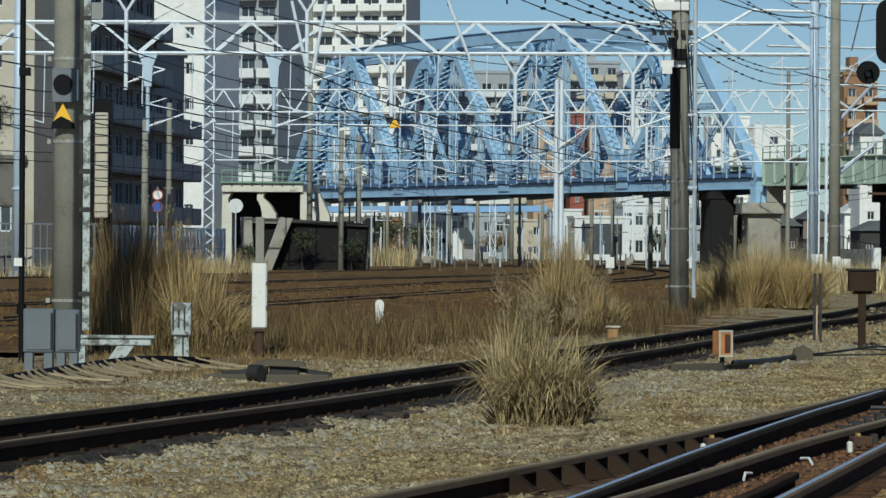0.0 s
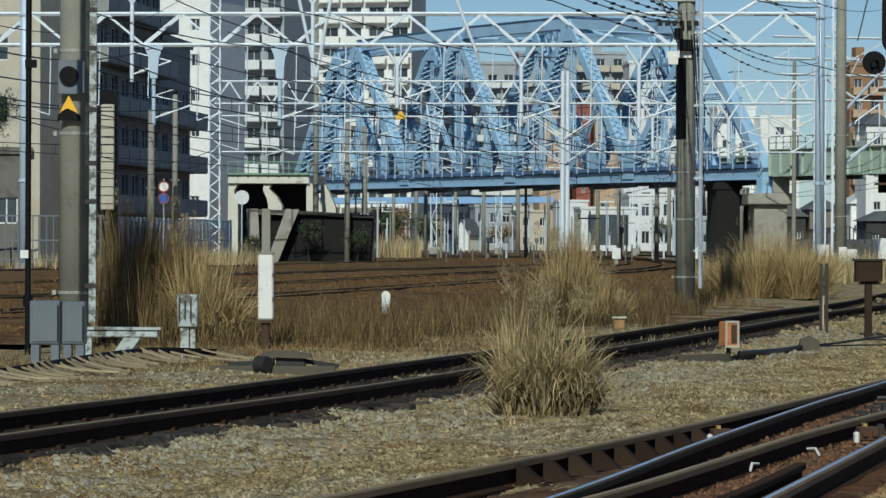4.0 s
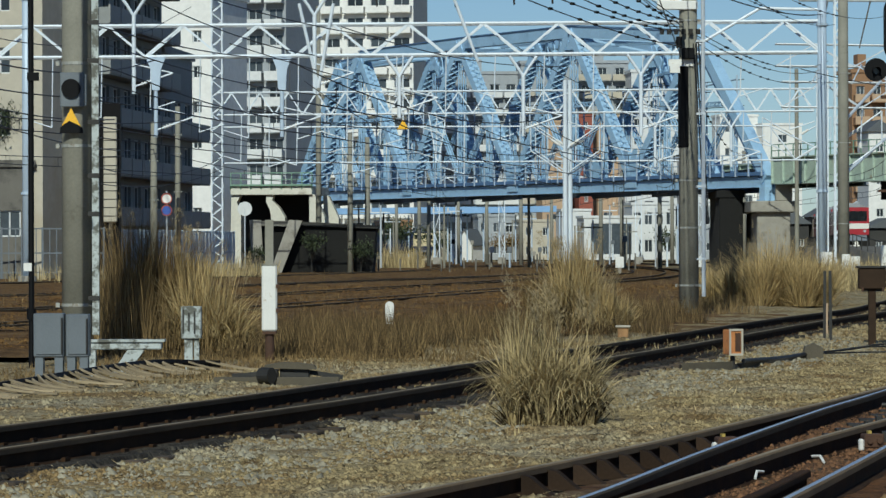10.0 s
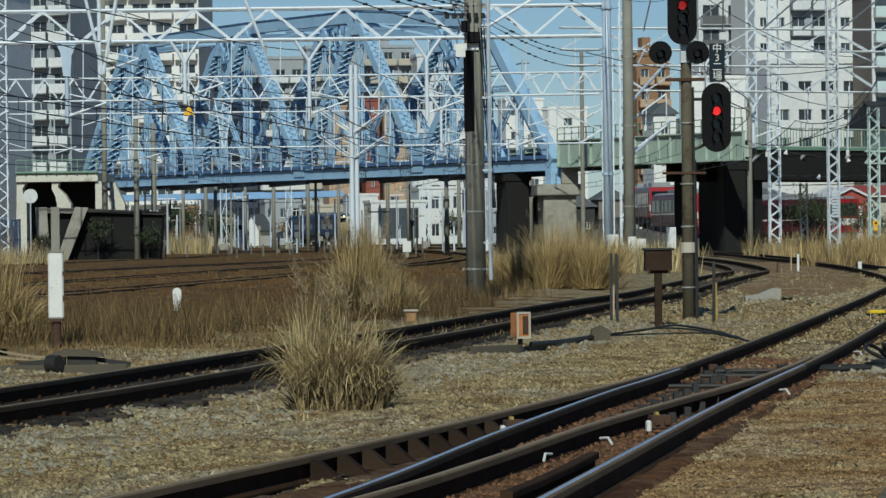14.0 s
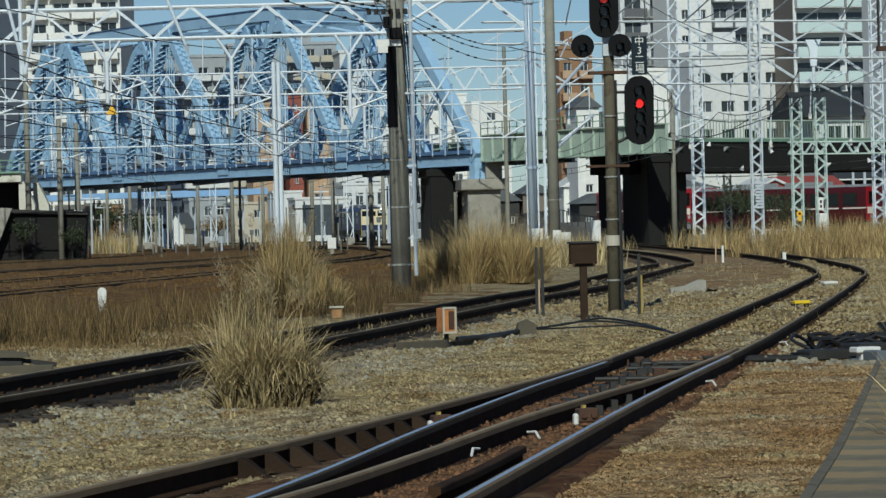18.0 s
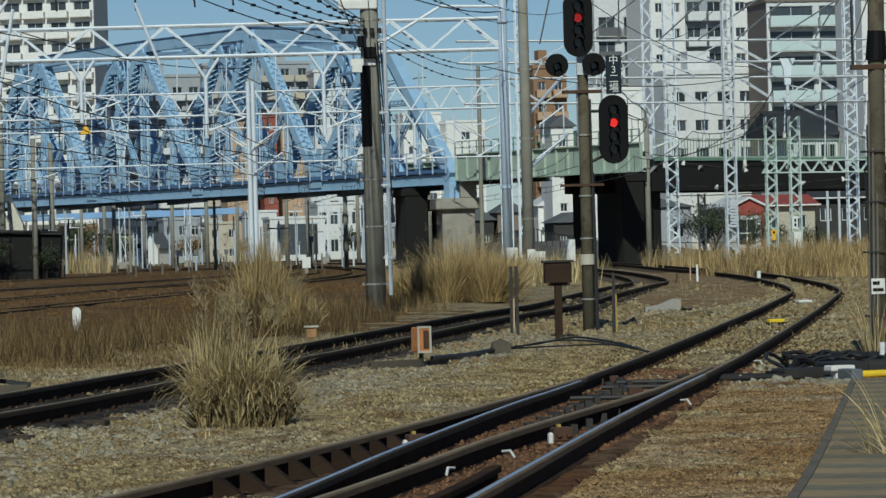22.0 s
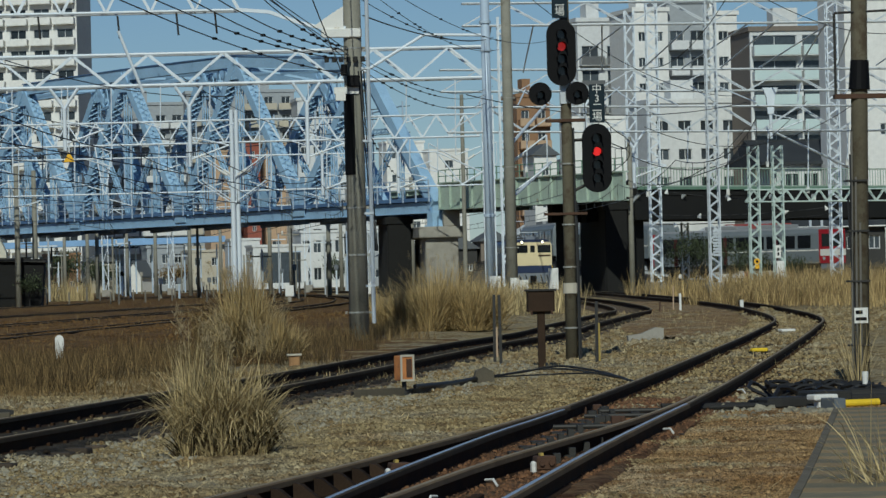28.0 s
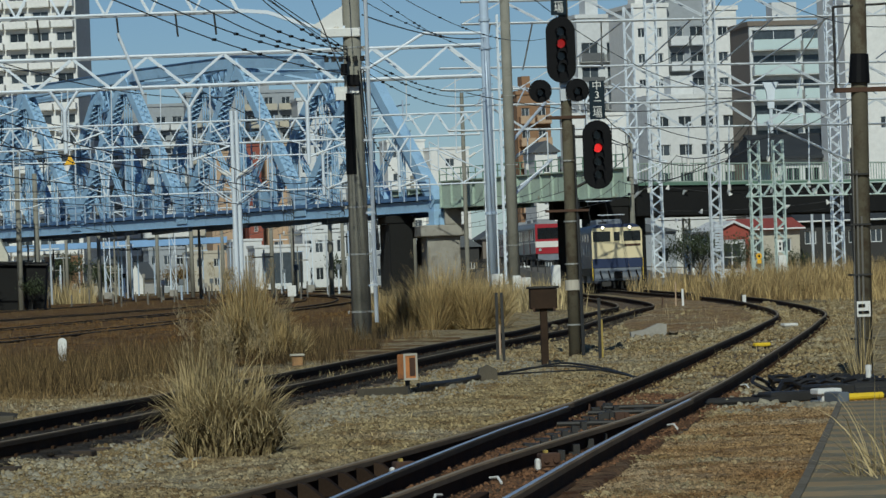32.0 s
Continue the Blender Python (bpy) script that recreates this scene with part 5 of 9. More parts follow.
M_LENS_RED = material("red_signal_lamp", (0.6, 0.02, 0.01), 0.3, bump=0, spread=0.02, glow=((1.0, 0.03, 0.03), 1.25))
M_LENS_DIM = material("dim_red_signal_lamp", (0.35, 0.02, 0.015), 0.3, bump=0, spread=0.02, glow=((1.0, 0.04, 0.04), 0.4))
M_SIGNBOARD = material("dark_sign_board", (0.018, 0.03, 0.04), 0.6, spec=0.1, scale=3, spread=0.15)
M_DIAMOND = material("warning_yellow", (0.92, 0.50, 0.02), 0.5, scale=6, spread=0.08)
M_OCHRE = material("dull_ochre_paint", (0.42, 0.30, 0.07), 0.7, scale=6, spread=0.15)
M_LID = material("dirty_trough_lid", (0.19, 0.168, 0.108), 0.95, second=(0.26, 0.23, 0.15), scale=1.4, fine=25, bump=0.6, spots=(0.32, 0.23, 0.12), spot_scale=1.3, spot_cut=0.52, randoms=0.12)
M_TIMBER = material("weathered_timber", (0.10, 0.085, 0.06), 0.9, scale=3, fine=40, bump=0.4)
M_STRAW = material("straw_stalks", (0.50, 0.39, 0.20), 0.85, scale=4, bump=0, islands=0.3)


def arc(cx, cz, r, a0, a1, n):
    return [(cx + r * math.cos(radians(a0 + (a1 - a0) * i / n)), cz + r * math.sin(radians(a0 + (a1 - a0) * i / n))) for i in range(n + 1)]


def lamp_hood(shape, x, y, z, r):
    """A half-tube visor over a lens."""
    prof = arc(x, z, r, -20, 200, 12)
    inner = arc(x, z, r - 0.012, 200, -20, 12)
    return shape.prism(prof + inner, y - 0.2, y, "y")


def signal_head(parent, x, z, w, h, lamps, lit, lamp, y=-0.25, label="black oval signal head with lit red lamp"):
    r = w / 2
    outline = arc(x, z + h / 2 - r, r, 0, 180, 14) + arc(x, z - h / 2 + r, r, 180, 360, 14)
    head = part("signal_head", Shape().prism(outline, y, y + 0.03).box(x - 0.13, y + 0.03, z - h / 2 + 0.12, x + 0.13, y + 0.26, z + h / 2 - 0.12, 0.02), M_BLACK, parent, label)
    for i in range(lamps):
        zz = z + h / 2 - r - (h - 2 * r) * i / max(1, lamps - 1) * 1.0
        part("visor", lamp_hood(Shape(), x, y, zz, 0.085), M_BLACK, head)
        part("lens", Shape().rod((x, y - 0.012, zz), (x, y + 0.005, zz), 0.07, n=16), lamp if i == lit else M_LENS_OFF, head, "glowing red lens" if i == lit else "unlit lens")
    return head


def letters(text, parent, size, m, mat, name="lettering"):
    cu = bpy.data.curves.new(name, "FONT")
    cu.body, cu.size, cu.extrude, cu.align_x, cu.align_y = text, size, 0.004, "CENTER", "CENTER"
    cu.materials.append(mat)
    tmp = bpy.data.objects.new(name, cu)
    scene.collection.objects.link(tmp)
    me = bpy.data.meshes.new_from_object(tmp.evaluated_get(bpy.context.evaluated_depsgraph_get()))
    bpy.data.objects.remove(tmp)
    ob = new(name, me)
    ob.parent = parent
    ob.matrix_basis = m
    return ob


def main_signal():
    t = thing("railway_signal", (7.36, 63.6, 0), "concrete signal post with two black signal heads showing red", "railway signal")
    part("post", Shape().rod((0, 0, -0.3), (0, 0, 5.95), 0.105, 0.08, 16), M_POST_BROWN, t, smooth=True)
    signal_head(t, -0.085, 5.03, 0.48, 1.08, 4, 1, M_LENS_DIM)
    signal_head(t, 0.46, 3.29, 0.48, 1.13, 4, 1, M_LENS_RED)
    for x in (-0.47, 0.14):
        d = part("round_head", Shape().prism(arc(x + 0.02, 4.36, 0.19, 0, 345, 20), -0.26, -0.22).box(x - 0.08, -0.22, 4.23, x + 0.12, 0.0, 4.43), M_BLACK, t, "round black repeater disc")
        part("visor", lamp_hood(Shape(), x + 0.02, -0.26, 4.34, 0.07), M_BLACK, d)
        part("lens", Shape().rod((x + 0.02, -0.275, 4.34), (x + 0.02, -0.255, 4.34), 0.055, n=14), M_LENS_OFF, d)
    part("cross_arm", Shape().box(-0.34, -0.12, 3.90, 0.30, 0.1, 3.95), M_RUST, t, "rusty cross arm")
    part("cross_arm", Shape().box(-0.40, -0.1, 2.37, 0.30, 0.08, 2.41), M_RUST, t, "rusty cross arm")
    part("side_bracket", Shape().rod((0, 0, 2.72), (0.28, -0.02, 2.85), 0.025, n=8).rod((0.28, -0.02, 2.85), (0.49, -0.05, 2.9), 0.025, n=8), M_DARKSTEEL, t)
    part("side_bracket", Shape().rod((0, 0, 3.6), (0.45, -0.02, 3.6), 0.025, n=8), M_DARKSTEEL, t)
    part("glass_plate", Shape().box(-0.10, -0.1, 4.2, 0.06, -0.07, 4.55), M_GALV, t, "reflecting plate")
    for z0, z1, x, words in ((3.87, 4.50, 0.48, "中3二場"), (5.60, 6.24, -0.10, " 本二場")):
        b = part("route_board", Shape().box(x - 0.125, -0.27, z0, x + 0.125, -0.23, z1, 0.006), M_SIGNBOARD, t, "dark route board with white characters")
        for k, ch in enumerate(words):
            if ch != " ":
                letters(ch, b, 0.165, pose(x, -0.272, z1 - 0.085 - 0.152 * k, 90), M_WHITE)
    part("tape", Shape().rod((0, 0, 1.08), (0, 0, 1.25), 0.125, n=14), M_WALL_CREAM, t, "cream marker plate")
    part("conduit", Shape().rod((0.12, -0.05, 0), (0.10, -0.05, 3.8), 0.02, n=6).rod((0.15, 0.0, 0), (0.13, 0, 2.6), 0.018, n=6), M_CABLE, t, "black conduit")
    for z in (0.5, 1.5, 2.2, 3.2):
        part("strap", Shape().rod((0, 0, z), (0, 0, z + 0.025), 0.116, n=14), M_BAND, t)
    return t


main_signal()


def rust_box():
    t = thing("junction_box", (6.33, 58.7, 0), "rusty iron junction box on a dark post", "junction box")
    part("post", Shape().box(-0.055, -0.05, -0.2, 0.055, 0.05, 0.88, 0.008), M_BRACE, t)
    part("arm", Shape().box(-0.16, -0.02, 0.80, 0.16, 0.02, 0.84), M_DARKSTEEL, t)
    part("box", Shape().box(-0.205, -0.12, 0.84, 0.205, 0.12, 1.15, 0.012), M_BRACE, t)
    part("lid", Shape().box(-0.235, -0.15, 1.15, 0.235, 0.15, 1.185, 0.01), M_DARKSTEEL, t, "dark rusty lid")
    part("hinge", Shape().box(0.14, -0.14, 0.8, 0.17, -0.11, 0.86).box(-0.17, -0.14, 0.8, -0.14, -0.11, 0.86), M_RUST, t)
    return t


rust_box()


def orange_box():
    t = thing("track_lamp", pose(3.36, 46.7, 0, 0, 0, 20), "weathered orange lamp box on a short post", "lamp box")
    part("stem", Shape().rod((0, 0, -0.1), (0, 0, 0.2), 0.03, n=8).rod((0, 0, 0.0), (0, 0, 0.05), 0.07, n=8), M_DARKSTEEL, t)
    part("case", Shape().box(-0.085, -0.10, 0.18, 0.085, 0.10, 0.48, 0.012), M_ORANGE, t)
    part("cap", Shape().box(-0.05, -0.05, 0.46, 0.05, 0.05, 0.5), M_DARKSTEEL, t)
    part("front_frame", Shape().box(-0.09, -0.115, 0.17, 0.09, -0.1, 0.195).box(-0.09, -0.115, 0.465, 0.09, -0.1, 0.49).box(-0.09, -0.115, 0.195, -0.068, -0.1, 0.465).box(0.068, -0.115, 0.195, 0.09, -0.1, 0.465), M_WALL_CREAM, t, "cream front frame")
    part("window", Shape().box(-0.01, -0.108, 0.22, 0.06, -0.1, 0.44), M_RUST, t)
    return t


orange_box()


def cable_duct(points, label, w=0.16, h=0.12, mat=None):
    s = Shape().sweep([(-w / 2, 0), (w / 2, 0), (w / 2, h), (-w / 2, h)], [Vector((*p, 0.0)) for p in points])
    return solid("cable_duct", s, mat or M_CONC_DARK, label, "cable duct", "cable ducts")


cable_duct([(2.75, 46.0), (3.0, 46.2), (3.3, 46.5)], "short dark timber duct end", 0.12, 0.1, M_TIMBER)
cable_duct([(3.45, 47.0), (4.1, 49.0), (4.6, 51.5)], "low dark cable duct on the gravel", 0.08, 0.06, M_TIMBER)


def cable(points, r, label, mat=None, group="cables"):
    path = spline(points, max(0.1, sum((Vector(b) - Vector(a)).length for a, b in zip(points, points[1:])) / 24))
    prof = [(r * math.cos(a), r * math.sin(a)) for a in (2 * math.pi * i / 6 for i in range(6))]
    return solid("cable", Shape().sweep(prof, path), mat or M_CABLE, label, "cable", group)


cable([(3.5, 46.8, 0.1), (4.2, 49.5, 0.06), (4.75, 51.8, 0.05)], 0.03, "black cable along the gravel")
cable([(4.9, 52.0, 0.06), (5.4, 52.6, 0.09), (5.9, 52.6, 0.16), (6.3, 51.0, 0.1), (6.35, 48.6, 0.05)], 0.016, "black cable humped over the gravel")
cable([(5.0, 52.2, 0.05), (5.6, 53.2, 0.1), (6.1, 52.9, 0.1), (6.4, 49.5, 0.05)], 0.014, "black cable humped over the gravel")
cable([(4.95, 51.9, 0.05), (5.5, 52.4, 0.05), (6.0, 52.3, 0.06), (6.25, 50.6, 0.09), (6.4, 48.2, 0.04)], 0.012, "black cable humped over the gravel")


def stub(x, y, r, h, mat, label):
    return solid("marker_post", Shape().box(-r, -r, -0.1, r, r, h, r * 0.15).box(-r * 1.15, -r * 1.15, h, r * 1.15, r * 1.15, h + 0.02), mat, label, "marker post", "marker posts", at=(x, y, 0))


solid("concrete_block", Shape().prism([(-0.15, -0.05), (0.15, -0.05), (0.13, 0.14), (0.02, 0.2), (-0.1, 0.15)], -0.12, 0.12), M_TIMBER, "dark broken timber block", "concrete block", at=(4.76, 51.5, 0))
solid("concrete_block", Shape().prism([(-0.36, -0.1), (0.34, -0.1), (0.36, 0.24), (0.2, 0.26), (-0.1, 0.14), (-0.38, 0.1)], -0.12, 0.12), M_CONCRETE, "pale broken concrete slab beside the curve", "concrete block", at=(10.6, 78.5, 0))
BLOCK = thing("survey_block", (2.78, 63.5, 0.06), "small brown survey block with a cream top", "survey block")
part("body", Shape().box(-0.085, -0.085, -0.2, 0.085, 0.085, 0.11, 0.012), M_ORANGE_DULL, BLOCK)
part("cap", Shape().box(-0.12, -0.12, 0.11, 0.12, 0.12, 0.145, 0.01), M_WALL_CREAM, BLOCK, "cream overhanging top")


def leaning_stakes():
    for x, y, h, lean, mat, lab in ((5.83, 61.0, 1.1, 1, M_DARKSTEEL, "rusty upright steel stake"), (5.93, 61.0, 1.1, -1, M_DARKSTEEL, "rusty upright steel stake"), (7.56, 61.9, 0.95, 1, M_DARKSTEEL, "rusty channel stake by the signal"), (7.62, 62.1, 0.6, 0, M_OCHRE, "ochre painted stake by the signal"), (6.15, 64.0, 0.55, 0, M_WALL_TAN, "thin ochre wooden peg"), (18.15, 127.5, 0.85, 2, M_WALL_TAN, "pale wooden stake on the verge"), (17.2, 124.0, 0.4, 3, M_RUST, "short rusty peg on the verge")):
        solid("stake", Shape().bar((0, 0, -0.2), (0.01 * lean, 0, h), 0.045, 0.04), mat, lab, "stake", "stakes", at=(x, y, 0))


leaning_stakes()
stub(18.32, 127.0, 0.035, 0.6, M_WHITE, "white capped marker post on the verge")
stub(21.0, 131.0, 0.06, 0.3, M_WHITE, "short white marker post by the curve")


def between_rails():
    t = thing("track_marker", pose(10.35, 62.9, 0.05, 0, 0, 12), "yellow box lying between the rails", "track marker")
    part("case", Shape().box(-0.14, -0.07, 0, 0.14, 0.07, 0.065, 0.018), M_YELLOW, t)
    part("foot", Shape().box(-0.14, -0.11, -0.05, -0.08, 0.11, 0.01).box(0.08, -0.11, -0.05, 0.14, 0.11, 0.01), M_DARKSTEEL, t)
    t = thing("track_marker", pose(14.1, 82.0, 0.04, 0, 0, 12), "white plate lying between the rails", "track marker")
    part("case", Shape().box(-0.16, -0.12, 0, 0.16, 0.12, 0.06, 0.015), M_WHITE, t)
    part("foot", Shape().box(-0.14, -0.1, -0.04, 0.14, 0.1, 0.0), M_CONCRETE, t)


between_rails()


def point_machine():
    """The point lock and its leads beside the track on the right."""
    t = thing("point_machine", pose(6.95, 38.8, 0, 0, 0, 14), "black point machine with white cover and yellow crank", "point machine")
    part("body", Shape().box(-0.6, -0.18, 0.02, 0.8, 0.2, 0.13, 0.02).box(-0.1, -0.24, 0.05, 0.3, 0.24, 0.18, 0.02), M_DARKSTEEL, t)
    for k in range(14):
        x, y = random.uniform(-1.3, 0.9), random.uniform(-0.5, 0.5)
        part("fitting", Shape().box(x - 0.09, y - 0.05, 0.0, x + 0.07, y + 0.05, random.uniform(0.04, 0.12), 0.01), (M_DARKSTEEL, M_BLACK, M_RUST, M_GREYBOX)[k % 4], t)
    part("motor", Shape().rod((0.35, 0.05, 0.12), (0.95, 0.05, 0.12), 0.07, n=14), M_DARKSTEEL, t)
    part("white_cover", Shape().box(-0.28, -0.6, 0.1, -0.02, -0.4, 0.16, 0.012).box(-0.22, -0.57, 0.02, -0.06, -0.43, 0.1, 0.01), M_WHITE, t, "white steel cover")
    part("pipe_end", Shape().box(-0.22, -0.95, 0.0, -0.1, -0.6, 0.13, 0.01), M_GREYBOX, t, "grey square duct end")
    part("yellow_sleeve", Shape().rod((0.1, -0.45, 0.06), (0.5, -0.42, 0.06), 0.036, n=12), M_YELLOW, t, "yellow sleeve")
    for i in range(4):
        part("rod", Shape().rod((-0.55, -0.2 + 0.13 * i, 0.06), (-1.6, -0.28 + 0.16 * i, 0.06 + 0.02 * (i % 2)), 0.022, n=8), M_DARKSTEEL, t, "steel throw rod")
    part("lead", Shape().bar((-1.55, -0.3, 0.1), (-1.42, -0.31, 0.09), 0.022), M_WHITE, t, "white rail lead")
    solid("marker_post", Shape().rod((0, 0, -0.1), (0, 0, 0.16), 0.03, n=10).rod((0, 0, 0.16), (0, 0, 0.22), 0.034, n=10), M_WHITE, "small white capped peg", "marker post", "marker posts", at=(7.75, 40.3, 0.1))
    heap = thing("cable_heap", (7.5, 40.6, 0), "heap of coiled black cables on the gravel", "cable heap")
    for k in range(36):
        a = random.uniform(0, 6.28)
        c = Vector((random.uniform(-0.65, 0.6), random.uniform(-1.0, 1.6), 0.0))
        pts = [c + Vector((0.35 * math.cos(a + j * 0.5) * (0.5 + 0.1 * j), 0.35 * math.sin(a + j * 0.5), 0.05 + 0.10 * math.sin(j * 0.7) + random.uniform(0, 0.06))) for j in range(7)]
        part("coil", Shape().sweep([(0.022 * math.cos(q), 0.022 * math.sin(q)) for q in (0, 1.57, 3.14, 4.71)], pts), M_CABLE, heap)


point_machine()


M_KERB = material("dirty_kerb", (0.15, 0.13, 0.095), 0.95, second=(0.20, 0.17, 0.12), scale=1.5, fine=30, bump=0.5, spots=(0.10, 0.08, 0.05), spot_scale=2.5)


def trough():
    """The concrete cable trough with its lids, at the right."""
    t = thing("cable_trough", (0, 0, 0), "grey concrete cable trough with flat lids", "cable trough", kind="structure")
    line = spline([(2.26, 14.8), (3.11, 19.0), (4.07, 23.5), (5.44, 30.2), (6.8, 36.9)], 0.5)
    kerb = [Vector((p.x, p.y, 0)) for p in line]
    part("kerb", Shape().sweep([(-0.025, -0.1), (0.04, -0.1), (0.035, 0.065), (-0.02, 0.07)], kerb), M_KERB, t, "raised concrete kerb")
    part("bed", Shape().sweep([(0.1, -0.1), (0.73, -0.1), (0.73, 0.051), (0.1, 0.051)], kerb), M_LID, t, "dirty trough bed")
    lid = mesh_of("lid", Shape().box(0.0, -0.499, -0.05, 0.62, 0.499, 0.02, 0.002), M_LID)
    for i in range(0, len(line) - 1, 2):
        d = line[i + 1] - line[i]
        o = part("lid", lid, None, t)
        o.matrix_basis = pose(line[i].x + 0.1, line[i].y + 0.5, 0.035 + random.uniform(-0.002, 0.002), 0, 0, math.degrees(math.atan2(d.y, d.x)) - 90 + random.uniform(-0.6, 0.6))


trough()


def right_pole():
    t = thing("signal_pole", (8.04, 42.1, 0), "dark weathered pole with cables and a white label", "utility pole")
    part("shaft", Shape().rod((0, 0, -0.3), (0.14, 0, 7.0), 0.10, 0.085, 16), M_POST_BROWN, t, smooth=True)
    part("sheath", Shape().rod((0.066, -0.02, 3.36), (0.078, -0.02, 3.68), 0.118, 0.1, 14), M_BLACK, t, "black sheath")
    part("wood_arm", Shape().box(-0.22, -0.1, 3.26, 0.5, 0.02, 3.31), M_RUST, t, "rusty cross arm")
    part("ladder_frame", Shape().rod((-0.2, -0.05, 3.3), (-0.2, -0.05, 4.2), 0.015, n=6).rod((-0.2, -0.05, 4.2), (0.4, -0.05, 4.22), 0.015, n=6).rod((0.4, -0.05, 3.3), (0.4, -0.05, 4.22), 0.015, n=6), M_DARKSTEEL, t)
    part("label_plate", Shape().box(-0.07, -0.125, 0.80, 0.08, -0.115, 0.97), M_WHITE, t, "white label plate")
    part("mark", Shape().box(-0.055, -0.13, 0.83, 0.065, -0.125, 0.865), M_BLACK, t, "black bar")
    part("mark", Shape().box(-0.055, -0.13, 0.9, 0.02, -0.125, 0.94), M_BLACK, t, "black bar")
    for i in range(5):
        part("conduit", Shape().rod((-0.1 + 0.024 * i, -0.11, 0), (-0.05 + 0.018 * i * (-1) ** i, -0.105, 2.9 - 0.25 * i), 0.013, n=6), M_CABLE if i % 2 else M_CONC_DARK, t)
    for z in (0.55, 1.25, 1.8, 2.35):
        part("strap", Shape().box(-0.11, -0.125, z, 0.12, 0.11, z + 0.02), M_DARKSTEEL, t)


right_pole()


M_PEEL = material("peeling_grey_paint", (0.48, 0.52, 0.51), 0.8, scale=3, fine=40, spread=0.2, bump=0.3, spots=(0.13, 0.13, 0.11), spot_scale=7, spot_cut=0.52)


def left_group():
    """The boxes, small signal and posts round the concrete pole on the left."""
    t = thing("shunting_signal", (-4.95, 50.62, 0), "grey box with a round dark lens on the pole", "signal box")
    part("plate", Shape().box(-0.15, -0.05, 3.32, 0.16, 0.02, 3.77, 0.01), M_GREYBOX, t)
    part("lens", Shape().rod((-0.005, -0.09, 3.56), (-0.005, -0.05, 3.56), 0.125, n=24), M_BLACK, t, "round black lens")
    part("side_case", Shape().box(0.15, -0.02, 3.34, 0.19, 0.1, 3.75), M_GREYBOX, t)
    t = thing("warning_sign", (-4.96, 50.64, 0), "yellow triangular warning sign with a black base", "warning sign", "warning signs")
    part("triangle", Shape().prism([(-0.13, 3.06), (0.13, 3.06), (0.0, 3.31)], -0.03, -0.015), M_DIAMOND, t)
    part("black_mark", Shape().prism([(-0.15, 2.98), (0.16, 2.98), (0.15, 3.05), (0.09, 3.09), (-0.02, 3.14), (-0.09, 3.10), (-0.14, 3.06)], -0.036, -0.031), M_BLACK, t, "black marking")
    t = thing("square_tube", (-4.655, 50.75, 0), "pale square steel tube fixed along the pole", "steel tube")
    part("tube", Shape().box(-0.045, -0.045, 0.35, 0.045, 0.045, 9.0), M_PEEL, t)
    for z in (0.8, 1.9, 2.4, 3.1, 3.9, 4.4):
        part("clip", Shape().box(-0.1, -0.055, z, 0.05, -0.045, z + 0.06), M_DARKSTEEL, t)
    t = thing("cable_pole", (-5.2, 48.0, 0), "thin black pole with a base collar", "thin pole")
    part("shaft", Shape().rod((0, 0, -0.2), (0, 0, 7.0), 0.036, n=10), M_BLACK, t)
    part("collar", Shape().rod((0, 0, 0.6), (0, 0, 0.74), 0.06, n=12), M_BLACK, t)
    part("tag", Shape().box(-0.09, -0.06, 1.2, 0.01, -0.045, 1.3), M_WHITE, t, "white tag")
    part("stub", Shape().box(-0.04, -0.06, 3.55, 0.1, 0.02, 3.65), M_BLACK, t)
    for x, w, h1, lab in ((-4.52, 0.34, 0.75, "grey steel cabinet on legs"), (-4.20, 0.26, 0.74, "narrow grey steel cabinet on legs")):
        t = thing("equipment_cabinet", (x, 43.6, 0), lab, "cabinet", "equipment cabinets")
        k = w / 2
        part("body", Shape().box(-k, -0.12, 0.26, k, 0.14, h1, 0.012), M_GREYBOX, t)
        part("door", Shape().box(-k + 0.03, -0.135, 0.29, k - 0.03, -0.12, h1 - 0.03, 0.004), M_GREYBOX, t)
        part("hinge", Shape().rod((k - 0.02, -0.14, 0.3), (k - 0.02, -0.14, h1 - 0.05), 0.01, n=6), M_DARKSTEEL, t)
        for s in (-1, 1):
            part("leg", Shape().box(s * (k - 0.06) - 0.045, -0.1, -0.1, s * (k - 0.06) + 0.045, 0.1, 0.27), M_GREYBOX, t)
    t = thing("white_barrier", (-3.86, 46.0, 0), "white painted angle barrier by the track", "barrier")
    part("beam", Shape().box(-0.55, -0.1, 0.28, 0.42, 0.1, 0.385, 0.012).box(-0.55, -0.13, 0.37, 0.46, 0.13, 0.4), M_PEEL, t)
    part("leg", Shape().prism([(0.02, 0.28), (0.22, 0.28), (-0.02, -0.05), (-0.2, -0.05)], -0.08, 0.08), M_PEEL, t)
    part("leg", Shape().prism([(-0.5, 0.28), (-0.36, 0.28), (-0.36, -0.05), (-0.5, -0.05)], -0.08, 0.08), M_PEEL, t)
    t = thing("relay_post", (-3.22, 48.0, 0), "peeling white-grey box on a short post", "relay box")
    part("box", Shape().box(-0.13, -0.09, 0.36, 0.12, 0.09, 0.76, 0.012), M_PEEL, t)
    part("stripes", Shape().box(-0.11, -0.1, 0.42, -0.09, -0.09, 0.72).box(-0.04, -0.1, 0.45, -0.02, -0.09, 0.68).box(0.03, -0.1, 0.42, 0.05, -0.09, 0.7), M_DARKSTEEL, t, "dark peeling streaks")
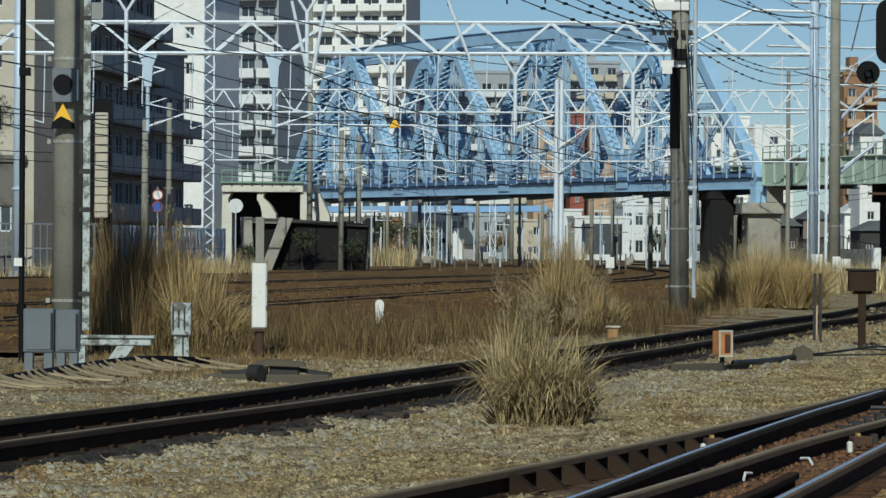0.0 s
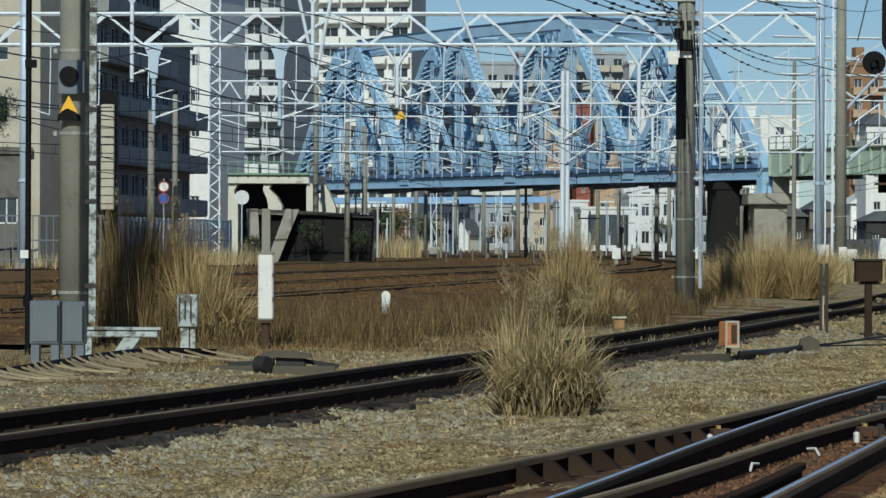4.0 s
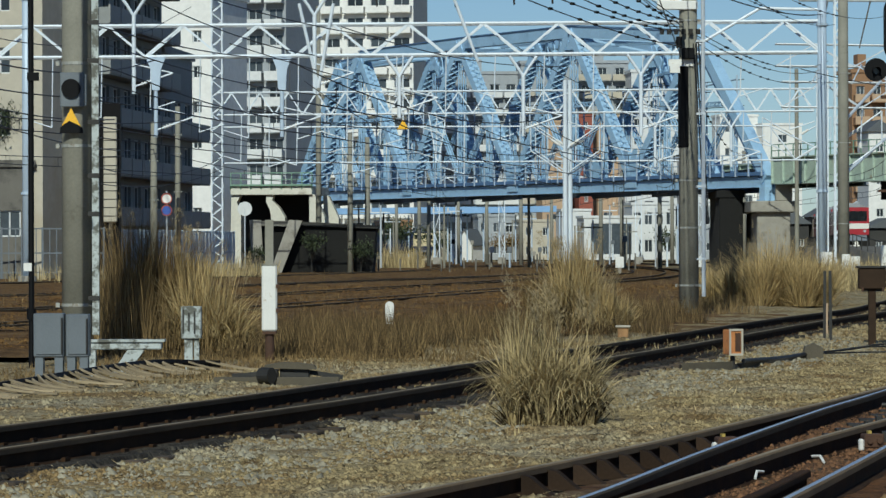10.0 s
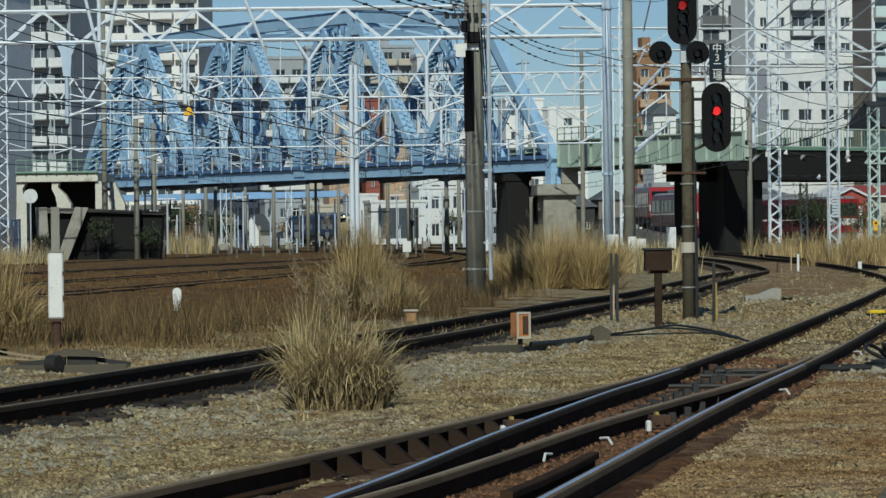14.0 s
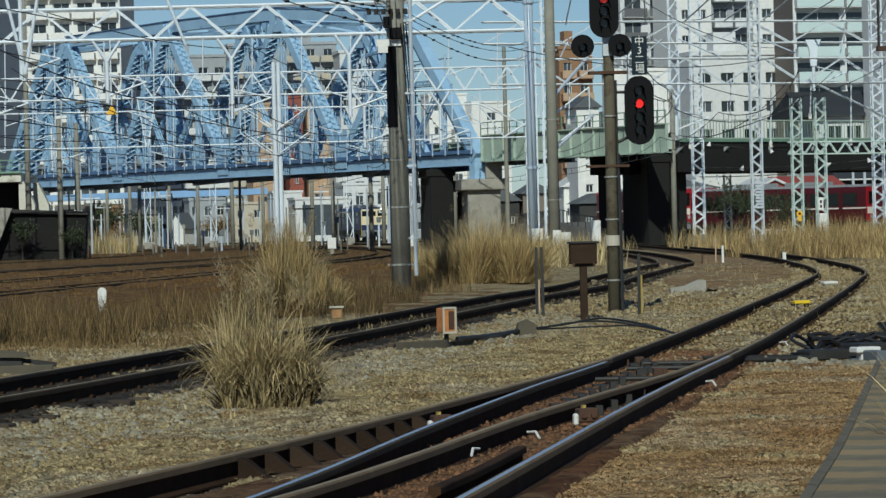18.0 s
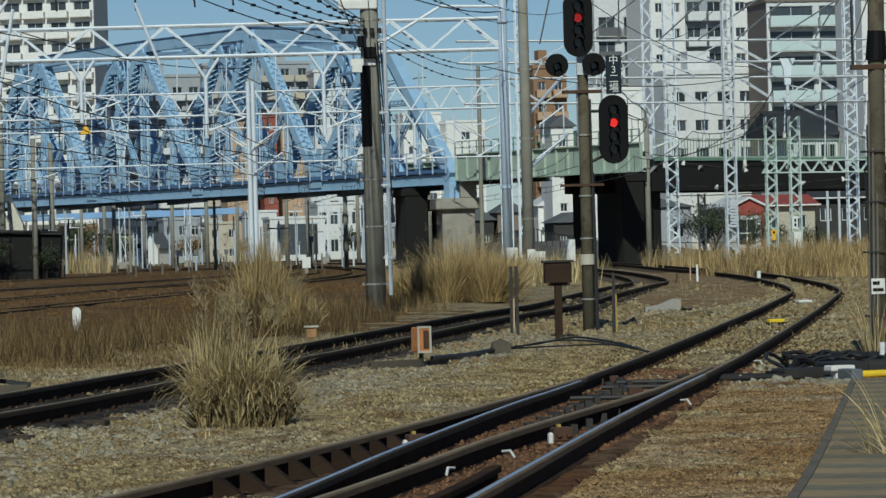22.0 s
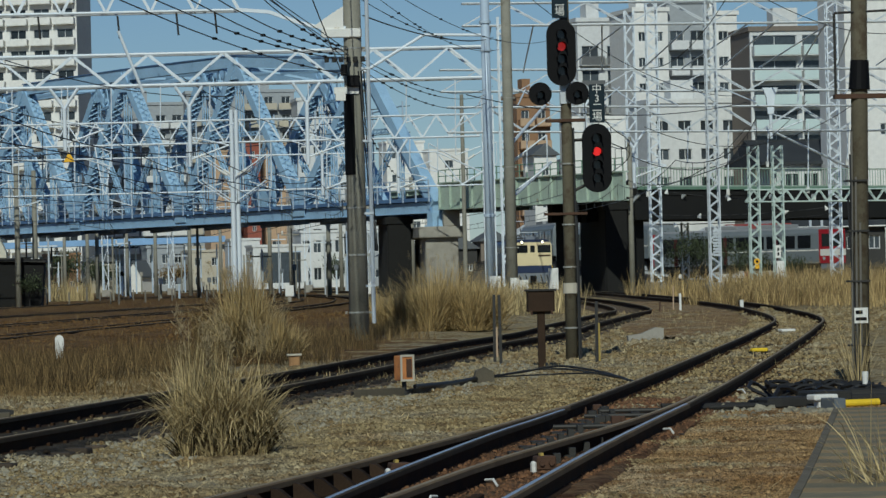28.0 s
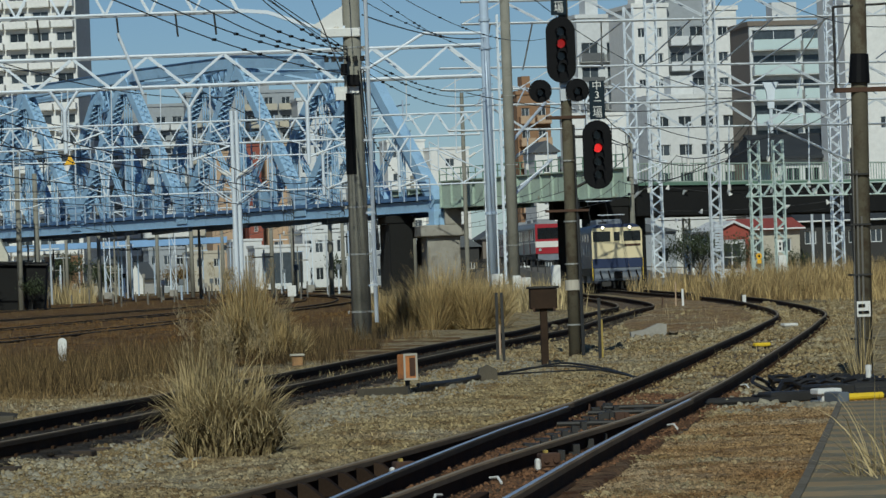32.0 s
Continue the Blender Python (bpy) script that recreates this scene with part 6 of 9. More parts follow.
    part("post", Shape().box(-0.09, -0.05, -0.1, 0.01, 0.05, 0.36).box(0.03, -0.04, -0.1, 0.09, 0.04, 0.36), M_PEEL, t)
    t = thing("white_post", (-2.42, 51.4, 0), "white steel post with a dark foot and grey top", "post")
    part("sleeve", Shape().box(-0.10, -0.1, 0.38, 0.10, 0.1, 1.25, 0.02), M_WHITE, t)
    part("foot", Shape().rod((0, 0, -0.1), (0, 0, 0.38), 0.06, n=12).box(-0.09, -0.09, 0.34, 0.09, 0.09, 0.378), M_RUST, t, "rusty dark foot")
    part("top", Shape().box(-0.055, -0.055, 1.25, 0.055, 0.055, 1.85).box(-0.1, -0.1, 1.25, 0.1, 0.1, 1.27), M_CONC_POLE, t, "grey concrete top")
    part("clips", Shape().box(0.09, -0.11, 0.62, 0.13, 0.0, 0.68).box(0.09, -0.11, 0.95, 0.13, 0.0, 1.0), M_RUST, t)
    t = thing("switch_stand", (-1.98, 42.4, 0), "dark iron lever stand beside the track", "lever stand")
    part("base", Shape().box(-0.62, -0.2, -0.05, 0.75, -0.06, 0.07, 0.012).box(-0.5, 0.1, -0.05, 0.62, 0.24, 0.06, 0.012), M_TIMBER, t, "two dark timber bearers")
    part("weight", Shape().rod((-0.1, -0.22, 0.09), (0.02, -0.3, 0.09), 0.088, n=16).box(-0.03, -0.2, 0.02, 0.08, 0.1, 0.15, 0.01), M_DARKSTEEL, t, "round dark iron weight")
    part("frame", Shape().box(0.1, -0.14, 0.06, 0.42, 0.14, 0.19, 0.012), M_DARKSTEEL, t, "dark iron frame")
    part("lever", Shape().bar((-0.42, -0.1, 0.08), (-0.05, -0.15, 0.11), 0.05), M_DARKSTEEL, t)
    part("pull_rod", Shape().bar((0.4, 0, 0.12), (0.78, 0.05, 0.06), 0.05), M_DARKSTEEL, t)
    part("cover", Shape().prism([(-0.08, 0.17), (0.5, 0.15), (0.47, 0.2), (0.3, 0.225), (0.1, 0.23), (-0.06, 0.2)], -0.2, 0.02), M_TIMBER, t, "worn dark cover plate")
    t = thing("white_marker", (-1.07, 66.0, 0), "small white rounded marker in dry reeds", "marker post")
    part("plate", Shape().prism(arc(0, 0.5, 0.075, 0, 180, 8) + [(-0.06, 0.18), (0.06, 0.18)], -0.03, 0.03), M_WHITE, t)
    part("stake", Shape().box(-0.03, -0.03, -0.1, 0.03, 0.03, 0.18), M_RUST, t)


left_group()


M_CANE = material("dry_cane", (0.34, 0.27, 0.17), 0.9, scale=4, bump=0, randoms=0.3)


def rail_ribs():
    """The row of small bars below the cable run at the left."""
    t = thing("cable_run", (0, 0, 0), "low black cable run with pale ties", "cable run")
    line = spline([(-5.0, 37.5, 0.05), (-4.45, 40.2, 0.09), (-3.6, 45.3, 0.13), (-2.8, 46.6, 0.09)], 0.25)
    part("tube", Shape().sweep([(0.035 * math.cos(a), 0.045 * math.sin(a)) for a in (0, 1.05, 2.1, 3.14, 4.2, 5.25)], line), M_BLACK, t)
    rnd = random.Random(3)
    for p in line:
        for _ in range(2 if rnd.random() < 0.4 else 1):
            reach, deep, lift = rnd.uniform(0.3, 0.75), rnd.uniform(0.3, 1.5), p.z + rnd.uniform(-0.01, 0.05)
            pts = [Vector((p.x + reach * u, p.y - deep * u * (1 - 0.4 * u), 0.035 + (lift - 0.035) * (1 - u) ** 1.8)) for u in (0, 0.2, 0.4, 0.6, 0.8, 1)]
            part("tie", Shape().sweep([(0.010, -0.010), (0.010, 0.010), (-0.010, 0.010), (-0.010, -0.010)], pts), M_CANE, t, "pale dry cane")


rail_ribs()


def rail_leads():
    for x, y, a in ((1.84, 26.5, 10), (2.88, 26.9, 10)):
        t = thing("rail_clamp", pose(x, y, 0.1, 0, 0, a), "rusty rail clamp with a white end", "rail clamp", "rail clamps")
        part("white_cap", Shape().box(-0.085, -0.06, -0.05, -0.05, 0.0, 0.035, 0.012), M_WHITE, t)
        part("block", Shape().box(-0.05, -0.07, -0.03, 0.09, 0.06, 0.07, 0.01), M_RUST, t)
        part("bolt", Shape().rod((-0.02, -0.09, 0.02), (-0.02, -0.05, 0.02), 0.02, n=8).rod((0.05, -0.09, 0.02), (0.05, -0.05, 0.02), 0.02, n=8), M_RUST, t)
        part("clip", Shape().box(-0.012, -0.02, 0.05, 0.012, 0.03, 0.09), M_OCHRE, t, "ochre clip")
    for x, y, s in ((4.45, 32.0, 1), (2.3, 24.9, 1), (1.85, 23.2, -1), (2.6, 29.4, -1), (6.6, 41.6, 1)):
        pts = [(x, y, 0.12), (x + 0.02 * s, y - 0.03, 0.135), (x + 0.045 * s, y - 0.08, 0.125), (x + 0.06 * s, y - 0.16, 0.09)]
        cable(pts, 0.009, "thin white bonding lead on the rail", M_WHITE, "rail leads")


rail_leads()

# ---- plants and stones ----


def blades(base, heading, length, tilt, curl, width, mat, name="blades", seg=5):
    """Curved tapering blades, as one mesh: each leaves the ground at a tilt and bends over."""
    n = len(base)
    p = np.array(base, dtype=float)
    dirs = np.stack([np.cos(heading), np.sin(heading)], -1)
    spin = RNG.uniform(0, 2 * np.pi, n)
    side = np.stack([np.cos(spin), np.sin(spin), np.zeros(n)], -1)
    rows, ang = [], np.array(tilt, dtype=float)
    for k in range(seg + 1):
        w = width * (1 - (k / seg) ** 1.5 * 0.92)
        rows.append(np.stack([p - side * w[:, None] / 2, p + side * w[:, None] / 2], 1))
        step = length / seg
        p = p + np.concatenate([dirs * (np.sin(ang) * step)[:, None], (np.cos(ang) * step)[:, None]], -1)
        ang = ang + curl / seg * (0.4 + 1.2 * k / seg)
    v = np.stack(rows, 1).reshape(-1, 3)
    b = np.arange(n)[:, None] * (2 * (seg + 1)) + np.arange(seg)[None] * 2
    f = np.stack([b, b + 1, b + 3, b + 2], -1).reshape(-1, 4)
    return arrays(name, v, f, mat)


def clump(x, y, r, h, n, label, mat=None, width=0.011, spread=0.75, plume=0, z=0.0, droop=1.1, squash=1.0):
    """A fountain of dry grass: many blades, thin stems, a few plumes."""
    t = thing("grass_clump", (x, y, z), label, "dry grass", "grass clumps")
    mat = mat or M_GRASS

    def roots(k, rad):
        a, q = RNG.uniform(0, 2 * np.pi, k), np.sqrt(RNG.uniform(0, 1, k)) * rad
        return np.stack([q * np.cos(a), q * np.sin(a) * squash, np.zeros(k)], -1), a

    b, a = roots(n, r * 0.5)
    inner = RNG.uniform(0, 1, n)
    me = blades(b, a + RNG.normal(0, 0.5, n), h * RNG.uniform(0.55, 1.12, n), spread * inner * RNG.uniform(0.4, 1.0, n), droop * inner * RNG.uniform(0.3, 1.6, n), width * RNG.uniform(0.6, 1.4, n), mat)
    part("foliage", me, None, t)
    k = n // 4
    b, a = roots(k, r * 0.75)
    me = blades(b, a + RNG.normal(0, 0.4, k), h * RNG.uniform(0.35, 0.75, k), RNG.uniform(0.6, 1.2, k), RNG.uniform(1.0, 2.6, k), width * RNG.uniform(0.6, 1.3, k), mat, "drooping_skirt")
    part("drooping_skirt", me, None, t)
    if plume:
        b, a = roots(plume, r * 0.4)
        me = blades(b, a, h * RNG.uniform(0.95, 1.25, plume), RNG.uniform(0, 0.25, plume), RNG.uniform(0, 0.35, plume), np.full(plume, 0.008), M_STRAW, "stems")
        tagged(part("flower_stem", me, None, t, "thin pale stems"), kind="stuff")
        tips = me.vertices
        co = np.empty(len(tips) * 3, dtype=np.float32)
        tips.foreach_get("co", co)
        co = co.reshape(plume, 12, 3)[:, 10]
        m = 40
        pos = np.repeat(co, m, 0) + np.concatenate([RNG.normal(0, 0.025, (plume * m, 2)), RNG.uniform(-0.16, 0.06, (plume * m, 1))], -1)
        me = blades(pos, RNG.uniform(0, 6.28, plume * m), RNG.uniform(0.03, 0.07, plume * m), RNG.uniform(0.2, 1.2, plume * m), RNG.uniform(0.2, 1.0, plume * m), np.full(plume * m, 0.007), M_PLUME, "plumes", 2)
        tagged(part("plume_head", me, None, t, "feathery seed heads"), kind="stuff")
    return t



def tussock(x, y, crowns, label, thick=1.0, mat=None, heads=10):
    """Dry pampas: crowns (dx, dy, radius, height, blades, droop) of upright and arching blades over a core of dark
    blades.
    """
    t = thing("grass_clump", (x, y, -0.07), label, "dry grass", "grass clumps")
    mat = mat or M_GRASS
    tips = []
    for dx, dy, r, h, n, droop in crowns:

        def ring(k, rad):
            a, q = RNG.uniform(0, 2 * np.pi, k), np.sqrt(RNG.uniform(0, 1, k)) * rad
            return np.stack([dx + q * np.cos(a), dy + q * np.sin(a), np.zeros(k)], -1), a + RNG.normal(0, 1.6, k)

        k = int(n * (1.15 - droop))
        b, a = ring(k, r)
        part("upright_blade_mass", blades(b, a, h * RNG.uniform(0.55, 1.1, k), np.abs(RNG.normal(0.03, 0.09, k)), RNG.uniform(0.0, 0.45, k), thick * RNG.uniform(0.008, 0.017, k), mat, seg=7), None, t)
        k = int(n * droop)
        b, a = ring(k, r * 1.15)
        part("arching_blade_mass", blades(b, a, h * RNG.uniform(0.5, 0.98, k), RNG.uniform(0.0, 0.36, k), RNG.uniform(0.8, 3.6, k), thick * RNG.uniform(0.008, 0.017, k), mat, seg=8), None, t)
        k = int(n * 0.5)
        b, a = ring(k, r * 1.2)
        part("bright_blade_mass", blades(b, a, h * RNG.uniform(0.4, 1.0, k), RNG.uniform(0.0, 0.4, k), RNG.uniform(0.2, 2.6, k), thick * RNG.uniform(0.008, 0.015, k), M_STRAW, seg=8), None, t, "pale bleached blades")
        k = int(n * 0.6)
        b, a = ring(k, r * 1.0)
        # Dark blades put the shade inside the crown into colour.
        part("dead_leaves", blades(b, a, h * RNG.uniform(0.25, 0.62, k), RNG.uniform(0.0, 0.8, k), RNG.uniform(0.3, 2.4, k), thick * RNG.uniform(0.010, 0.02, k), M_DARK_BLADE, seg=5), None, t, "dark blades for the shaded core")
        k = int(n * 0.22)
        b, a = ring(k, r * 1.5)
        part("drooping_skirt", blades(b, a, h * RNG.uniform(0.2, 0.4, k), RNG.uniform(0.6, 1.2, k), RNG.uniform(0.6, 1.6, k), thick * RNG.uniform(0.007, 0.013, k), mat, seg=6), None, t, "low drooping blades")
        k = max(2, int(heads * (1.2 - droop) / len(crowns)))
        b, a = ring(k, r * 0.8)
        me = blades(b, a, h * RNG.uniform(1.0, 1.25, k), RNG.uniform(0, 0.22, k), RNG.uniform(0, 0.5, k), np.full(k, 0.007), mat, "stems", 5)
        tagged(part("flower_stem", me, None, t, "thin upright stems"), kind="stuff")
        co = np.empty(len(me.vertices) * 3, dtype=np.float32)
        me.vertices.foreach_get("co", co)
        tips.append(co.reshape(k, 12, 3)[:, 10])
    tips = np.concatenate(tips)
    k, m = len(tips), 110
    pos = np.repeat(tips, m, 0) + np.concatenate([RNG.normal(0, 0.022 * thick, (k * m, 2)), RNG.uniform(-0.2, 0.05, (k * m, 1))], -1)
    me = blades(pos, RNG.uniform(0, 6.28, k * m), RNG.uniform(0.03, 0.08, k * m), RNG.uniform(0.2, 1.2, k * m), RNG.uniform(0.2, 1.0, k * m), np.full(k * m, 0.005 * thick), M_PLUME, "plumes", 2)
    tagged(part("plume_head", me, None, t, "feathery seed heads"), kind="stuff")
    return t


tussock(0.74, 32.7, [(-0.2, 0.0, 0.10, 1.0, 150, 0.55), (-0.08, 0.08, 0.13, 1.1, 200, 0.75), (0.02, -0.06, 0.15, 0.95, 330, 1.0), (0.16, -0.02, 0.16, 1.0, 360, 1.08), (0.3, -0.06, 0.15, 0.88, 330, 1.1)], "large dry pampas clump drooping between the two tracks", 1.3, M_GRASS, 9)
# The darker reed brown on this clump stands in for the pole's shadow.
clump(-3.98, 54.6, 0.5, 1.7, 1100, "brown dry reeds beside the concrete pole", M_REED, spread=0.4, plume=20, width=0.012, droop=0.9)
tussock(-3.4, 54.0, [(-0.18, 0.1, 0.18, 1.5, 420, 0.55), (0.06, 0.0, 0.2, 1.4, 480, 0.8), (0.3, -0.1, 0.18, 1.1, 420, 1.0)], "golden dry pampas drooping beside the concrete pole", 1.5, M_GRASS_PALE, 10)
clump(-4.45, 54.4, 0.5, 1.85, 900, "tall dry reeds in the pole's shadow", M_REED, spread=0.25, plume=10, width=0.012, droop=0.5)
tussock(2.2, 69.5, [(-0.22, 0.1, 0.15, 1.6, 360, 0.3), (0.0, 0.0, 0.18, 1.75, 420, 0.4), (0.24, -0.1, 0.17, 1.45, 420, 0.75)], "tall dry pampas clump behind the far track", 1.6, M_GRASS_PALE, 14)
tussock(2.75, 67.9, [(-0.1, 0.0, 0.18, 0.95, 300, 0.5), (0.15, 0.0, 0.18, 0.8, 300, 0.9)], "dry pampas clump drooping by the sleepers", 1.5, M_GRASS_PALE, 4)
clump(1.55, 70.5, 0.4, 1.1, 500, "dry brown grass clump by the siding", M_REED, spread=0.4, width=0.013)
for dx, dy, h in ((-0.95, 0.6, 1.25), (-0.3, 0.0, 1.6), (0.35, 0.4, 1.7), (0.95, -0.2, 1.45), (1.5, 0.5, 1.5), (0.2, 2.2, 1.75), (-1.5, 1.2, 1.1)):
    clump(8.0 + 0.85 * dx, 98.0 + dy, 0.6, h, 560, "golden dry pampas stand beside the track", M_GRASS_PALE, spread=0.85, plume=6, width=0.018, droop=2.0)


def stand(name, boxes, h, width, mat, label, lean=0.25, curl=0.5, seg=4):
    """Uncountable dry stalks over stretches (x0, x1, y0, y1, count)."""
    bs, hs = [], []
    for x0, x1, y0, y1, k, s in boxes:
        xs = RNG.uniform(x0, x1, k)
        ys = RNG.uniform(y0, y1, k)
        clumpy = 0.55 + 0.45 * np.sin(xs * 2.1 + ys * 0.7) * np.sin(ys * 0.45 + xs)
        keep = RNG.uniform(0, 1, k) < 0.35 + clumpy
        bs.append(np.stack([xs, ys, np.full(k, 0.0)], -1)[keep])
        hs.append((h * s * (0.45 + 0.55 * clumpy) * RNG.uniform(0.5, 1.1, k))[keep])
    b, hh = np.concatenate(bs), np.concatenate(hs)
    n = len(b)
    me = blades(b, RNG.uniform(0, 6.28, n), hh, np.abs(RNG.normal(0, lean, n)), RNG.uniform(0, curl, n), width * RNG.uniform(0.6, 1.4, n), mat, name, seg)
    return tagged(new(name, me), label, "dry grass", kind="stuff")


stand("dead_weeds", [(-3.4, -0.4, 52, 60, 3000, 0.85), (-2.6, 1.6, 58, 68, 2700, 1.0), (-0.5, 3.8, 64, 76, 1500, 0.8), (2.9, 5.0, 74, 90, 1500, 0.9), (5.4, 6.9, 84, 97, 900, 0.8), (-5.5, -2.6, 56, 64, 700, 0.6)], 0.68, 0.010, M_REED, "brown dead weeds beside the siding", 0.34, 1.1)
# Short dark blades darken the foot of the weeds.
stand("dead_leaf_litter", [(-3.6, -0.4, 51.5, 60, 2600, 1.0), (-2.6, 1.6, 57, 68, 2600, 1.0), (-0.5, 3.8, 63.5, 76, 1200, 1.0), (2.9, 5.0, 74, 90, 900, 1.0), (-5.0, -3.0, 50.5, 56, 900, 1.0)], 0.30, 0.012, M_DARK_BLADE, "dark blades at the foot of weeds", 0.7, 1.2, 3)
stand("dead_stalks", [(-3.6, -0.4, 51.8, 60, 1500, 1.0), (-2.6, 1.6, 57.5, 68, 1500, 1.05), (-0.5, 3.8, 63.5, 76, 700, 1.0), (2.9, 5.0, 74, 90, 500, 1.0)], 0.66, 0.009, M_DARK_BLADE, "dark dead stalks among the weeds", 0.3, 0.9, 4)
stand("tall_reeds", [(-4.9, -4.1, 53.0, 55.6, 1300, 1.0), (-4.2, -3.35, 53.0, 55.8, 900, 0.85), (-3.5, -2.9, 53.4, 55, 300, 0.5)], 1.85, 0.010, M_REED, "tall dry reeds behind the concrete pole", 0.12, 0.45, 5)
stand("field_grass", [(21.8, 26.0, 140, 150, 1300, 0.62), (25.0, 31.0, 144, 165, 2400, 0.85), (29.5, 40.0, 160, 190, 2800, 1.0), (26.5, 34.0, 190, 205, 1500, 0.95), (33.0, 52.0, 190, 225, 2200, 1.0), (23.6, 27.0, 122, 138, 700, 0.4)], 1.95, 0.03, M_GRASS_PALE, "field of tall golden dry grass", 0.3, 1.3)
stand("field_stalks", [(21.8, 26.0, 139, 152, 900, 0.6), (25.0, 31.0, 143, 168, 1500, 0.8), (29.5, 40.0, 160, 195, 1700, 0.9), (33.0, 52.0, 190, 228, 1400, 0.9)], 1.8, 0.03, M_REED, "brown dead stalks among the golden grass", 0.25, 0.9)
stand("far_grass", [(-15.5, -9.5, 196, 215, 900, 1.0), (-20.0, -12.0, 168, 190, 700, 0.8), (-5.6, -2.2, 292, 306, 1000, 1.5), (9.0, 13.5, 128, 150, 900, 0.7), (12.5, 15.8, 132, 165, 1300, 0.9), (15.2, 17.6, 150, 180, 900, 0.9), (17.5, 20.5, 190, 240, 900, 0.8), (22.8, 26.5, 215, 260, 900, 0.6)], 1.5, 0.035, M_GRASS, "patches of dry grass in the far yard", 0.22, 0.6)
stand("yard_weeds", [(-18.0, -4.0, 66, 120, 2200, 0.5), (-8.0, 9.0, 100, 175, 2200, 0.5), (-14.0, 12.0, 170, 260, 1200, 0.8)], 0.5, 0.018, M_REED, "thin brown weeds over the sidings", 0.3, 0.6)
stand("brown_turf", [(-4.6, -1.2, 46.5, 52, 2200, 1.0), (-3.6, 0.6, 50.0, 53.5, 1700, 1.3), (-2.4, 2.2, 55.0, 60.0, 1500, 1.3), (-5.4, -2.6, 42.0, 48.0, 1600, 0.8)], 0.17, 0.012, M_REED, "matted brown turf beyond the worn track", 0.9, 1.2, 3)
stand("short_grass", [(1.6, 4.2, 50, 62, 800, 1.0), (5.0, 9.6, 54, 74, 900, 0.8), (8.6, 12.5, 46, 66, 700, 1.0), (12.5, 17.5, 82, 125, 1200, 1.6), (0.0, 3.2, 30, 40, 300, 0.6)], 0.17, 0.010, M_GRASS, "short dry grass tufts in gravel", 0.8, 0.9, 3)


def stalks():
    t = thing("grass_clump", (4.8, 24.6, 0), "pale dry stalks arching over the trough", "dry grass", "grass clumps")
    n = 90
    b = np.stack([RNG.normal(0, 0.12, n), RNG.normal(0, 0.2, n), np.zeros(n)], -1)
    part("foliage", blades(b, RNG.uniform(1.6, 4.7, n), RNG.uniform(0.25, 0.8, n), RNG.uniform(0.2, 1.1, n), RNG.uniform(0.4, 2.4, n), RNG.uniform(0.006, 0.013, n), M_STRAW, seg=6), None, t)


stalks()
clump(7.95, 41.7, 0.2, 1.0, 70, "thin dry vines round the foot of the pole", M_GRASS, width=0.009, spread=0.5, droop=1.6)


def shrub(x, y, r, h, n, label, mat=None, z=0.0, leaf=0.14):
    """A bush or small tree: trunk, limbs, and many leaves with gaps."""
    t = thing("shrub", (x, y, z), label, "shrub", "shrubs and trees")
    limbs, tips = Shape(), []
    limbs.rod((0, 0, -0.2), (0, 0, h * 0.45), 0.05 * h / 2, 0.03 * h / 2, 8)
    for i in range(9):
        a, e = random.uniform(0, 6.28), random.uniform(0.4, 1.0)
        tip = (r * math.cos(a) * random.uniform(0.4, 0.9), r * math.sin(a) * random.uniform(0.4, 0.9), h * (0.4 + 0.5 * e))
        limbs.rod((0, 0, h * random.uniform(0.15, 0.45)), tip, 0.022 * h / 2, 0.008, 6)
        tips.append(tip)
    part("trunk", limbs, M_DARKSTEEL if mat is None else M_RUST, t, "bare brown limbs")
    c = np.array(tips)[RNG.integers(0, len(tips), n)] + RNG.normal(0, r * 0.27, (n, 3)) * (1, 1, 0.8)
    c[:, 2] = np.maximum(c[:, 2], 0.1)
    me = blades(c, RNG.uniform(0, 6.28, n), RNG.uniform(0.6, 1.4, n) * leaf, RNG.uniform(0, 2.6, n), RNG.uniform(0, 1, n), np.full(n, leaf * 0.55), mat or M_LEAF, "crown", 2)
    part("crown", me, None, t, "loose leafy crown")
    return t


shrub(34.6, 232.0, 1.8, 3.2, 1800, "dark evergreen shrub below the deck")
shrub(37.5, 238.0, 1.6, 2.8, 1500, "dark evergreen shrub below the deck")
shrub(38.3, 262.0, 1.7, 3.1, 3200, "dark evergreen shrub in the deck's shade")
shrub(46.6, 285.0, 1.3, 2.2, 1500, "dark evergreen shrub in the deck's shade")
shrub(50.2, 288.0, 1.2, 1.9, 1300, "dark evergreen shrub in the deck's shade")
shrub(-8.6, 237.6, 0.9, 2.5, 700, "dark creeper on the old abutment")
shrub(-5.6, 238.2, 0.9, 2.0, 700, "dark creeper on the old abutment")
shrub(-12.0, 237.4, 0.7, 1.6, 500, "dark weed shrub by the abutment")
shrub(-4.6, 440.0, 2.6, 4.4, 1500, "dark round tree by the houses", leaf=0.3)
shrub(-1.9, 530.0, 2.2, 4.0, 1300, "dark tree behind the sidings", leaf=0.3)
shrub(7.0, 526.0, 2.0, 3.0, 1000, "brown autumn shrub by the hut", M_REED, leaf=0.3)
shrub(26.5, 480.0, 2.0, 3.6, 1000, "dark green tree beside the shops", leaf=0.3)
shrub(-22.5, 193.6, 1.3, 2.9, 3200, "dark ivy on the roof of the low annexe", z=5.6)


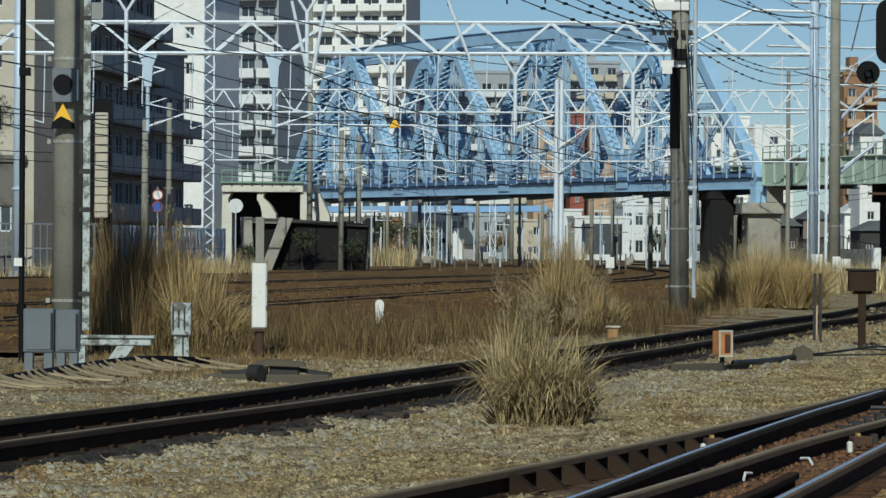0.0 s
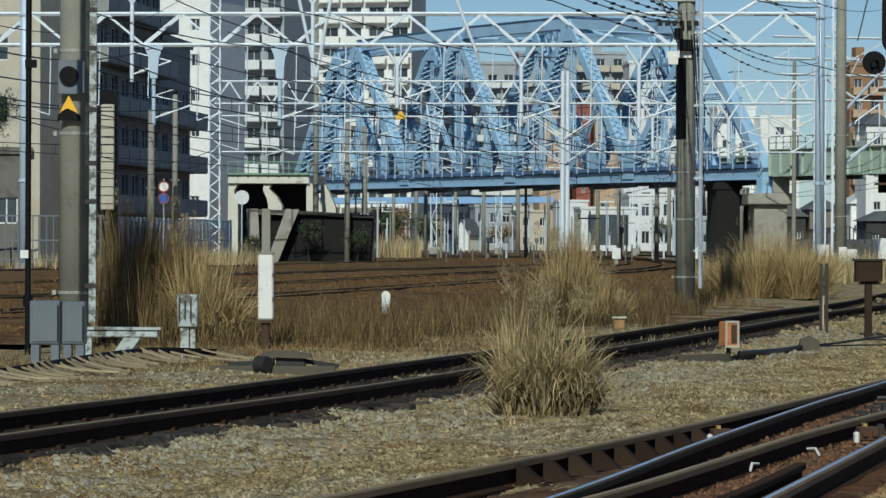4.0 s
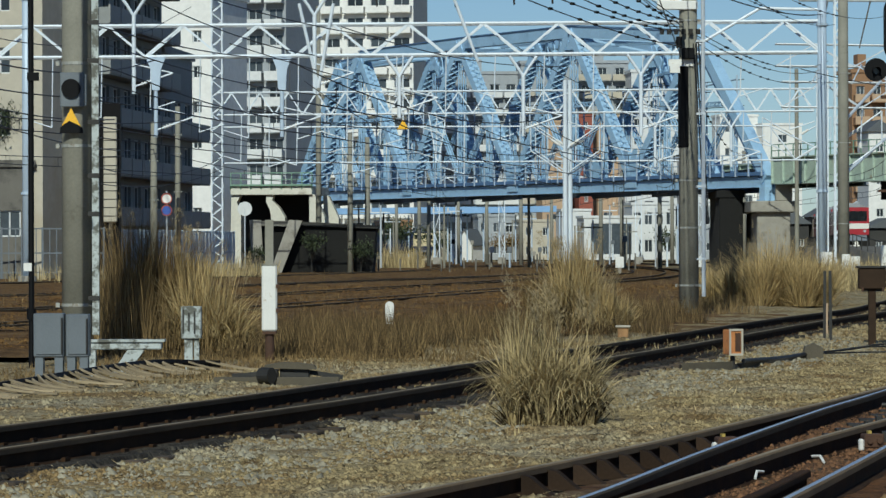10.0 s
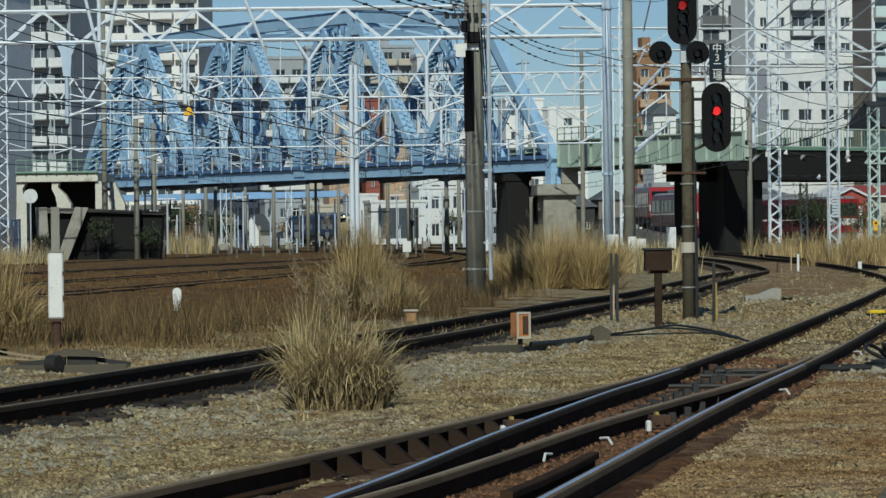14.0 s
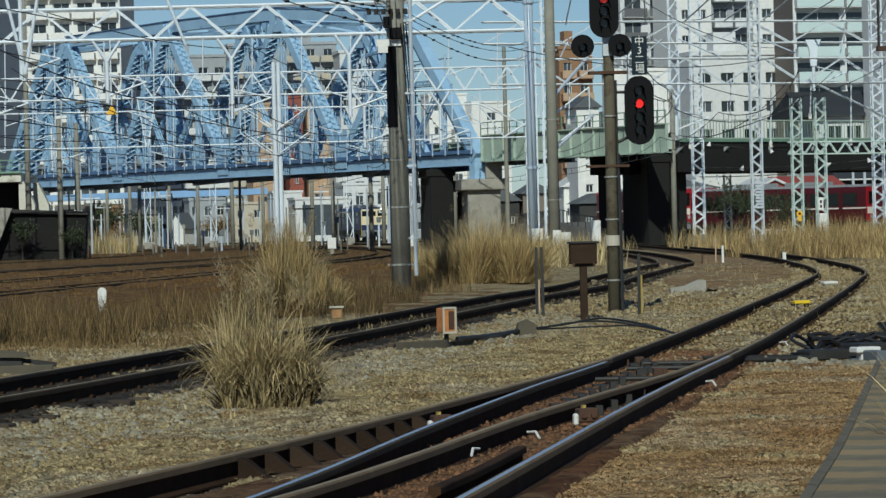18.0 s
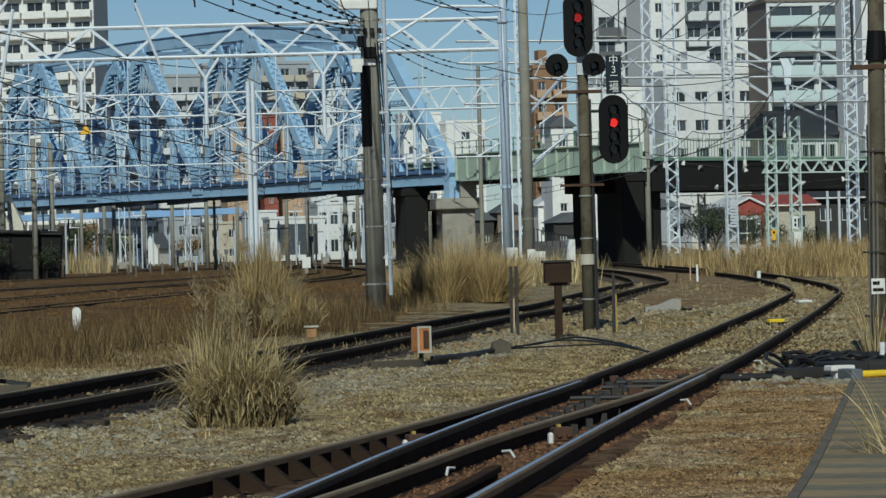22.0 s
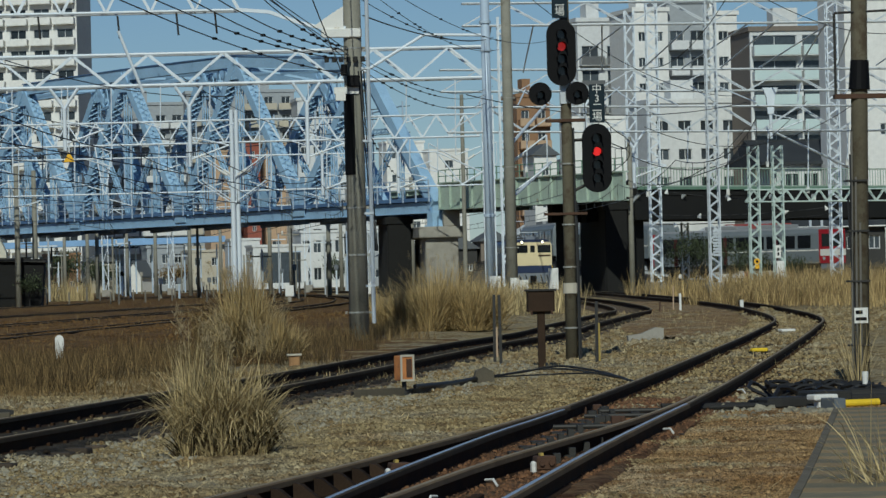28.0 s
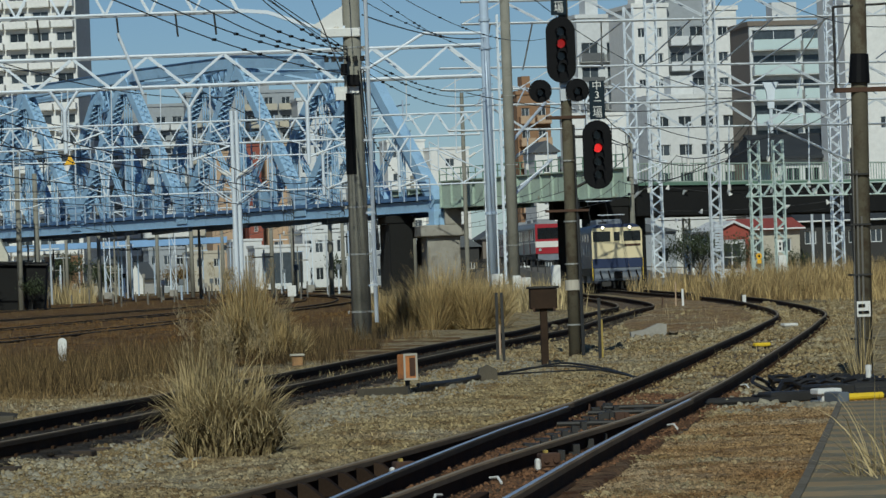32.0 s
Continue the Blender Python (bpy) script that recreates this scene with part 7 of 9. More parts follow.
def stones(name, n, region, size, mat, label, lift=0.0, mid=(0.3, 1.3, 3.2, 5.2), ys=(15, 30, 45, 60), flat=None):
    """Loose stones, each an uneven eight-faced lump."""
    x0, x1, y0, y1, p = region
    y = y0 + (y1 - y0) * RNG.uniform(0, 1, n) ** p
    xc = np.interp(y, ys, mid)
    x = xc + RNG.uniform(x0, x1, n) * (0.55 + y / 70)
    s = np.minimum(size * np.exp(RNG.normal(-0.3, 0.5, n)), size * 2.2) * (0.75 + y / 90)
    unit = np.array([(1, 0.2, -0.1), (0.1, 1, -0.1), (-1, 0, -0.1), (-0.2, -1, -0.1), (0.35, 0.1, 0.75), (-0.35, -0.1, 0.7)], dtype=float) * (1.25, 0.9, 1)
    v = unit[None] * s[:, None, None] * RNG.uniform(0.6, 1.4, (n, 6, 1))
    a = RNG.uniform(0, 6.28, n)
    c, d = np.cos(a)[:, None], np.sin(a)[:, None]
    vx, vy = v[..., 0] * c - v[..., 1] * d, v[..., 0] * d + v[..., 1] * c
    z = (height(x, y) if flat is None else flat) + lift - s * 0.02
    v = np.stack([vx + x[:, None], vy + y[:, None], v[..., 2] + z[:, None]], -1).reshape(-1, 3)
    tri = np.array([(0, 1, 4), (1, 5, 4), (1, 2, 5), (2, 3, 5), (3, 4, 5), (3, 0, 4)])
    f = (np.arange(n)[:, None, None] * 6 + tri[None]).reshape(-1, 3)
    return tagged(new(name, arrays(name, v, f, mat)), label, "gravel", kind="stuff")


stones("gravel", 220000, (-4.6, 4.6, 15.5, 62, 1.25), 0.0145, M_BALLAST, "tan and brown gravel between the tracks")
stones("gravel", 22000, (-1.5, 3.6, 26, 57, 1.0), 0.017, M_BALLAST, "tan gravel beyond the worn track", 0.0, (-8.5, -5.0, -1.6, 1.9))
stones("gravel", 24000, (-2.2, 2.2, 60, 128, 1.2), 0.026, M_BALLAST, "tan gravel inside the curve", 0.0, (8.2, 10.6, 14.6, 20.5), (60, 75, 95, 128))
stones("grey_gravel", 9000, (-0.8, 0.9, 22, 60, 1.1), 0.017, M_BALLAST_GREY, "grey gravel beside the worn track", 0.004, (-4.3, -0.7, 2.7, 5.9))
stones("earth_stones", 56000, (0.5, 2.05, 15.5, 46, 1.15), 0.0095, M_EARTH_STONE, "small stones in dry brown earth", 0.0, (0.5, 3.6, 6.8, 9.9), flat=0.016)
stones("grey_rubble", 2600, (-0.62, 0.62, 36.2, 41.5, 1.0), 0.03, M_BALLAST_GREY, "grey rubble round the point machine", 0.01, (6.2, 6.35, 6.9, 7.4), (36, 38, 40, 42))
stones("yard_stones", 26000, (-4.6, 4.2, 56, 150, 1.4), 0.015, M_YARD_STONE, "rust-brown stones in the sidings", 0.09, (-6.5, -7.0, -5.0, 0.0), (56, 75, 110, 150))
stones("stained_gravel", 15000, (-0.75, 0.75, 15.5, 42, 1.3), 0.013, M_BALLAST_RUST, "rust-stained gravel under the turnout", 0.0, (-0.25, 3.3, 6.55, 9.2), flat=0.035)


def ballast_along(points, n, reach, size, mat, label, y1):
    """Ballast heaped between and beside the rails of a track."""
    line = [p for p in spline(points, 0.25) if p.y < y1]
    idx = (RNG.uniform(0, 1, n) ** 1.5 * (len(line) - 2)).astype(int)
    c = np.array([line[i][:2] for i in idx])
    d = np.array([(line[i + 1] - line[i])[:2] for i in idx])
    d /= np.linalg.norm(d, axis=1)[:, None]
    off = RNG.uniform(-reach, reach, n)
    x = c[:, 0] + d[:, 1] * off
    y = c[:, 1] - d[:, 0] * off
    s = size * RNG.uniform(0.5, 1.4, n) * (0.8 + y / 90)
    unit = np.array([(1, 0, 0), (0, 1, 0), (-1, 0, 0), (0, -1, 0), (0, 0, 0.75), (0, 0, -0.6)], dtype=float)
    v = unit[None] * s[:, None, None] * RNG.uniform(0.6, 1.35, (n, 6, 1))
    z = np.where(np.abs(off) < 1.05, 0.02, 0.0)
    v = np.stack([v[..., 0] + x[:, None], v[..., 1] + y[:, None], v[..., 2] + z[:, None]], -1).reshape(-1, 3)
    tri = np.array([(0, 1, 4), (1, 2, 4), (2, 3, 4), (3, 0, 4), (1, 0, 5), (2, 1, 5), (3, 2, 5), (0, 3, 5)])
    f = (np.arange(n)[:, None, None] * 6 + tri[None]).reshape(-1, 3)
    return tagged(new("ballast", arrays("ballast", v, f, mat)), label, "ballast", kind="stuff")


ballast_along(TRACK_A, 10000, 0.85, 0.024, M_OILY_STONE, "blackened ballast along the worn track", 110)
ballast_along(TRACK_B, 9000, 1.5, 0.024, M_BALLAST, "tan ballast along the curving track", 110)


def litter(n, label):
    """Dead grass and straw lying on the gravel."""
    y = 16 + 58 * RNG.uniform(0, 1, n) ** 1.5
    x = np.interp(y, [15, 30, 45, 75], [0.3, 1.3, 3.2, 6.5]) + RNG.uniform(-5.2, 5.2, n) * (0.5 + y / 70)
    near = np.sin(x * 1.3 + y * 0.31) * np.sin(y * 0.7 - x * 0.5) > RNG.uniform(-0.9, 0.5, n)
    x, y = x[near], y[near]
    k = len(x)
    b = np.stack([x, y, height(x, y) + 0.015], -1)
    me = blades(b, RNG.uniform(0, 6.28, k), RNG.uniform(0.04, 0.16, k), RNG.uniform(1.1, 1.7, k), RNG.uniform(-0.4, 0.4, k), RNG.uniform(0.004, 0.010, k), M_STRAW, "straw_litter", 2)
    return tagged(new("straw_litter", me), label, "straw", kind="stuff")


litter(14000, "dead straw strewn over the gravel")

# ---- overhead line ----


def wire(p, q, sag, r=0.0, ext=0.12, label="black overhead wire crossing the yard"):
    p, q = Vector(p), Vector(q)
    r = r or (0.011 if p.y < 100 else 0.02)
    far_back = 0.5 if p.y < 100 else ext
    pts = []
    for i in range(-2, 19):
        u = i / 16
        if u < 0:
            u *= far_back * 8
        elif u > 1:
            u = 1 + (u - 1) * ext * 8
        pts.append(p.lerp(q, u) - Vector((0, 0, 4 * sag * u * (1 - u))))
    prof = [(r * math.cos(a), r * math.sin(a)) for a in (0, 1.57, 3.14, 4.71)]
    ob = solid("overhead_wire", Shape().sweep(prof, pts), M_WIRE, label, "overhead wire", "overhead wires")
    if p.y < 70 or (80 < p.y < 100 and q.y > 160):
        for k in range(3, 15, 2 if p.y < 70 else 1):
            if k < 9 or p.y < 70:
                c = pts[k + 1].lerp(pts[k + 2], random.uniform(0, 1))
                part("bead_insulator", Shape().rod(c - Vector((0.03, 0.03, 0)), c + Vector((0.03, 0.03, 0)), 0.025, n=8), M_BLACK, ob)
    return ob


M_PALE_GREEN = material("pale_green_paint", (0.52, 0.62, 0.58), 0.5, 0.1, scale=1, spread=0.1, bump=0.05)
M_BLUE_SIGN = material("blue_sign_face", (0.04, 0.10, 0.42), 0.5, bump=0)
wire((-7.75, 125.0, 9.54), (-3.19, 150.0, 9.71), 0.1)
wire((-3.19, 150.0, 9.71), (4.68, 185.0, 10.14), 0.3)
wire((4.03, 180.0, 10.16), (13.47, 235.0, 10.07), 0.6)
wire((-8.66, 120.0, 8.90), (-5.41, 140.0, 8.54), 0.15)
wire((-10.64, 115.0, 8.14), (-6.67, 150.0, 8.82), 0.2)
wire((-6.67, 150.0, 8.82), (5.45, 215.0, 8.98), 0.4)
wire((-9.70, 120.0, 7.49), (-5.25, 160.0, 7.81), 0.2)
wire((-5.25, 160.0, 7.81), (-0.80, 220.0, 7.36), 0.4)
wire((-10.63, 115.0, 6.48), (-6.88, 150.0, 6.75), 0.2)
wire((-6.88, 150.0, 6.75), (-2.48, 200.0, 7.68), 0.2)
wire((-11.25, 130.0, 5.50), (-5.39, 190.0, 6.44), 0.25)
wire((-15.19, 170.0, 5.01), (-13.22, 215.0, 6.31), 0.5)
wire((-14.69, 170.0, 4.28), (-13.21, 215.0, 5.74), 0.3)
wire((-10.42, 90.0, 6.36), (-10.01, 110.0, 7.30), 0.1, ext=1.5)
wire((-11.57, 100.0, 6.25), (-10.92, 120.0, 6.96), 0.1, ext=0.8)
wire((-12.72, 110.0, 6.01), (-11.06, 130.0, 6.58), 0.1)
wire((-12.72, 110.0, 5.45), (-11.63, 130.0, 5.82), 0.1)
wire((-12.71, 110.0, 4.97), (-15.2, 198.0, 6.6), 0.3)
wire((1.56, 62.0, 5.51), (5.14, 86.4, 6.28), 0.1)
wire((1.92, 62.0, 5.52), (5.14, 86.4, 6.38), 0.12)
wire((2.40, 64.0, 5.65), (5.14, 86.4, 6.48), 0.08)
wire((3.00, 66.0, 5.78), (5.14, 86.4, 6.55), 0.08)
wire((1.02, 62.0, 5.51), (5.15, 86.4, 5.94), 0.1)
wire((5.14, 86.4, 6.38), (16.11, 170.0, 9.26), 0.5)
wire((5.14, 86.4, 6.25), (16.11, 170.0, 8.91), 0.6)
wire((5.14, 86.4, 6.48), (16.11, 170.0, 9.50), 0.5)
wire((7.57, 110.0, 8.61), (16.14, 170.0, 11.68), 0.2)
wire((5.15, 86.4, 5.56), (19.07, 250.0, 8.18), 1.2)
wire((0.42, 200.0, 8.28), (9.99, 250.0, 8.12), 0.9)
wire((9.99, 250.0, 8.12), (14.35, 250.0, 8.00), 0.2)
wire((-0.16, 210.0, 7.25), (8.84, 270.0, 5.82), 0.6)
wire((5.71, 90.0, 7.85), (16.21, 170.0, 11.70), 0.4)
wire((5.97, 90.0, 7.98), (16.44, 170.0, 11.20), 0.4)
wire((6.86, 95.0, 8.33), (22.03, 190.0, 13.11), 0.8)
wire((15.88, 150.0, 12.22), (34.36, 215.0, 10.99), 1)
wire((23.85, 150.0, 12.08), (27.86, 200.0, 11.88), 0.6)
wire((26.86, 160.0, 12.64), (38.01, 190.0, 12.81), 0.4)
wire((26.07, 190.0, 6.63), (34.90, 200.0, 9.09), 1.2)
wire((26.94, 190.0, 8.00), (37.28, 200.0, 9.19), 1)
wire((16.64, 170.0, 8.96), (29.79, 190.0, 9.34), 0.5)
wire((26.82, 200.0, 5.89), (31.11, 195.0, 7.82), 0.8)


def catenary(points, y0, y1, z=5.15, span=45.0):
    """Contact wire, sagging messenger and droppers along a track."""
    line = [p for p in spline(points, 1.5) if y0 <= p.y <= y1]
    t = thing("catenary", (0, 0, 0), "catenary with messenger wire and droppers", "catenary", "catenaries")
    prof = [(0.018 * math.cos(a), 0.018 * math.sin(a)) for a in (0, 1.57, 3.14, 4.71)]
    low = [Vector((p.x, p.y, z)) for p in line]
    top = [Vector((p.x, p.y, z + 0.95 - 0.6 * (1 - (2 * ((i * 1.5 % span) / span) - 1) ** 2))) for i, p in enumerate(line)]
    part("contact_wire", Shape().sweep(prof, low), M_WIRE, t)
    part("messenger_wire", Shape().sweep(prof, top), M_WIRE, t)
    for a, b in list(zip(low, top))[::4]:
        part("dropper", Shape().bar(a, b, 0.02), M_WIRE, t)


for pts in YARD:
    catenary(pts, 95, 330)
catenary(TRACK_A, 100, 330)
catenary(TRACK_B, 120, 330)


def drop_post(x, y, z0, z1, fork, mat, label):
    """A post that hangs from a portal beam and carries an arm."""
    t = thing("drop_post", (x, y, 0), label, "drop post", "drop posts")
    part("stem", Shape().rod((0, 0, z0), (0, 0, z1 - (0.9 if fork else 0)), 0.09, n=10), mat, t)
    if fork:
        part("fork", Shape().rod((0, 0, z1 - 0.9), (-0.28, 0, z1 - 0.45), 0.07, n=8).rod((-0.28, 0, z1 - 0.45), (-0.6, 0, z1), 0.07, n=8).rod((0, 0, z1 - 0.9), (0.28, 0, z1 - 0.45), 0.07, n=8).rod((0.28, 0, z1 - 0.45), (0.6, 0, z1), 0.07, n=8), mat, t)
    else:
        part("collar", Shape().prism([(-0.42, z1), (0.42, z1), (0.22, z1 - 0.5), (0.16, z1 - 1.4), (-0.16, z1 - 1.4), (-0.22, z1 - 0.5)], -0.12, 0.12), mat, t)
    part("arm", Shape().rod((0, 0, z0 + 0.3), (1.7, 0, z0 + 0.9), 0.04, n=8).rod((0, 0, z0 + 1.3), (1.7, 0, z0 + 0.9), 0.03, n=8), M_WHITE_STEEL, t)
    for k in range(3):
        part("insulator", Shape().rod((0.35 + 0.12 * k, 0, z0 + 0.42 + 0.045 * k), (0.40 + 0.12 * k, 0, z0 + 0.44 + 0.045 * k), 0.09, n=10), M_WHITE, t)


drop_post(3.12, 169.92, 6.4, 9.9, True, M_WHITE_STEEL, "white forked drop post on the beam")
drop_post(8.26, 169.92, 6.4, 9.95, True, M_WHITE_STEEL, "white forked drop post on the beam")
drop_post(-12.94, 169.92, 6.4, 9.85, False, M_PALE_BLUE, "pale blue drop post on the beam")
drop_post(-7.43, 169.92, 6.4, 9.85, False, M_PALE_BLUE, "pale blue drop post on the beam")
drop_post(-13.9, 169.92, 8.3, 12.6, True, M_WHITE_STEEL, "white forked drop post above the beam")
drop_post(-6.0, 169.92, 8.3, 12.6, True, M_WHITE_STEEL, "white forked drop post above the beam")
drop_post(-2.3, 169.9, 7.2, 9.9, True, M_WHITE_STEEL, "white forked drop post with a warning sign")


def taper_hanger(x, y, z0, z1, w):
    """Two legs that meet below, with lacing between them."""
    t = thing("drop_post", (x, y, 0), "white V-shaped laced hanger below the beam", "drop post", "drop posts")
    for a in (-1, 1):
        part("leg", Shape().bar((a * w / 2, 0, z1), (a * 0.06, 0, z0), 0.07), M_WHITE_STEEL, t)
    for i in range(7):
        u, v = i / 7, (i + 1) / 7
        a = 1 if i % 2 else -1
        part("lacing_bar", Shape().bar((a * (w / 2 * (1 - u) + 0.06 * u), 0, z1 + (z0 - z1) * u), (-a * (w / 2 * (1 - v) + 0.06 * v), 0, z1 + (z0 - z1) * v), 0.045), M_WHITE_STEEL, t)


taper_hanger(-0.86, 229.9, 6.6, 9.5, 1.05)
drop_post(12.0, 229.94, 6.3, 9.5, True, M_WHITE_STEEL, "white forked drop post in the yard")
drop_post(16.5, 229.94, 6.3, 9.5, True, M_WHITE_STEEL, "white forked drop post in the yard")


def arm_mast(x, y, h, z, reach, label, mat=None, both=True):
    t = thing("catenary_mast", (x, y, 0), label, "catenary mast", "catenary masts")
    mat = mat or M_WHITE_STEEL
    part("tube", Shape().rod((0, 0, -0.3), (0, 0, h), 0.15, 0.12, 12), mat, t)
    for s in ((-1, 1) if both else (1,)):
        part("cantilever", Shape().rod((0, 0, z), (s * reach, 0, z + 1.3), 0.038, n=8).rod((0, 0, z - 1.4), (s * reach, 0, z - 0.1), 0.038, n=8).rod((s * reach, 0, z - 0.1), (s * reach, 0, z + 1.3), 0.03, n=8), M_WHITE_STEEL, t, "white V-shaped cantilever")
        part("insulator", Shape().rod((s * 0.3, 0, z + 0.2), (s * 0.75, 0, z + 0.5), 0.08, n=10), M_WHITE, t)
    return t


arm_mast(6.25, 215.0, 10.8, 7.0, 1.9, "white round mast with two V arms")
arm_mast(6.52, 215.3, 10.8, 7.0, 1.9, "white round mast with two V arms")
arm_mast(22.15, 250.0, 13.0, 8.6, 2.2, "grey concrete mast before the bridge pier", M_CONC_POLE)
arm_mast(17.15, 171.5, 9.0, 6.2, 1.8, "slim pale mast beside the portal", M_WHITE_STEEL, False)
for x, y, h in ((-8.25, 240.0, 16.5), (-6.25, 238.0, 8.6), (-5.3, 243.0, 8.5), (31.4, 238.0, 9.6), (-2.0, 330.0, 8.5), (-3.0, 352.0, 8.0), (3.2, 362.0, 8.0), (6.0, 340.0, 8.5), (9.5, 372.0, 8.0), (12.6, 330.0, 9.0), (15.5, 356.0, 8.5), (19.5, 345.0, 9.0), (24.0, 334.0, 9.0), (0.6, 384.0, 8.0), (-5.6, 390.0, 8.0), (26.8, 360.0, 9.0), (22.5, 300.0, 9.0), (16.0, 300.0, 9.0)):
    concrete_pole(x, y, h, 0.19, 0.14, (h * 0.6, h * 0.85), "slim grey concrete yard pole")
for x, y, h in ((-1.5, 372, 9.5), (4.8, 378, 9.5), (11.2, 384, 9.5), (17.8, 372, 9.5), (24.3, 380, 9.5)):
    lattice_mast(x, y, h, 0.55, "white lattice mast far up the yard", M_WHITE_STEEL, seg=1.4)
lattice_beam((-2.0, 372.0, 6.6), (25.0, 372.0, 6.7), 0.9, "white lattice beam far up the yard", M_WHITE_STEEL, 3.0, 0.05, 0.5)
lattice_beam((-8.0, 345.0, 6.9), (22.0, 345.0, 7.0), 0.9, "white lattice beam seen beneath the truss", M_WHITE_STEEL, 3.0, 0.05, 0.5)
lattice_mast(32.85, 200.0, 7.7, 0.5, "pale green lattice mast in dry grass", M_PALE_GREEN, seg=0.42)
lattice_mast(34.1, 200.0, 7.7, 0.5, "pale green lattice mast in dry grass", M_PALE_GREEN, seg=0.42)
lattice_beam((32.4, 199.8, 4.8), (41.0, 199.8, 4.7), 0.62, "pale green lattice beam over the grass", M_PALE_GREEN, 0.8, 0.04, 0.4)
lattice_beam((17.0, 200.0, 8.75), (41.5, 200.0, 8.35), 1.3, "grey portal beam over the right-hand lines", M_GALV, 4.0, 0.045, 0.6)
lattice_beam((17.0, 204.0, 11.05), (41.5, 204.0, 10.65), 1.15, "grey portal beam over the right-hand lines", M_GALV, 4.0, 0.045, 0.6)
lattice_beam((17.0, 190.0, 13.6), (41.5, 190.0, 13.4), 1.1, "grey portal beam over the right-hand lines", M_GALV, 4.0, 0.045, 0.6)
drop_post(26.6, 199.94, 5.9, 8.6, True, M_WHITE_STEEL, "white forked drop post over the curve")
drop_post(24.6, 203.94, 8.2, 11.0, True, M_WHITE_STEEL, "white forked drop post over the curve")
drop_post(34.5, 203.94, 8.2, 10.9, False, M_WHITE_STEEL, "white tapered drop post over the grass")
lattice_mast(18.95, 190.0, 14.0, 0.5, "white lattice mast behind the blue mast", M_WHITE_STEEL, seg=0.7)
lattice_mast(34.75, 262.0, 19.0, 0.6, "white lattice mast behind the elevated deck", M_WHITE_STEEL, seg=0.8)


def under_deck_fittings():
    """Small line gear on the masts before the deck."""
    runs = (((29.75, 4.45), (39.9, 4.7), 0.22, ((0.24, 20), (0.72, 70), (0.94, -25))), ((29.75, 5.85), (39.9, 5.3), 0.35, ((0.06, 15), (0.4, -20), (0.52, -15), (0.88, 25))), ((29.75, 3.9), (39.9, 4.3), 0.15, ((0.1, -25),)))
    for a, b, sag, cones in runs:

        def spot(u):
            return (a[0] + (b[0] - a[0]) * u, 214.7, a[1] + (b[1] - a[1]) * u - sag * 4 * u * (1 - u))

        cable([spot(u / 10) for u in range(11)], 0.03, "black feeder cable below the deck", M_CABLE, "feeder cables")
        for u, tip in cones:
            t = thing("insulator", pose(*spot(u), 0, tip, 0), "small white cone insulator on a wire", "insulator", "wire insulators")
            part("cone", Shape().rod((0, -0.1, -0.14), (0, -0.1, 0.12), 0.13, 0.03, 10), M_WHITE, t)
            part("pin", Shape().bar((0, -0.1, 0.08), (0, 0.03, 0.02), 0.04), M_DARKSTEEL, t)
    t = thing("slatted_cover", (29.26, 189.7, 2.0), "grey slatted cover on the lattice mast", "cover")
    for k in range(9):
        part("slat", Shape().box(-0.2, -0.06, 0.15 * k, 0.2, 0.0, 0.15 * k + 0.11), M_GALV, t)
    t = thing("round_sign", (32.87, 199.7, 1.62), "small yellow round sign on the green mast", "sign")
    part("disc", Shape().rod((0, -0.05, 0.08), (0, -0.02, 0.08), 0.16, n=18), M_DIAMOND, t)
    part("tab", Shape().box(-0.1, -0.045, -0.3, 0.12, -0.02, -0.1), M_DIAMOND, t)
    part("mark", Shape().rod((0, -0.06, 0.08), (0, -0.051, 0.08), 0.07, n=10), M_BLACK, t, "black mark")
    t = thing("mast_plate", (34.0, 199.7, 1.86), "white number plate on the green mast", "plate")
    part("plate", Shape().box(-0.13, -0.03, 0.0, 0.13, 0.0, 0.66), M_WHITE, t)
    part("mark", Shape().box(-0.05, -0.036, 0.12, 0.05, -0.03, 0.28), M_BLACK, t, "black bar")
    part("mark", Shape().box(-0.05, -0.036, 0.36, 0.05, -0.03, 0.52), M_BLACK, t, "black bar")
    for x in (53.3, 54.2, 54.95):
        t = thing("steel_post", (x, 298.0, 0), "pale steel post behind the grass", "post", "steel posts")
        part("shaft", Shape().box(-0.09, -0.09, -0.2, 0.09, 0.09, 5.2), M_GALV, t)
        part("head", Shape().box(-0.16, -0.13, 5.2, 0.16, 0.13, 5.3), M_GALV, t)


under_deck_fittings()
lattice_mast(37.2, 255.0, 4.45, 0.42, "short white lattice mast under the deck", M_WHITE_STEEL, seg=0.4)


def brace_arms():
    """The long sloping stays between mast and beam."""
    for p, q, lab in (((10.7, 170.0, 10.33), (13.46, 170.0, 11.96), "white sloping stay above the beam"), ((13.46, 170.0, 11.96), (16.2, 170.0, 11.9), "white level arm above the beam"), ((16.9, 168.0, 6.9), (19.4, 176.0, 9.0), "white sloping stay on the mast"), ((16.9, 168.0, 4.6), (19.6, 176.0, 6.4), "white sloping stay on the mast"), ((33.6, 200.0, 8.6), (38.6, 204.0, 6.6), "white sloping stay on the lattice mast")):
        solid("stay", Shape().rod(p, q, 0.07, n=8), M_WHITE_STEEL, lab, "stay", "stays")


brace_arms()


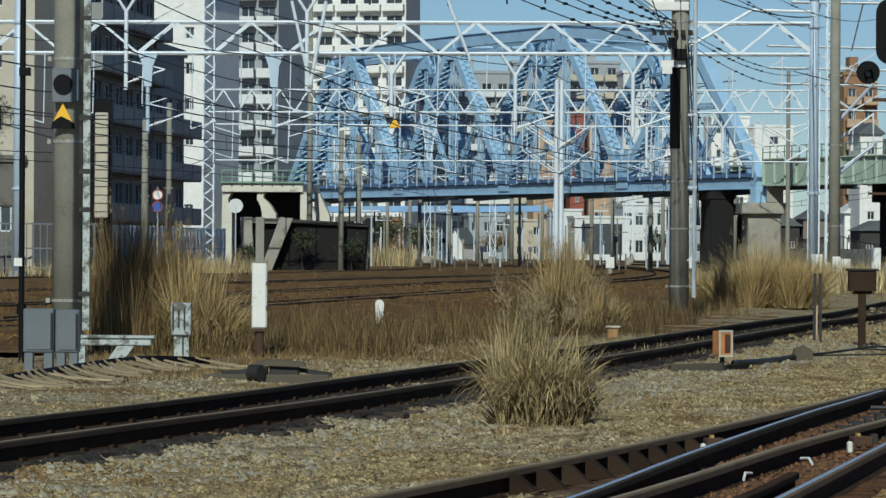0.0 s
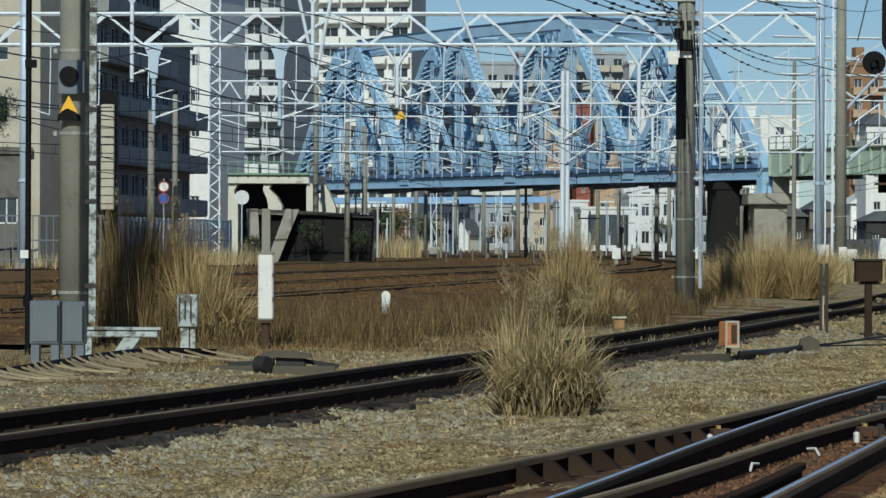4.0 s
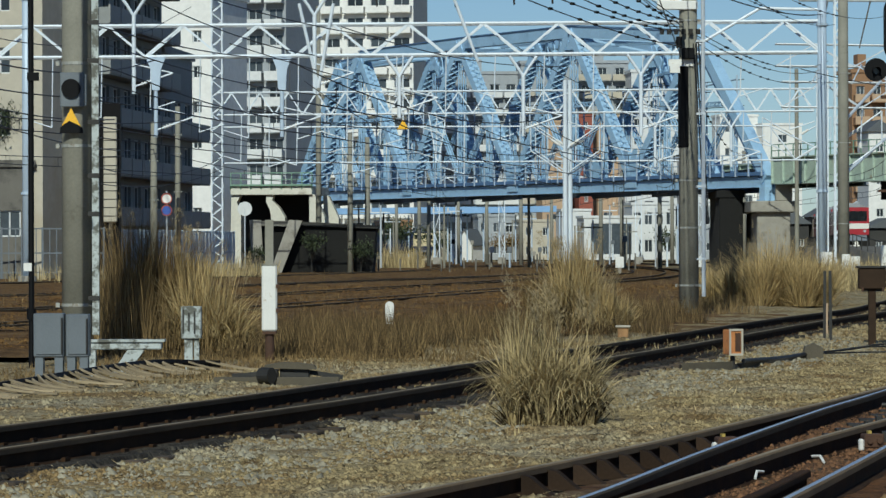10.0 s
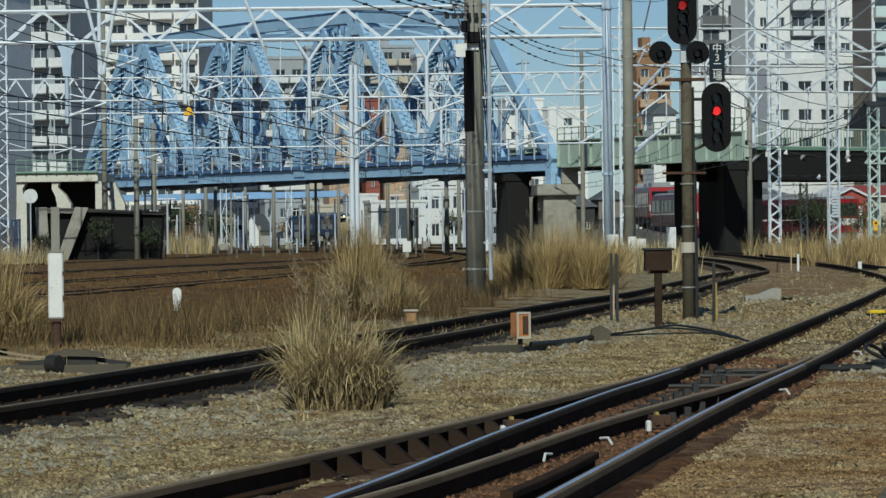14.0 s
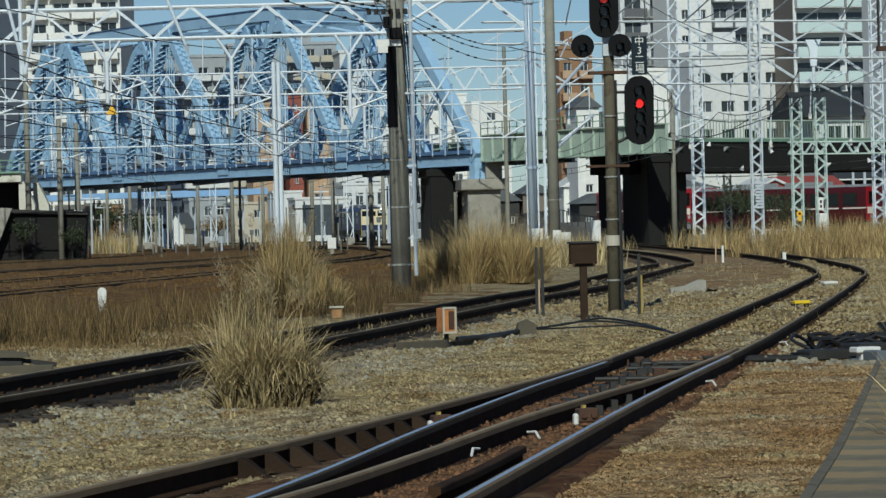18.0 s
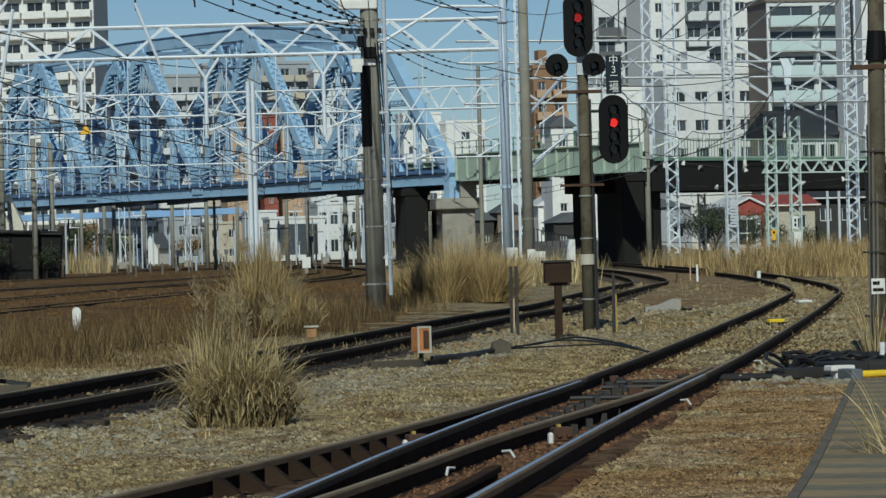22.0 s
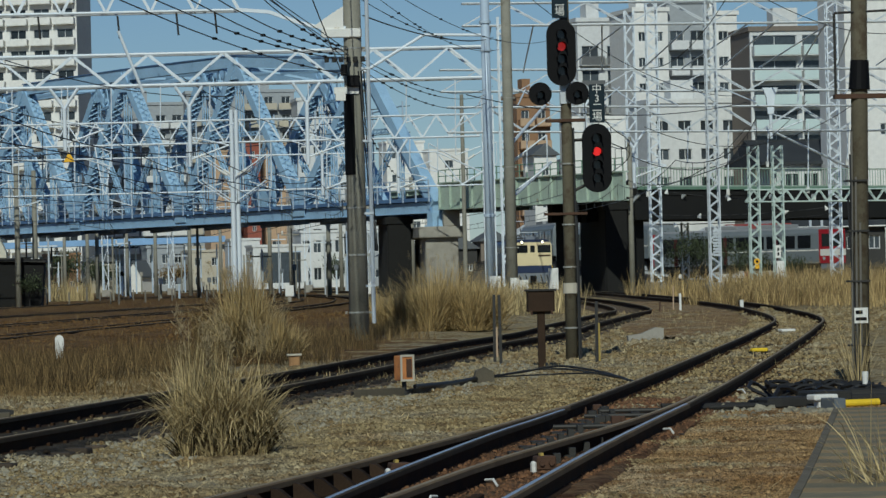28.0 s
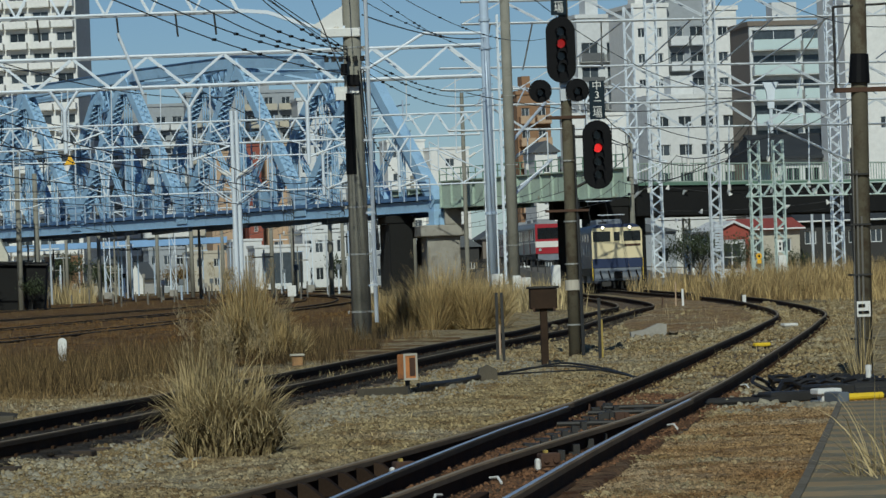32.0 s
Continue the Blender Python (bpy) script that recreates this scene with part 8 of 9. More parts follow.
def near_gantry():
    """The lattice beam that leaves the tall pole above the sidings."""
    lattice_beam((-12.0, 86.3, 7.36), (2.75, 86.3, 7.42), 0.95, "pale steel lattice beam on the tall pole", M_WHITE_STEEL, 0.95, 0.032, 0.5)
    t = thing("beam_bracket", (0, 0, 0), "white curved bracket between beam and pole", "beam bracket")
    part("lower_arm", Shape().sweep([(-0.04, -0.04), (0.04, -0.04), (0.04, 0.04), (-0.04, 0.04)], [Vector((2.7, 86.3, 7.42)), Vector((3.4, 86.3, 7.36)), Vector((4.1, 86.3, 7.1)), Vector((4.6, 86.3, 6.97)), Vector((5.1, 86.3, 6.97))]), M_WHITE_STEEL, t)
    part("upper_arm", Shape().rod((2.7, 86.3, 8.35), (5.1, 86.3, 8.3), 0.04, n=8), M_WHITE_STEEL, t)
    part("plate", Shape().prism([(4.35, 7.0), (5.05, 6.9), (5.05, 7.45), (4.8, 7.3)], 86.25, 86.31), M_WHITE, t)
    for x, z in ((0.05, 7.33), (-1.7, 7.35), (1.35, 7.38), (2.2, 7.4)):
        part("hanger", Shape().rod((x, 86.3, z), (x + 0.04, 86.3, z - 0.5), 0.022, n=8), M_DARKSTEEL, t, "dark insulated hanger")
    part("strut", Shape().rod((0.06, 86.3, 7.0), (0.58, 86.3, 5.62), 0.035, n=8), M_WHITE_STEEL, t)
    for (x0, z0), (x1, z1) in (((-6.67, 12.22), (-5.84, 8.54)), ((-5.17, 12.22), (-5.84, 8.54))):
        solid("stay", Shape().rod((x0, 169.85, z0), (x1, 169.85, z1), 0.075, n=8), M_WHITE_STEEL, "white sloping stay on the beam", "stay", "stays")
    for (x0, z0), (x1, z1) in (((14.47, 8.73), (18.79, 8.72)), ((18.79, 8.72), (21.6, 7.4)), ((18.79, 8.72), (20.3, 6.73)), ((20.3, 6.73), (21.7, 7.6)), ((-13.6, 8.73), (14.47, 8.73)), ((-13.6, 6.6), (21.6, 6.7))):
        solid("stay", Shape().rod((x0, 230.1, z0), (x1, 230.1, z1), 0.045, n=8), M_WHITE_STEEL, "white steel member between the masts", "stay", "stays")


near_gantry()


def beam_struts():
    """Slender members between the portal beams and the droppers below them."""
    rnd = random.Random(5)
    for k in range(11):
        x = 18.5 + 2.1 * k
        dx = rnd.choice((-1.6, -0.8, 0.9, 1.7))
        solid("stay", Shape().rod((x, 200.3, 9.95), (x + dx, 204.2, 11.1), 0.04, n=8), M_WHITE_STEEL, "thin white strut between the beams", "stay", "stays")
        solid("stay", Shape().rod((x + 0.8, 204.2, 12.0), (x + 0.8 - dx, 190.3, 13.6), 0.04, n=8), M_WHITE_STEEL, "thin white strut between the beams", "stay", "stays")
        t = thing("dropper_tube", (x + 0.4, 200.0, 0), "thin pale dropper below the beam", "dropper", "droppers")
        part("tube", Shape().rod((0, 0, 5.2 + 1.4 * (k % 2)), (0.1, 0, 8.8), 0.035, n=8), M_WHITE_STEEL, t)
        part("insulator", Shape().rod((0, 0, 5.2 + 1.4 * (k % 2)), (0.0, 0, 5.5 + 1.4 * (k % 2)), 0.09, n=8), M_WHITE, t)
    for k in range(16):
        x = -17.5 + 2.15 * k
        t = thing("dropper_tube", (x, 170.0, 0), "thin pale dropper below the beam", "dropper", "droppers")
        low = rnd.uniform(6.0, 8.2)
        part("tube", Shape().rod((0, 0, low), (0.05, 0, 9.95), 0.028, n=8), M_WHITE_STEEL, t)
        part("arm", Shape().rod((0, 0, low), (rnd.choice((-1.1, 1.1)), 0, low + 0.35), 0.025, n=8), M_WHITE_STEEL, t)
    for k in range(20):
        x = -12.5 + 1.65 * k
        t = thing("dropper_tube", (x, 230.0, 0), "thin pale dropper below the beam", "dropper", "droppers")
        low = rnd.uniform(5.8, 8.0)
        part("tube", Shape().rod((0, 0, low), (0.05, 0, 9.5), 0.035, n=8), M_WHITE_STEEL, t)
        part("arm", Shape().rod((0, 0, low), (rnd.choice((-1.3, 1.3)), 0, low + 0.4), 0.03, n=8), M_WHITE_STEEL, t)


beam_struts()


def pole_fittings():
    t = thing("pole_head", (5.25, 86.4, 0), "insulators and a black shade shell on the concrete pole", "pole fitting")
    # Added black half-shell; the shade on the pole's left is put into it.
    half = arc(0, 0, 0.228, 130, 268, 12) + arc(0, 0, 0.213, 268, 130, 12)
    part("dark_sheath", Shape().prism([(x, y) for x, y in half], 3.7, 5.55, "z"), M_BLACK, t, "black half-shell painted as the pole's shaded side")
    part("bracket", Shape().box(-0.45, -0.25, 5.5, 0.1, -0.15, 5.65).box(-0.42, -0.3, 5.35, -0.2, -0.1, 5.55), M_WHITE, t, "white insulator bracket")
    part("transformer", Shape().box(-0.16, -0.42, 5.65, 0.12, -0.2, 5.9, 0.02).rod((-0.22, -0.3, 5.9), (-0.22, -0.3, 6.15), 0.07, n=10), M_BLACK, t)
    part("top_arm", Shape().box(-0.7, -0.25, 6.75, 0.2, -0.12, 6.95, 0.02), M_WHITE, t, "white cross arm")
    for k in range(6):
        part("insulator", Shape().rod((-0.6 + 0.16 * k, -0.3, 6.2), (-0.6 + 0.16 * k, -0.3, 6.32), 0.05, n=8), M_DARKSTEEL, t)
    t = thing("service_tube", (5.53, 85.6, 0), "slim pale tube beside the concrete pole", "steel tube")
    part("tube", Shape().rod((0, 0, 0.4), (0, 0, 9.0), 0.045, n=8), M_GALV, t)
    for z in (1.2, 2.8, 4.4, 6.0):
        part("clip", Shape().box(-0.15, -0.05, z, 0.05, 0.3, z + 0.05), M_GALV, t)
    t = thing("service_tube", (5.8, 85.9, 0), "bundle of dark cables down the pole", "cable bundle")
    for k in range(3):
        part("cable", Shape().rod((0.03 * k - 0.2, 0, 2.0), (0.06 * k - 0.45, 0.3, 6.0), 0.016, n=6), M_CABLE, t)


pole_fittings()


def yard_signs():
    t = thing("warning_sign", (-2.14, 169.93, 0), "yellow triangular warning sign under the beam", "warning sign", "warning signs")
    part("triangle", Shape().prism([(-0.25, 6.72), (0.25, 6.72), (0.0, 7.15)], -0.03, 0.0), M_DIAMOND, t)
    part("hanger", Shape().rod((0, 0.02, 7.0), (0, 0.02, 10.0), 0.03, n=6), M_WHITE_STEEL, t)
    t = thing("road_sign", (-14.62, 199.0, 0), "two round road signs on a pole", "road sign")
    part("pole", Shape().rod((0, 0, -0.1), (0, 0, 4.5), 0.04, n=8), M_GALV, t)
    part("upper_disc", Shape().rod((0, -0.06, 4.1), (0, -0.03, 4.1), 0.27, n=20), M_WALL_WHITE, t, "white disc with red rim")
    part("red_rim", Shape().prism(arc(0, 4.1, 0.29, 0, 360, 24) + arc(0, 4.1, 0.23, 360, 0, 24), -0.08, -0.06), M_ROOF_RED, t)
    part("lower_disc", Shape().rod((0, -0.06, 3.5), (0, -0.03, 3.5), 0.27, n=20), M_BLUE_SIGN, t, "blue disc with red rim")
    part("red_rim", Shape().prism(arc(0, 3.5, 0.29, 0, 360, 24) + arc(0, 3.5, 0.23, 360, 0, 24), -0.08, -0.06), M_ROOF_RED, t)
    concrete_pole(-15.2, 198.0, 8.0, 0.2, 0.15, (4.0, 6.0), "grey street lighting pole")
    concrete_pole(-14.4, 204.0, 9.0, 0.16, 0.13, (4.5, 6.5, 7.5), "grey street utility pole with fittings")
    t = thing("duct_column", (-17.5, 199.0, 0), "tall cream ribbed duct on a dark wall", "duct")
    part("column", Shape().box(-0.34, -0.2, 2.9, 0.34, 0.2, 8.3, 0.05), M_WALL_CREAM, t)
    part("leg", Shape().box(-0.1, -0.1, 0, 0.1, 0.1, 2.95), M_DARKSTEEL, t)
    for k in range(12):
        part("rib", Shape().box(-0.36, -0.22, 3.2 + 0.43 * k, 0.36, 0.22, 3.24 + 0.43 * k), M_DARKSTEEL, t)
    part("backing", Shape().box(-0.95, 0.25, 0, 0.5, 0.5, 9.0), M_BLACK, t, "black backing board")
    t = thing("round_mirror", (-15.8, 296.0, 0), "pale round traffic disc on a post", "traffic disc")
    part("disc", Shape().rod((0, -0.05, 4.6), (0, 0, 4.6), 0.55, n=20), M_WALL_MID, t)
    part("post", Shape().rod((0, 0, 0), (0, 0, 4.6), 0.06, n=8), M_GALV, t)
    for x, y, w, h, mat, lab in ((16.2, 168.5, 0.5, 1.3, M_WHITE, "white concrete equipment post"), (16.9, 167.0, 0.35, 1.2, M_WHITE, "white concrete equipment post"), (17.5, 169.0, 0.4, 1.1, M_WHITE, "white concrete equipment post"), (20.6, 185.0, 0.45, 1.6, M_WHITE, "white equipment box by the line"), (34.05, 199.5, 0.4, 1.7, M_WHITE, "white box on the green mast"), (14.6, 232, 0.5, 1.0, M_WHITE, "white box beside the siding"), (9.8, 228, 0.5, 1.0, M_WHITE, "white box beside the siding")):
        t = thing("equipment_post", (x, y, 0), lab, "equipment box", "equipment posts")
        part("case", Shape().box(-w / 2, -0.15, h * 0.35, w / 2, 0.15, h, 0.02), mat, t)
        part("leg", Shape().box(-w / 5, -0.1, -0.1, w / 5, 0.1, h * 0.35), M_CONCRETE, t)
    for k in range(26):
        x = -8 + 22 * k / 25
        solid("stake", Shape().box(-0.05, -0.05, -0.1, 0.05, 0.05, 0.85 + 0.3 * (k % 3 == 0)), M_CONC_DARK, "short dark fence stake in yard", "stake", "yard stakes", at=(x + random.uniform(-0.3, 0.3), 262 + random.uniform(-25, 40), 0))
    concrete_pole(5.9, 300, 6.0, 0.12, 0.1, (3.0,), "thin grey signal post far off")


yard_signs()


def yard_clutter():
    """Slim posts, lamps and small cases that stand among the far sidings."""
    rnd = random.Random(12)
    mats = (M_GALV, M_WHITE_STEEL, M_CONC_POLE, M_PALE_BLUE, M_DARKSTEEL, M_CONC_POLE)
    for k in range(44):
        y = rnd.uniform(285, 450)
        x = y * rnd.uniform(-0.045, 0.085)
        h = rnd.choice((1.2, 1.6, 2.4, 3.6, 4.8, 5.6))
        t = thing("yard_post", pose(x, y, 0, 0, 0, rnd.uniform(-20, 20)), "slim yard post with small fittings", "post", "far yard posts")
        part("stem", Shape().rod((0, 0, -0.2), (0, 0, h), 0.09, 0.07, 8), mats[k % 6], t)
        if h > 3:
            part("cross_arm", Shape().box(-0.9, -0.05, h - 0.6, 0.7, 0.05, h - 0.5), mats[(k + 1) % 6], t)
            part("insulator", Shape().rod((-0.8, 0, h - 0.5), (-0.8, 0, h - 0.2), 0.08, n=8), M_WHITE, t)
        else:
            part("case", Shape().box(-0.17, -0.12, h - 0.4, 0.17, 0.12, h + 0.05, 0.03), (M_GALV, M_GREYBOX, M_CONCRETE, M_BLACK)[k % 4], t)


yard_clutter()

# ---- trains ----
M_CREAM = material("cream_locomotive_paint", (0.80, 0.68, 0.42), 0.4, scale=1.5, spread=0.06, bump=0.02)
M_LOCO_BLUE = material("deep_blue_locomotive_paint", (0.016, 0.03, 0.085), 0.4, scale=1.5, spread=0.12, bump=0.02)
M_LOCO_GREY = material("grey_underframe", (0.19, 0.215, 0.25), 0.6, scale=2, spread=0.2)
# Deck shade is put into this darker red; the front keeps a brighter one.
M_TRAIN_RED_SHADE = material("shaded_red_train_paint", (0.075, 0.010, 0.014), 0.35, scale=1, spread=0.08, bump=0.02)
M_FRONT_RED = material("bright_red_train_front", (0.36, 0.012, 0.022), 0.4, scale=1, spread=0.08, bump=0.02)
M_TRAIN_STEEL = material("grey_train_side", (0.22, 0.25, 0.265), 0.4, 0.2, scale=1, spread=0.1, bump=0.02)
M_TRAIN_WHITE = material("ivory_train_band", (0.78, 0.76, 0.70), 0.4, scale=1, spread=0.05, bump=0.02)
M_TRAIN_ROOF = material("grey_train_roof", (0.28, 0.29, 0.30), 0.6, scale=1, spread=0.15)
M_CAB_GLASS = material("cab_glass", (0.012, 0.014, 0.016), 0.1, bump=0)
M_HEADLAMP = material("lit_headlamp", (0.9, 0.85, 0.7), 0.3, bump=0, glow=((1.0, 0.86, 0.6), 6.0))


def bogie(parent, y, mat=None):
    b = part("bogie", Shape().box(-1.05, y - 1.4, 0.35, -0.9, y + 1.4, 0.75).box(0.9, y - 1.4, 0.35, 1.05, y + 1.4, 0.75).box(-0.9, y - 0.3, 0.45, 0.9, y + 0.3, 0.8), mat or M_DARKSTEEL, parent)
    for dy in (-1.0, 1.0):
        for s in (-1, 1):
            part("wheel", Shape().rod((s * 0.56, y + dy, 0.43), (s * 0.69, y + dy, 0.43), 0.43, n=18), M_DARKSTEEL, b)
    return b


def locomotive():
    """An electric locomotive whose front is at y = 0 and faces down -y."""
    t = thing("electric_locomotive", (0, 0, 0), "cream and blue electric locomotive with lit headlamps", "locomotive")
    L = 16.0
    side = [(-1.4, 1.2), (1.4, 1.2), (1.4, 3.2), (1.3, 3.45), (1.0, 3.62), (-1.0, 3.62), (-1.3, 3.45), (-1.4, 3.2)]
    part("body", Shape().prism(side, 0.25, L - 0.25), M_LOCO_BLUE, t)
    for y0, y1 in ((0.0, 0.25), (L - 0.25, L)):
        f = part("cab_front", Shape().prism([(-1.4, 1.72), (1.4, 1.72), (1.4, 3.2), (1.3, 3.42), (-1.3, 3.42), (-1.4, 3.2)], y0, y1), M_CREAM, t, "cream cab front")
        part("lower_front", Shape().box(-1.4, y0, 1.2, 1.4, y1, 1.72), M_LOCO_BLUE, t, "deep blue lower band")
        yy = y0 - 0.012 if y0 == 0 else y1 + 0.012
        for x0, x1 in ((-1.32, -0.36), (0.38, 1.32)):
            part("windscreen", Shape().box(x0, min(yy, y0), 2.66, x1, max(yy, y0 + 0.01) if y0 == 0 else yy, 3.22), M_CAB_GLASS, f, "dark windscreen")
        part("door", Shape().box(-0.34, yy - 0.02, 1.74, 0.36, yy + 0.02, 3.36), M_CREAM, f, "cream end door")
        part("door_window", Shape().box(-0.16, yy - 0.03, 2.68, 0.16, yy + 0.03, 3.18), M_CAB_GLASS, f)
        part("number_plate", Shape().box(0.42, yy - 0.015, 2.38, 1.3, yy + 0.015, 2.5), M_RUST, f, "dark plain bar")
        part("visor_band", Shape().prism([(-1.3, 3.42), (1.3, 3.42), (1.0, 3.6), (-1.0, 3.6)], y0, y1), M_LOCO_BLUE, f, "blue roof edge")
        for x in (-0.78, 0.72):
            part("headlamp", Shape().rod((x, yy - 0.1, 3.42), (x, yy + 0.1, 3.42), 0.115, n=14), M_LOCO_BLUE, f)
            part("lamp_glass", Shape().rod((x, yy - 0.115, 3.42), (x, yy - 0.1, 3.42), 0.08, n=14), M_HEADLAMP, f, "bright headlamp")
        sk = part("skirt", Shape().box(-1.3, y0 + 0.02, 0.5, 1.3, y1 + 0.02, 1.18), M_LOCO_GREY, t, "grey buffer beam")
        for x in (-1.0, -0.55, 0.55, 1.0):
            part("hose", Shape().rod((x, yy - 0.05, 1.05), (x + 0.12, yy - 0.12, 0.6), 0.04, n=6), M_BLACK, sk)
        part("coupler", Shape().box(-0.22, yy - 0.4, 0.6, 0.22, yy + 0.1, 1.0, 0.03), M_BLACK, t)
        part("rail_guard", Shape().box(-0.9, yy + 0.02, 0.18, -0.4, yy + 0.1, 0.45).box(0.4, yy + 0.02, 0.18, 0.9, yy + 0.1, 0.45), M_DARKSTEEL, t)
        for x in (-1.42, 1.38):
            part("step_rail", Shape().box(x, yy + 0.02, 0.5, x + 0.05, yy + 0.07, 1.7), M_YELLOW, t, "yellow and black hand rail")
    for i in range(6):
        y = 2.0 + 2.1 * i
        for s in (-1, 1):
            part("louvre", Shape().box(s * 1.39, y, 1.9, s * 1.415, y + 1.3, 2.5), M_LOCO_GREY, t)
            part("side_window", Shape().box(s * 1.39, y + 0.1, 2.7, s * 1.41, y + 1.2, 3.1), M_CAB_GLASS, t)
    part("underframe", Shape().box(-1.2, 0.4, 0.75, 1.2, L - 0.4, 1.2), M_DARKSTEEL, t)
    part("roof_gear", Shape().box(-0.7, 5.5, 3.6, 0.7, 10.5, 3.95, 0.05).box(-0.4, 1.0, 3.6, 0.4, 1.9, 3.85, 0.04), M_LOCO_GREY, t)
    for y in (3.4, 12.6):
        p = part("pantograph", Shape().box(-0.7, y - 0.9, 3.7, 0.7, y + 0.9, 3.78), M_DARKSTEEL, t)
        hi = 5.1 if y > 5 else 4.15
        part("arms", Shape().bar((-0.5, y - 0.8, 3.78), (-0.55, y + 0.5, (3.8 + hi) / 2), 0.05).bar((0.5, y - 0.8, 3.78), (0.55, y + 0.5, (3.8 + hi) / 2), 0.05).bar((-0.55, y + 0.5, (3.8 + hi) / 2), (-0.4, y, hi), 0.04).bar((0.55, y + 0.5, (3.8 + hi) / 2), (0.4, y, hi), 0.04), M_DARKSTEEL, p)
        part("pan_head", Shape().box(-0.75, y - 0.12, hi, 0.75, y + 0.12, hi + 0.05), M_GALV, p)
    for y in (2.4, 8.0, 13.6):
        bogie(t, y, M_LOCO_GREY)
    return t


def red_car(front, paint=None, word="red"):
    """A red passenger car, front at y = 0."""
    t = thing("train_car", (0, 0, 0), word + " passenger train car with pale window band", "train car", "train cars")
    L = 17.6
    side = [(-1.4, 0.95), (1.4, 0.95), (1.42, 2.0), (1.38, 3.2), (1.2, 3.5), (-1.2, 3.5), (-1.38, 3.2), (-1.42, 2.0)]
    part("body", Shape().prism(side, 0.0, L), paint or M_TRAIN_RED_SHADE, t)
    part("roof", Shape().prism([(-1.22, 3.5), (1.22, 3.5), (0.9, 3.68), (-0.9, 3.68)], 0.05, L - 0.05), M_TRAIN_ROOF, t, "grey roof")
    part("roof_unit", Shape().box(-0.8, 5.0, 3.66, 0.8, 8.5, 3.95, 0.04).box(-0.8, 10.5, 3.66, 0.8, 13.5, 3.95, 0.04), M_TRAIN_ROOF, t)
    for s in (-1, 1):
        part("pale_band", Shape().box(s * 1.40, 0.0, 1.88, s * 1.43, L, 1.98), M_TRAIN_WHITE, t, "ivory waist band")
        for i in range(10):
            y = 0.9 + 1.62 * i
            part("window", Shape().box(s * 1.38, y, 2.1, s * 1.44, y + 1.3, 3.05), M_CAB_GLASS, t)
        for i in range(3):
            y = 2.15 + 5.4 * i
            part("door", Shape().box(s * 1.39, y + 0.1, 1.0, s * 1.45, y + 0.45, 3.05), M_TRAIN_RED_SHADE, t)
    part("underframe", Shape().box(-1.2, 1.5, 0.5, 1.2, L - 1.5, 0.95), M_DARKSTEEL, t)
    for y in (2.4, L - 2.4):
        bogie(t, y)
    if front:
        for y, d in ((0.0, -1), (L, 1)):
            f = part("cab_front", Shape().box(-1.38, y, 0.95, 1.38, y + d * 0.12, 3.48), M_FRONT_RED, t)
            part("windscreen", Shape().box(-1.2, y + d * 0.12, 2.2, 1.2, y + d * 0.14, 3.15), M_CAB_GLASS, f)
            part("white_band", Shape().box(-1.38, y + d * 0.12, 1.5, 1.38, y + d * 0.15, 2.0), M_TRAIN_WHITE, f, "broad white front band")
            for x in (-1.0, 1.0):
                part("headlamp", Shape().rod((x, y + d * 0.12, 1.3), (x, y + d * 0.17, 1.3), 0.13, n=12), M_CURTAIN, f)
            part("skirt", Shape().box(-1.2, y, 0.4, 1.2, y + d * 0.05, 0.95), M_LOCO_GREY, f)
    return t


class Line:
    """A path that gives places by the distance run along it."""

    def __init__(self, points, offset=0.0):
        self.p = shifted(spline(points, 1.0), offset)
        self.s = [0.0]
        for a, b in zip(self.p, self.p[1:]):
            self.s.append(self.s[-1] + (b - a).length)

    def at(self, s):
        return Vector((np.interp(s, self.s, [p.x for p in self.p]), np.interp(s, self.s, [p.y for p in self.p]), 0))

    def where(self, y):
        """Distance at which the line first passes a given y."""
        return next(s for s, p in zip(self.s, self.p) if p.y <= y)


TRACK_B_ALL = [(-60.0, 565.0), (-30.0, 540.0), (-14.0, 520.0), (-4.0, 503.0), (6.0, 486.0), (14.5, 464.0), (21.5, 425.0), (26.6, 375.0), (28.9, 335.0)] + TRACK_B[::-1][5:13]
LINE_LOCO = Line(TRACK_B_ALL)
LINE_UP = Line(LINE_C)
LINE_DOWN = Line([(200.0, 214.0), (120.0, 250.0), (75.0, 272.5), (58.0, 283.5), (51.5, 289.5), (46.5, 295.5), (41.5, 304.5), (37.6, 316.5), (36.4, 328.0), (36.2, 340.0), (37.4, 366.0), (40.2, 415.0), (44.0, 478.0), (47.2, 560.0), (52.0, 640.0), (60.0, 800.0)])
LOCO = locomotive()
TRAIN_UP = [red_car(True)]
TRAIN_UP += [copy_thing(TRAIN_UP[0], Matrix()) for _ in range(3)]
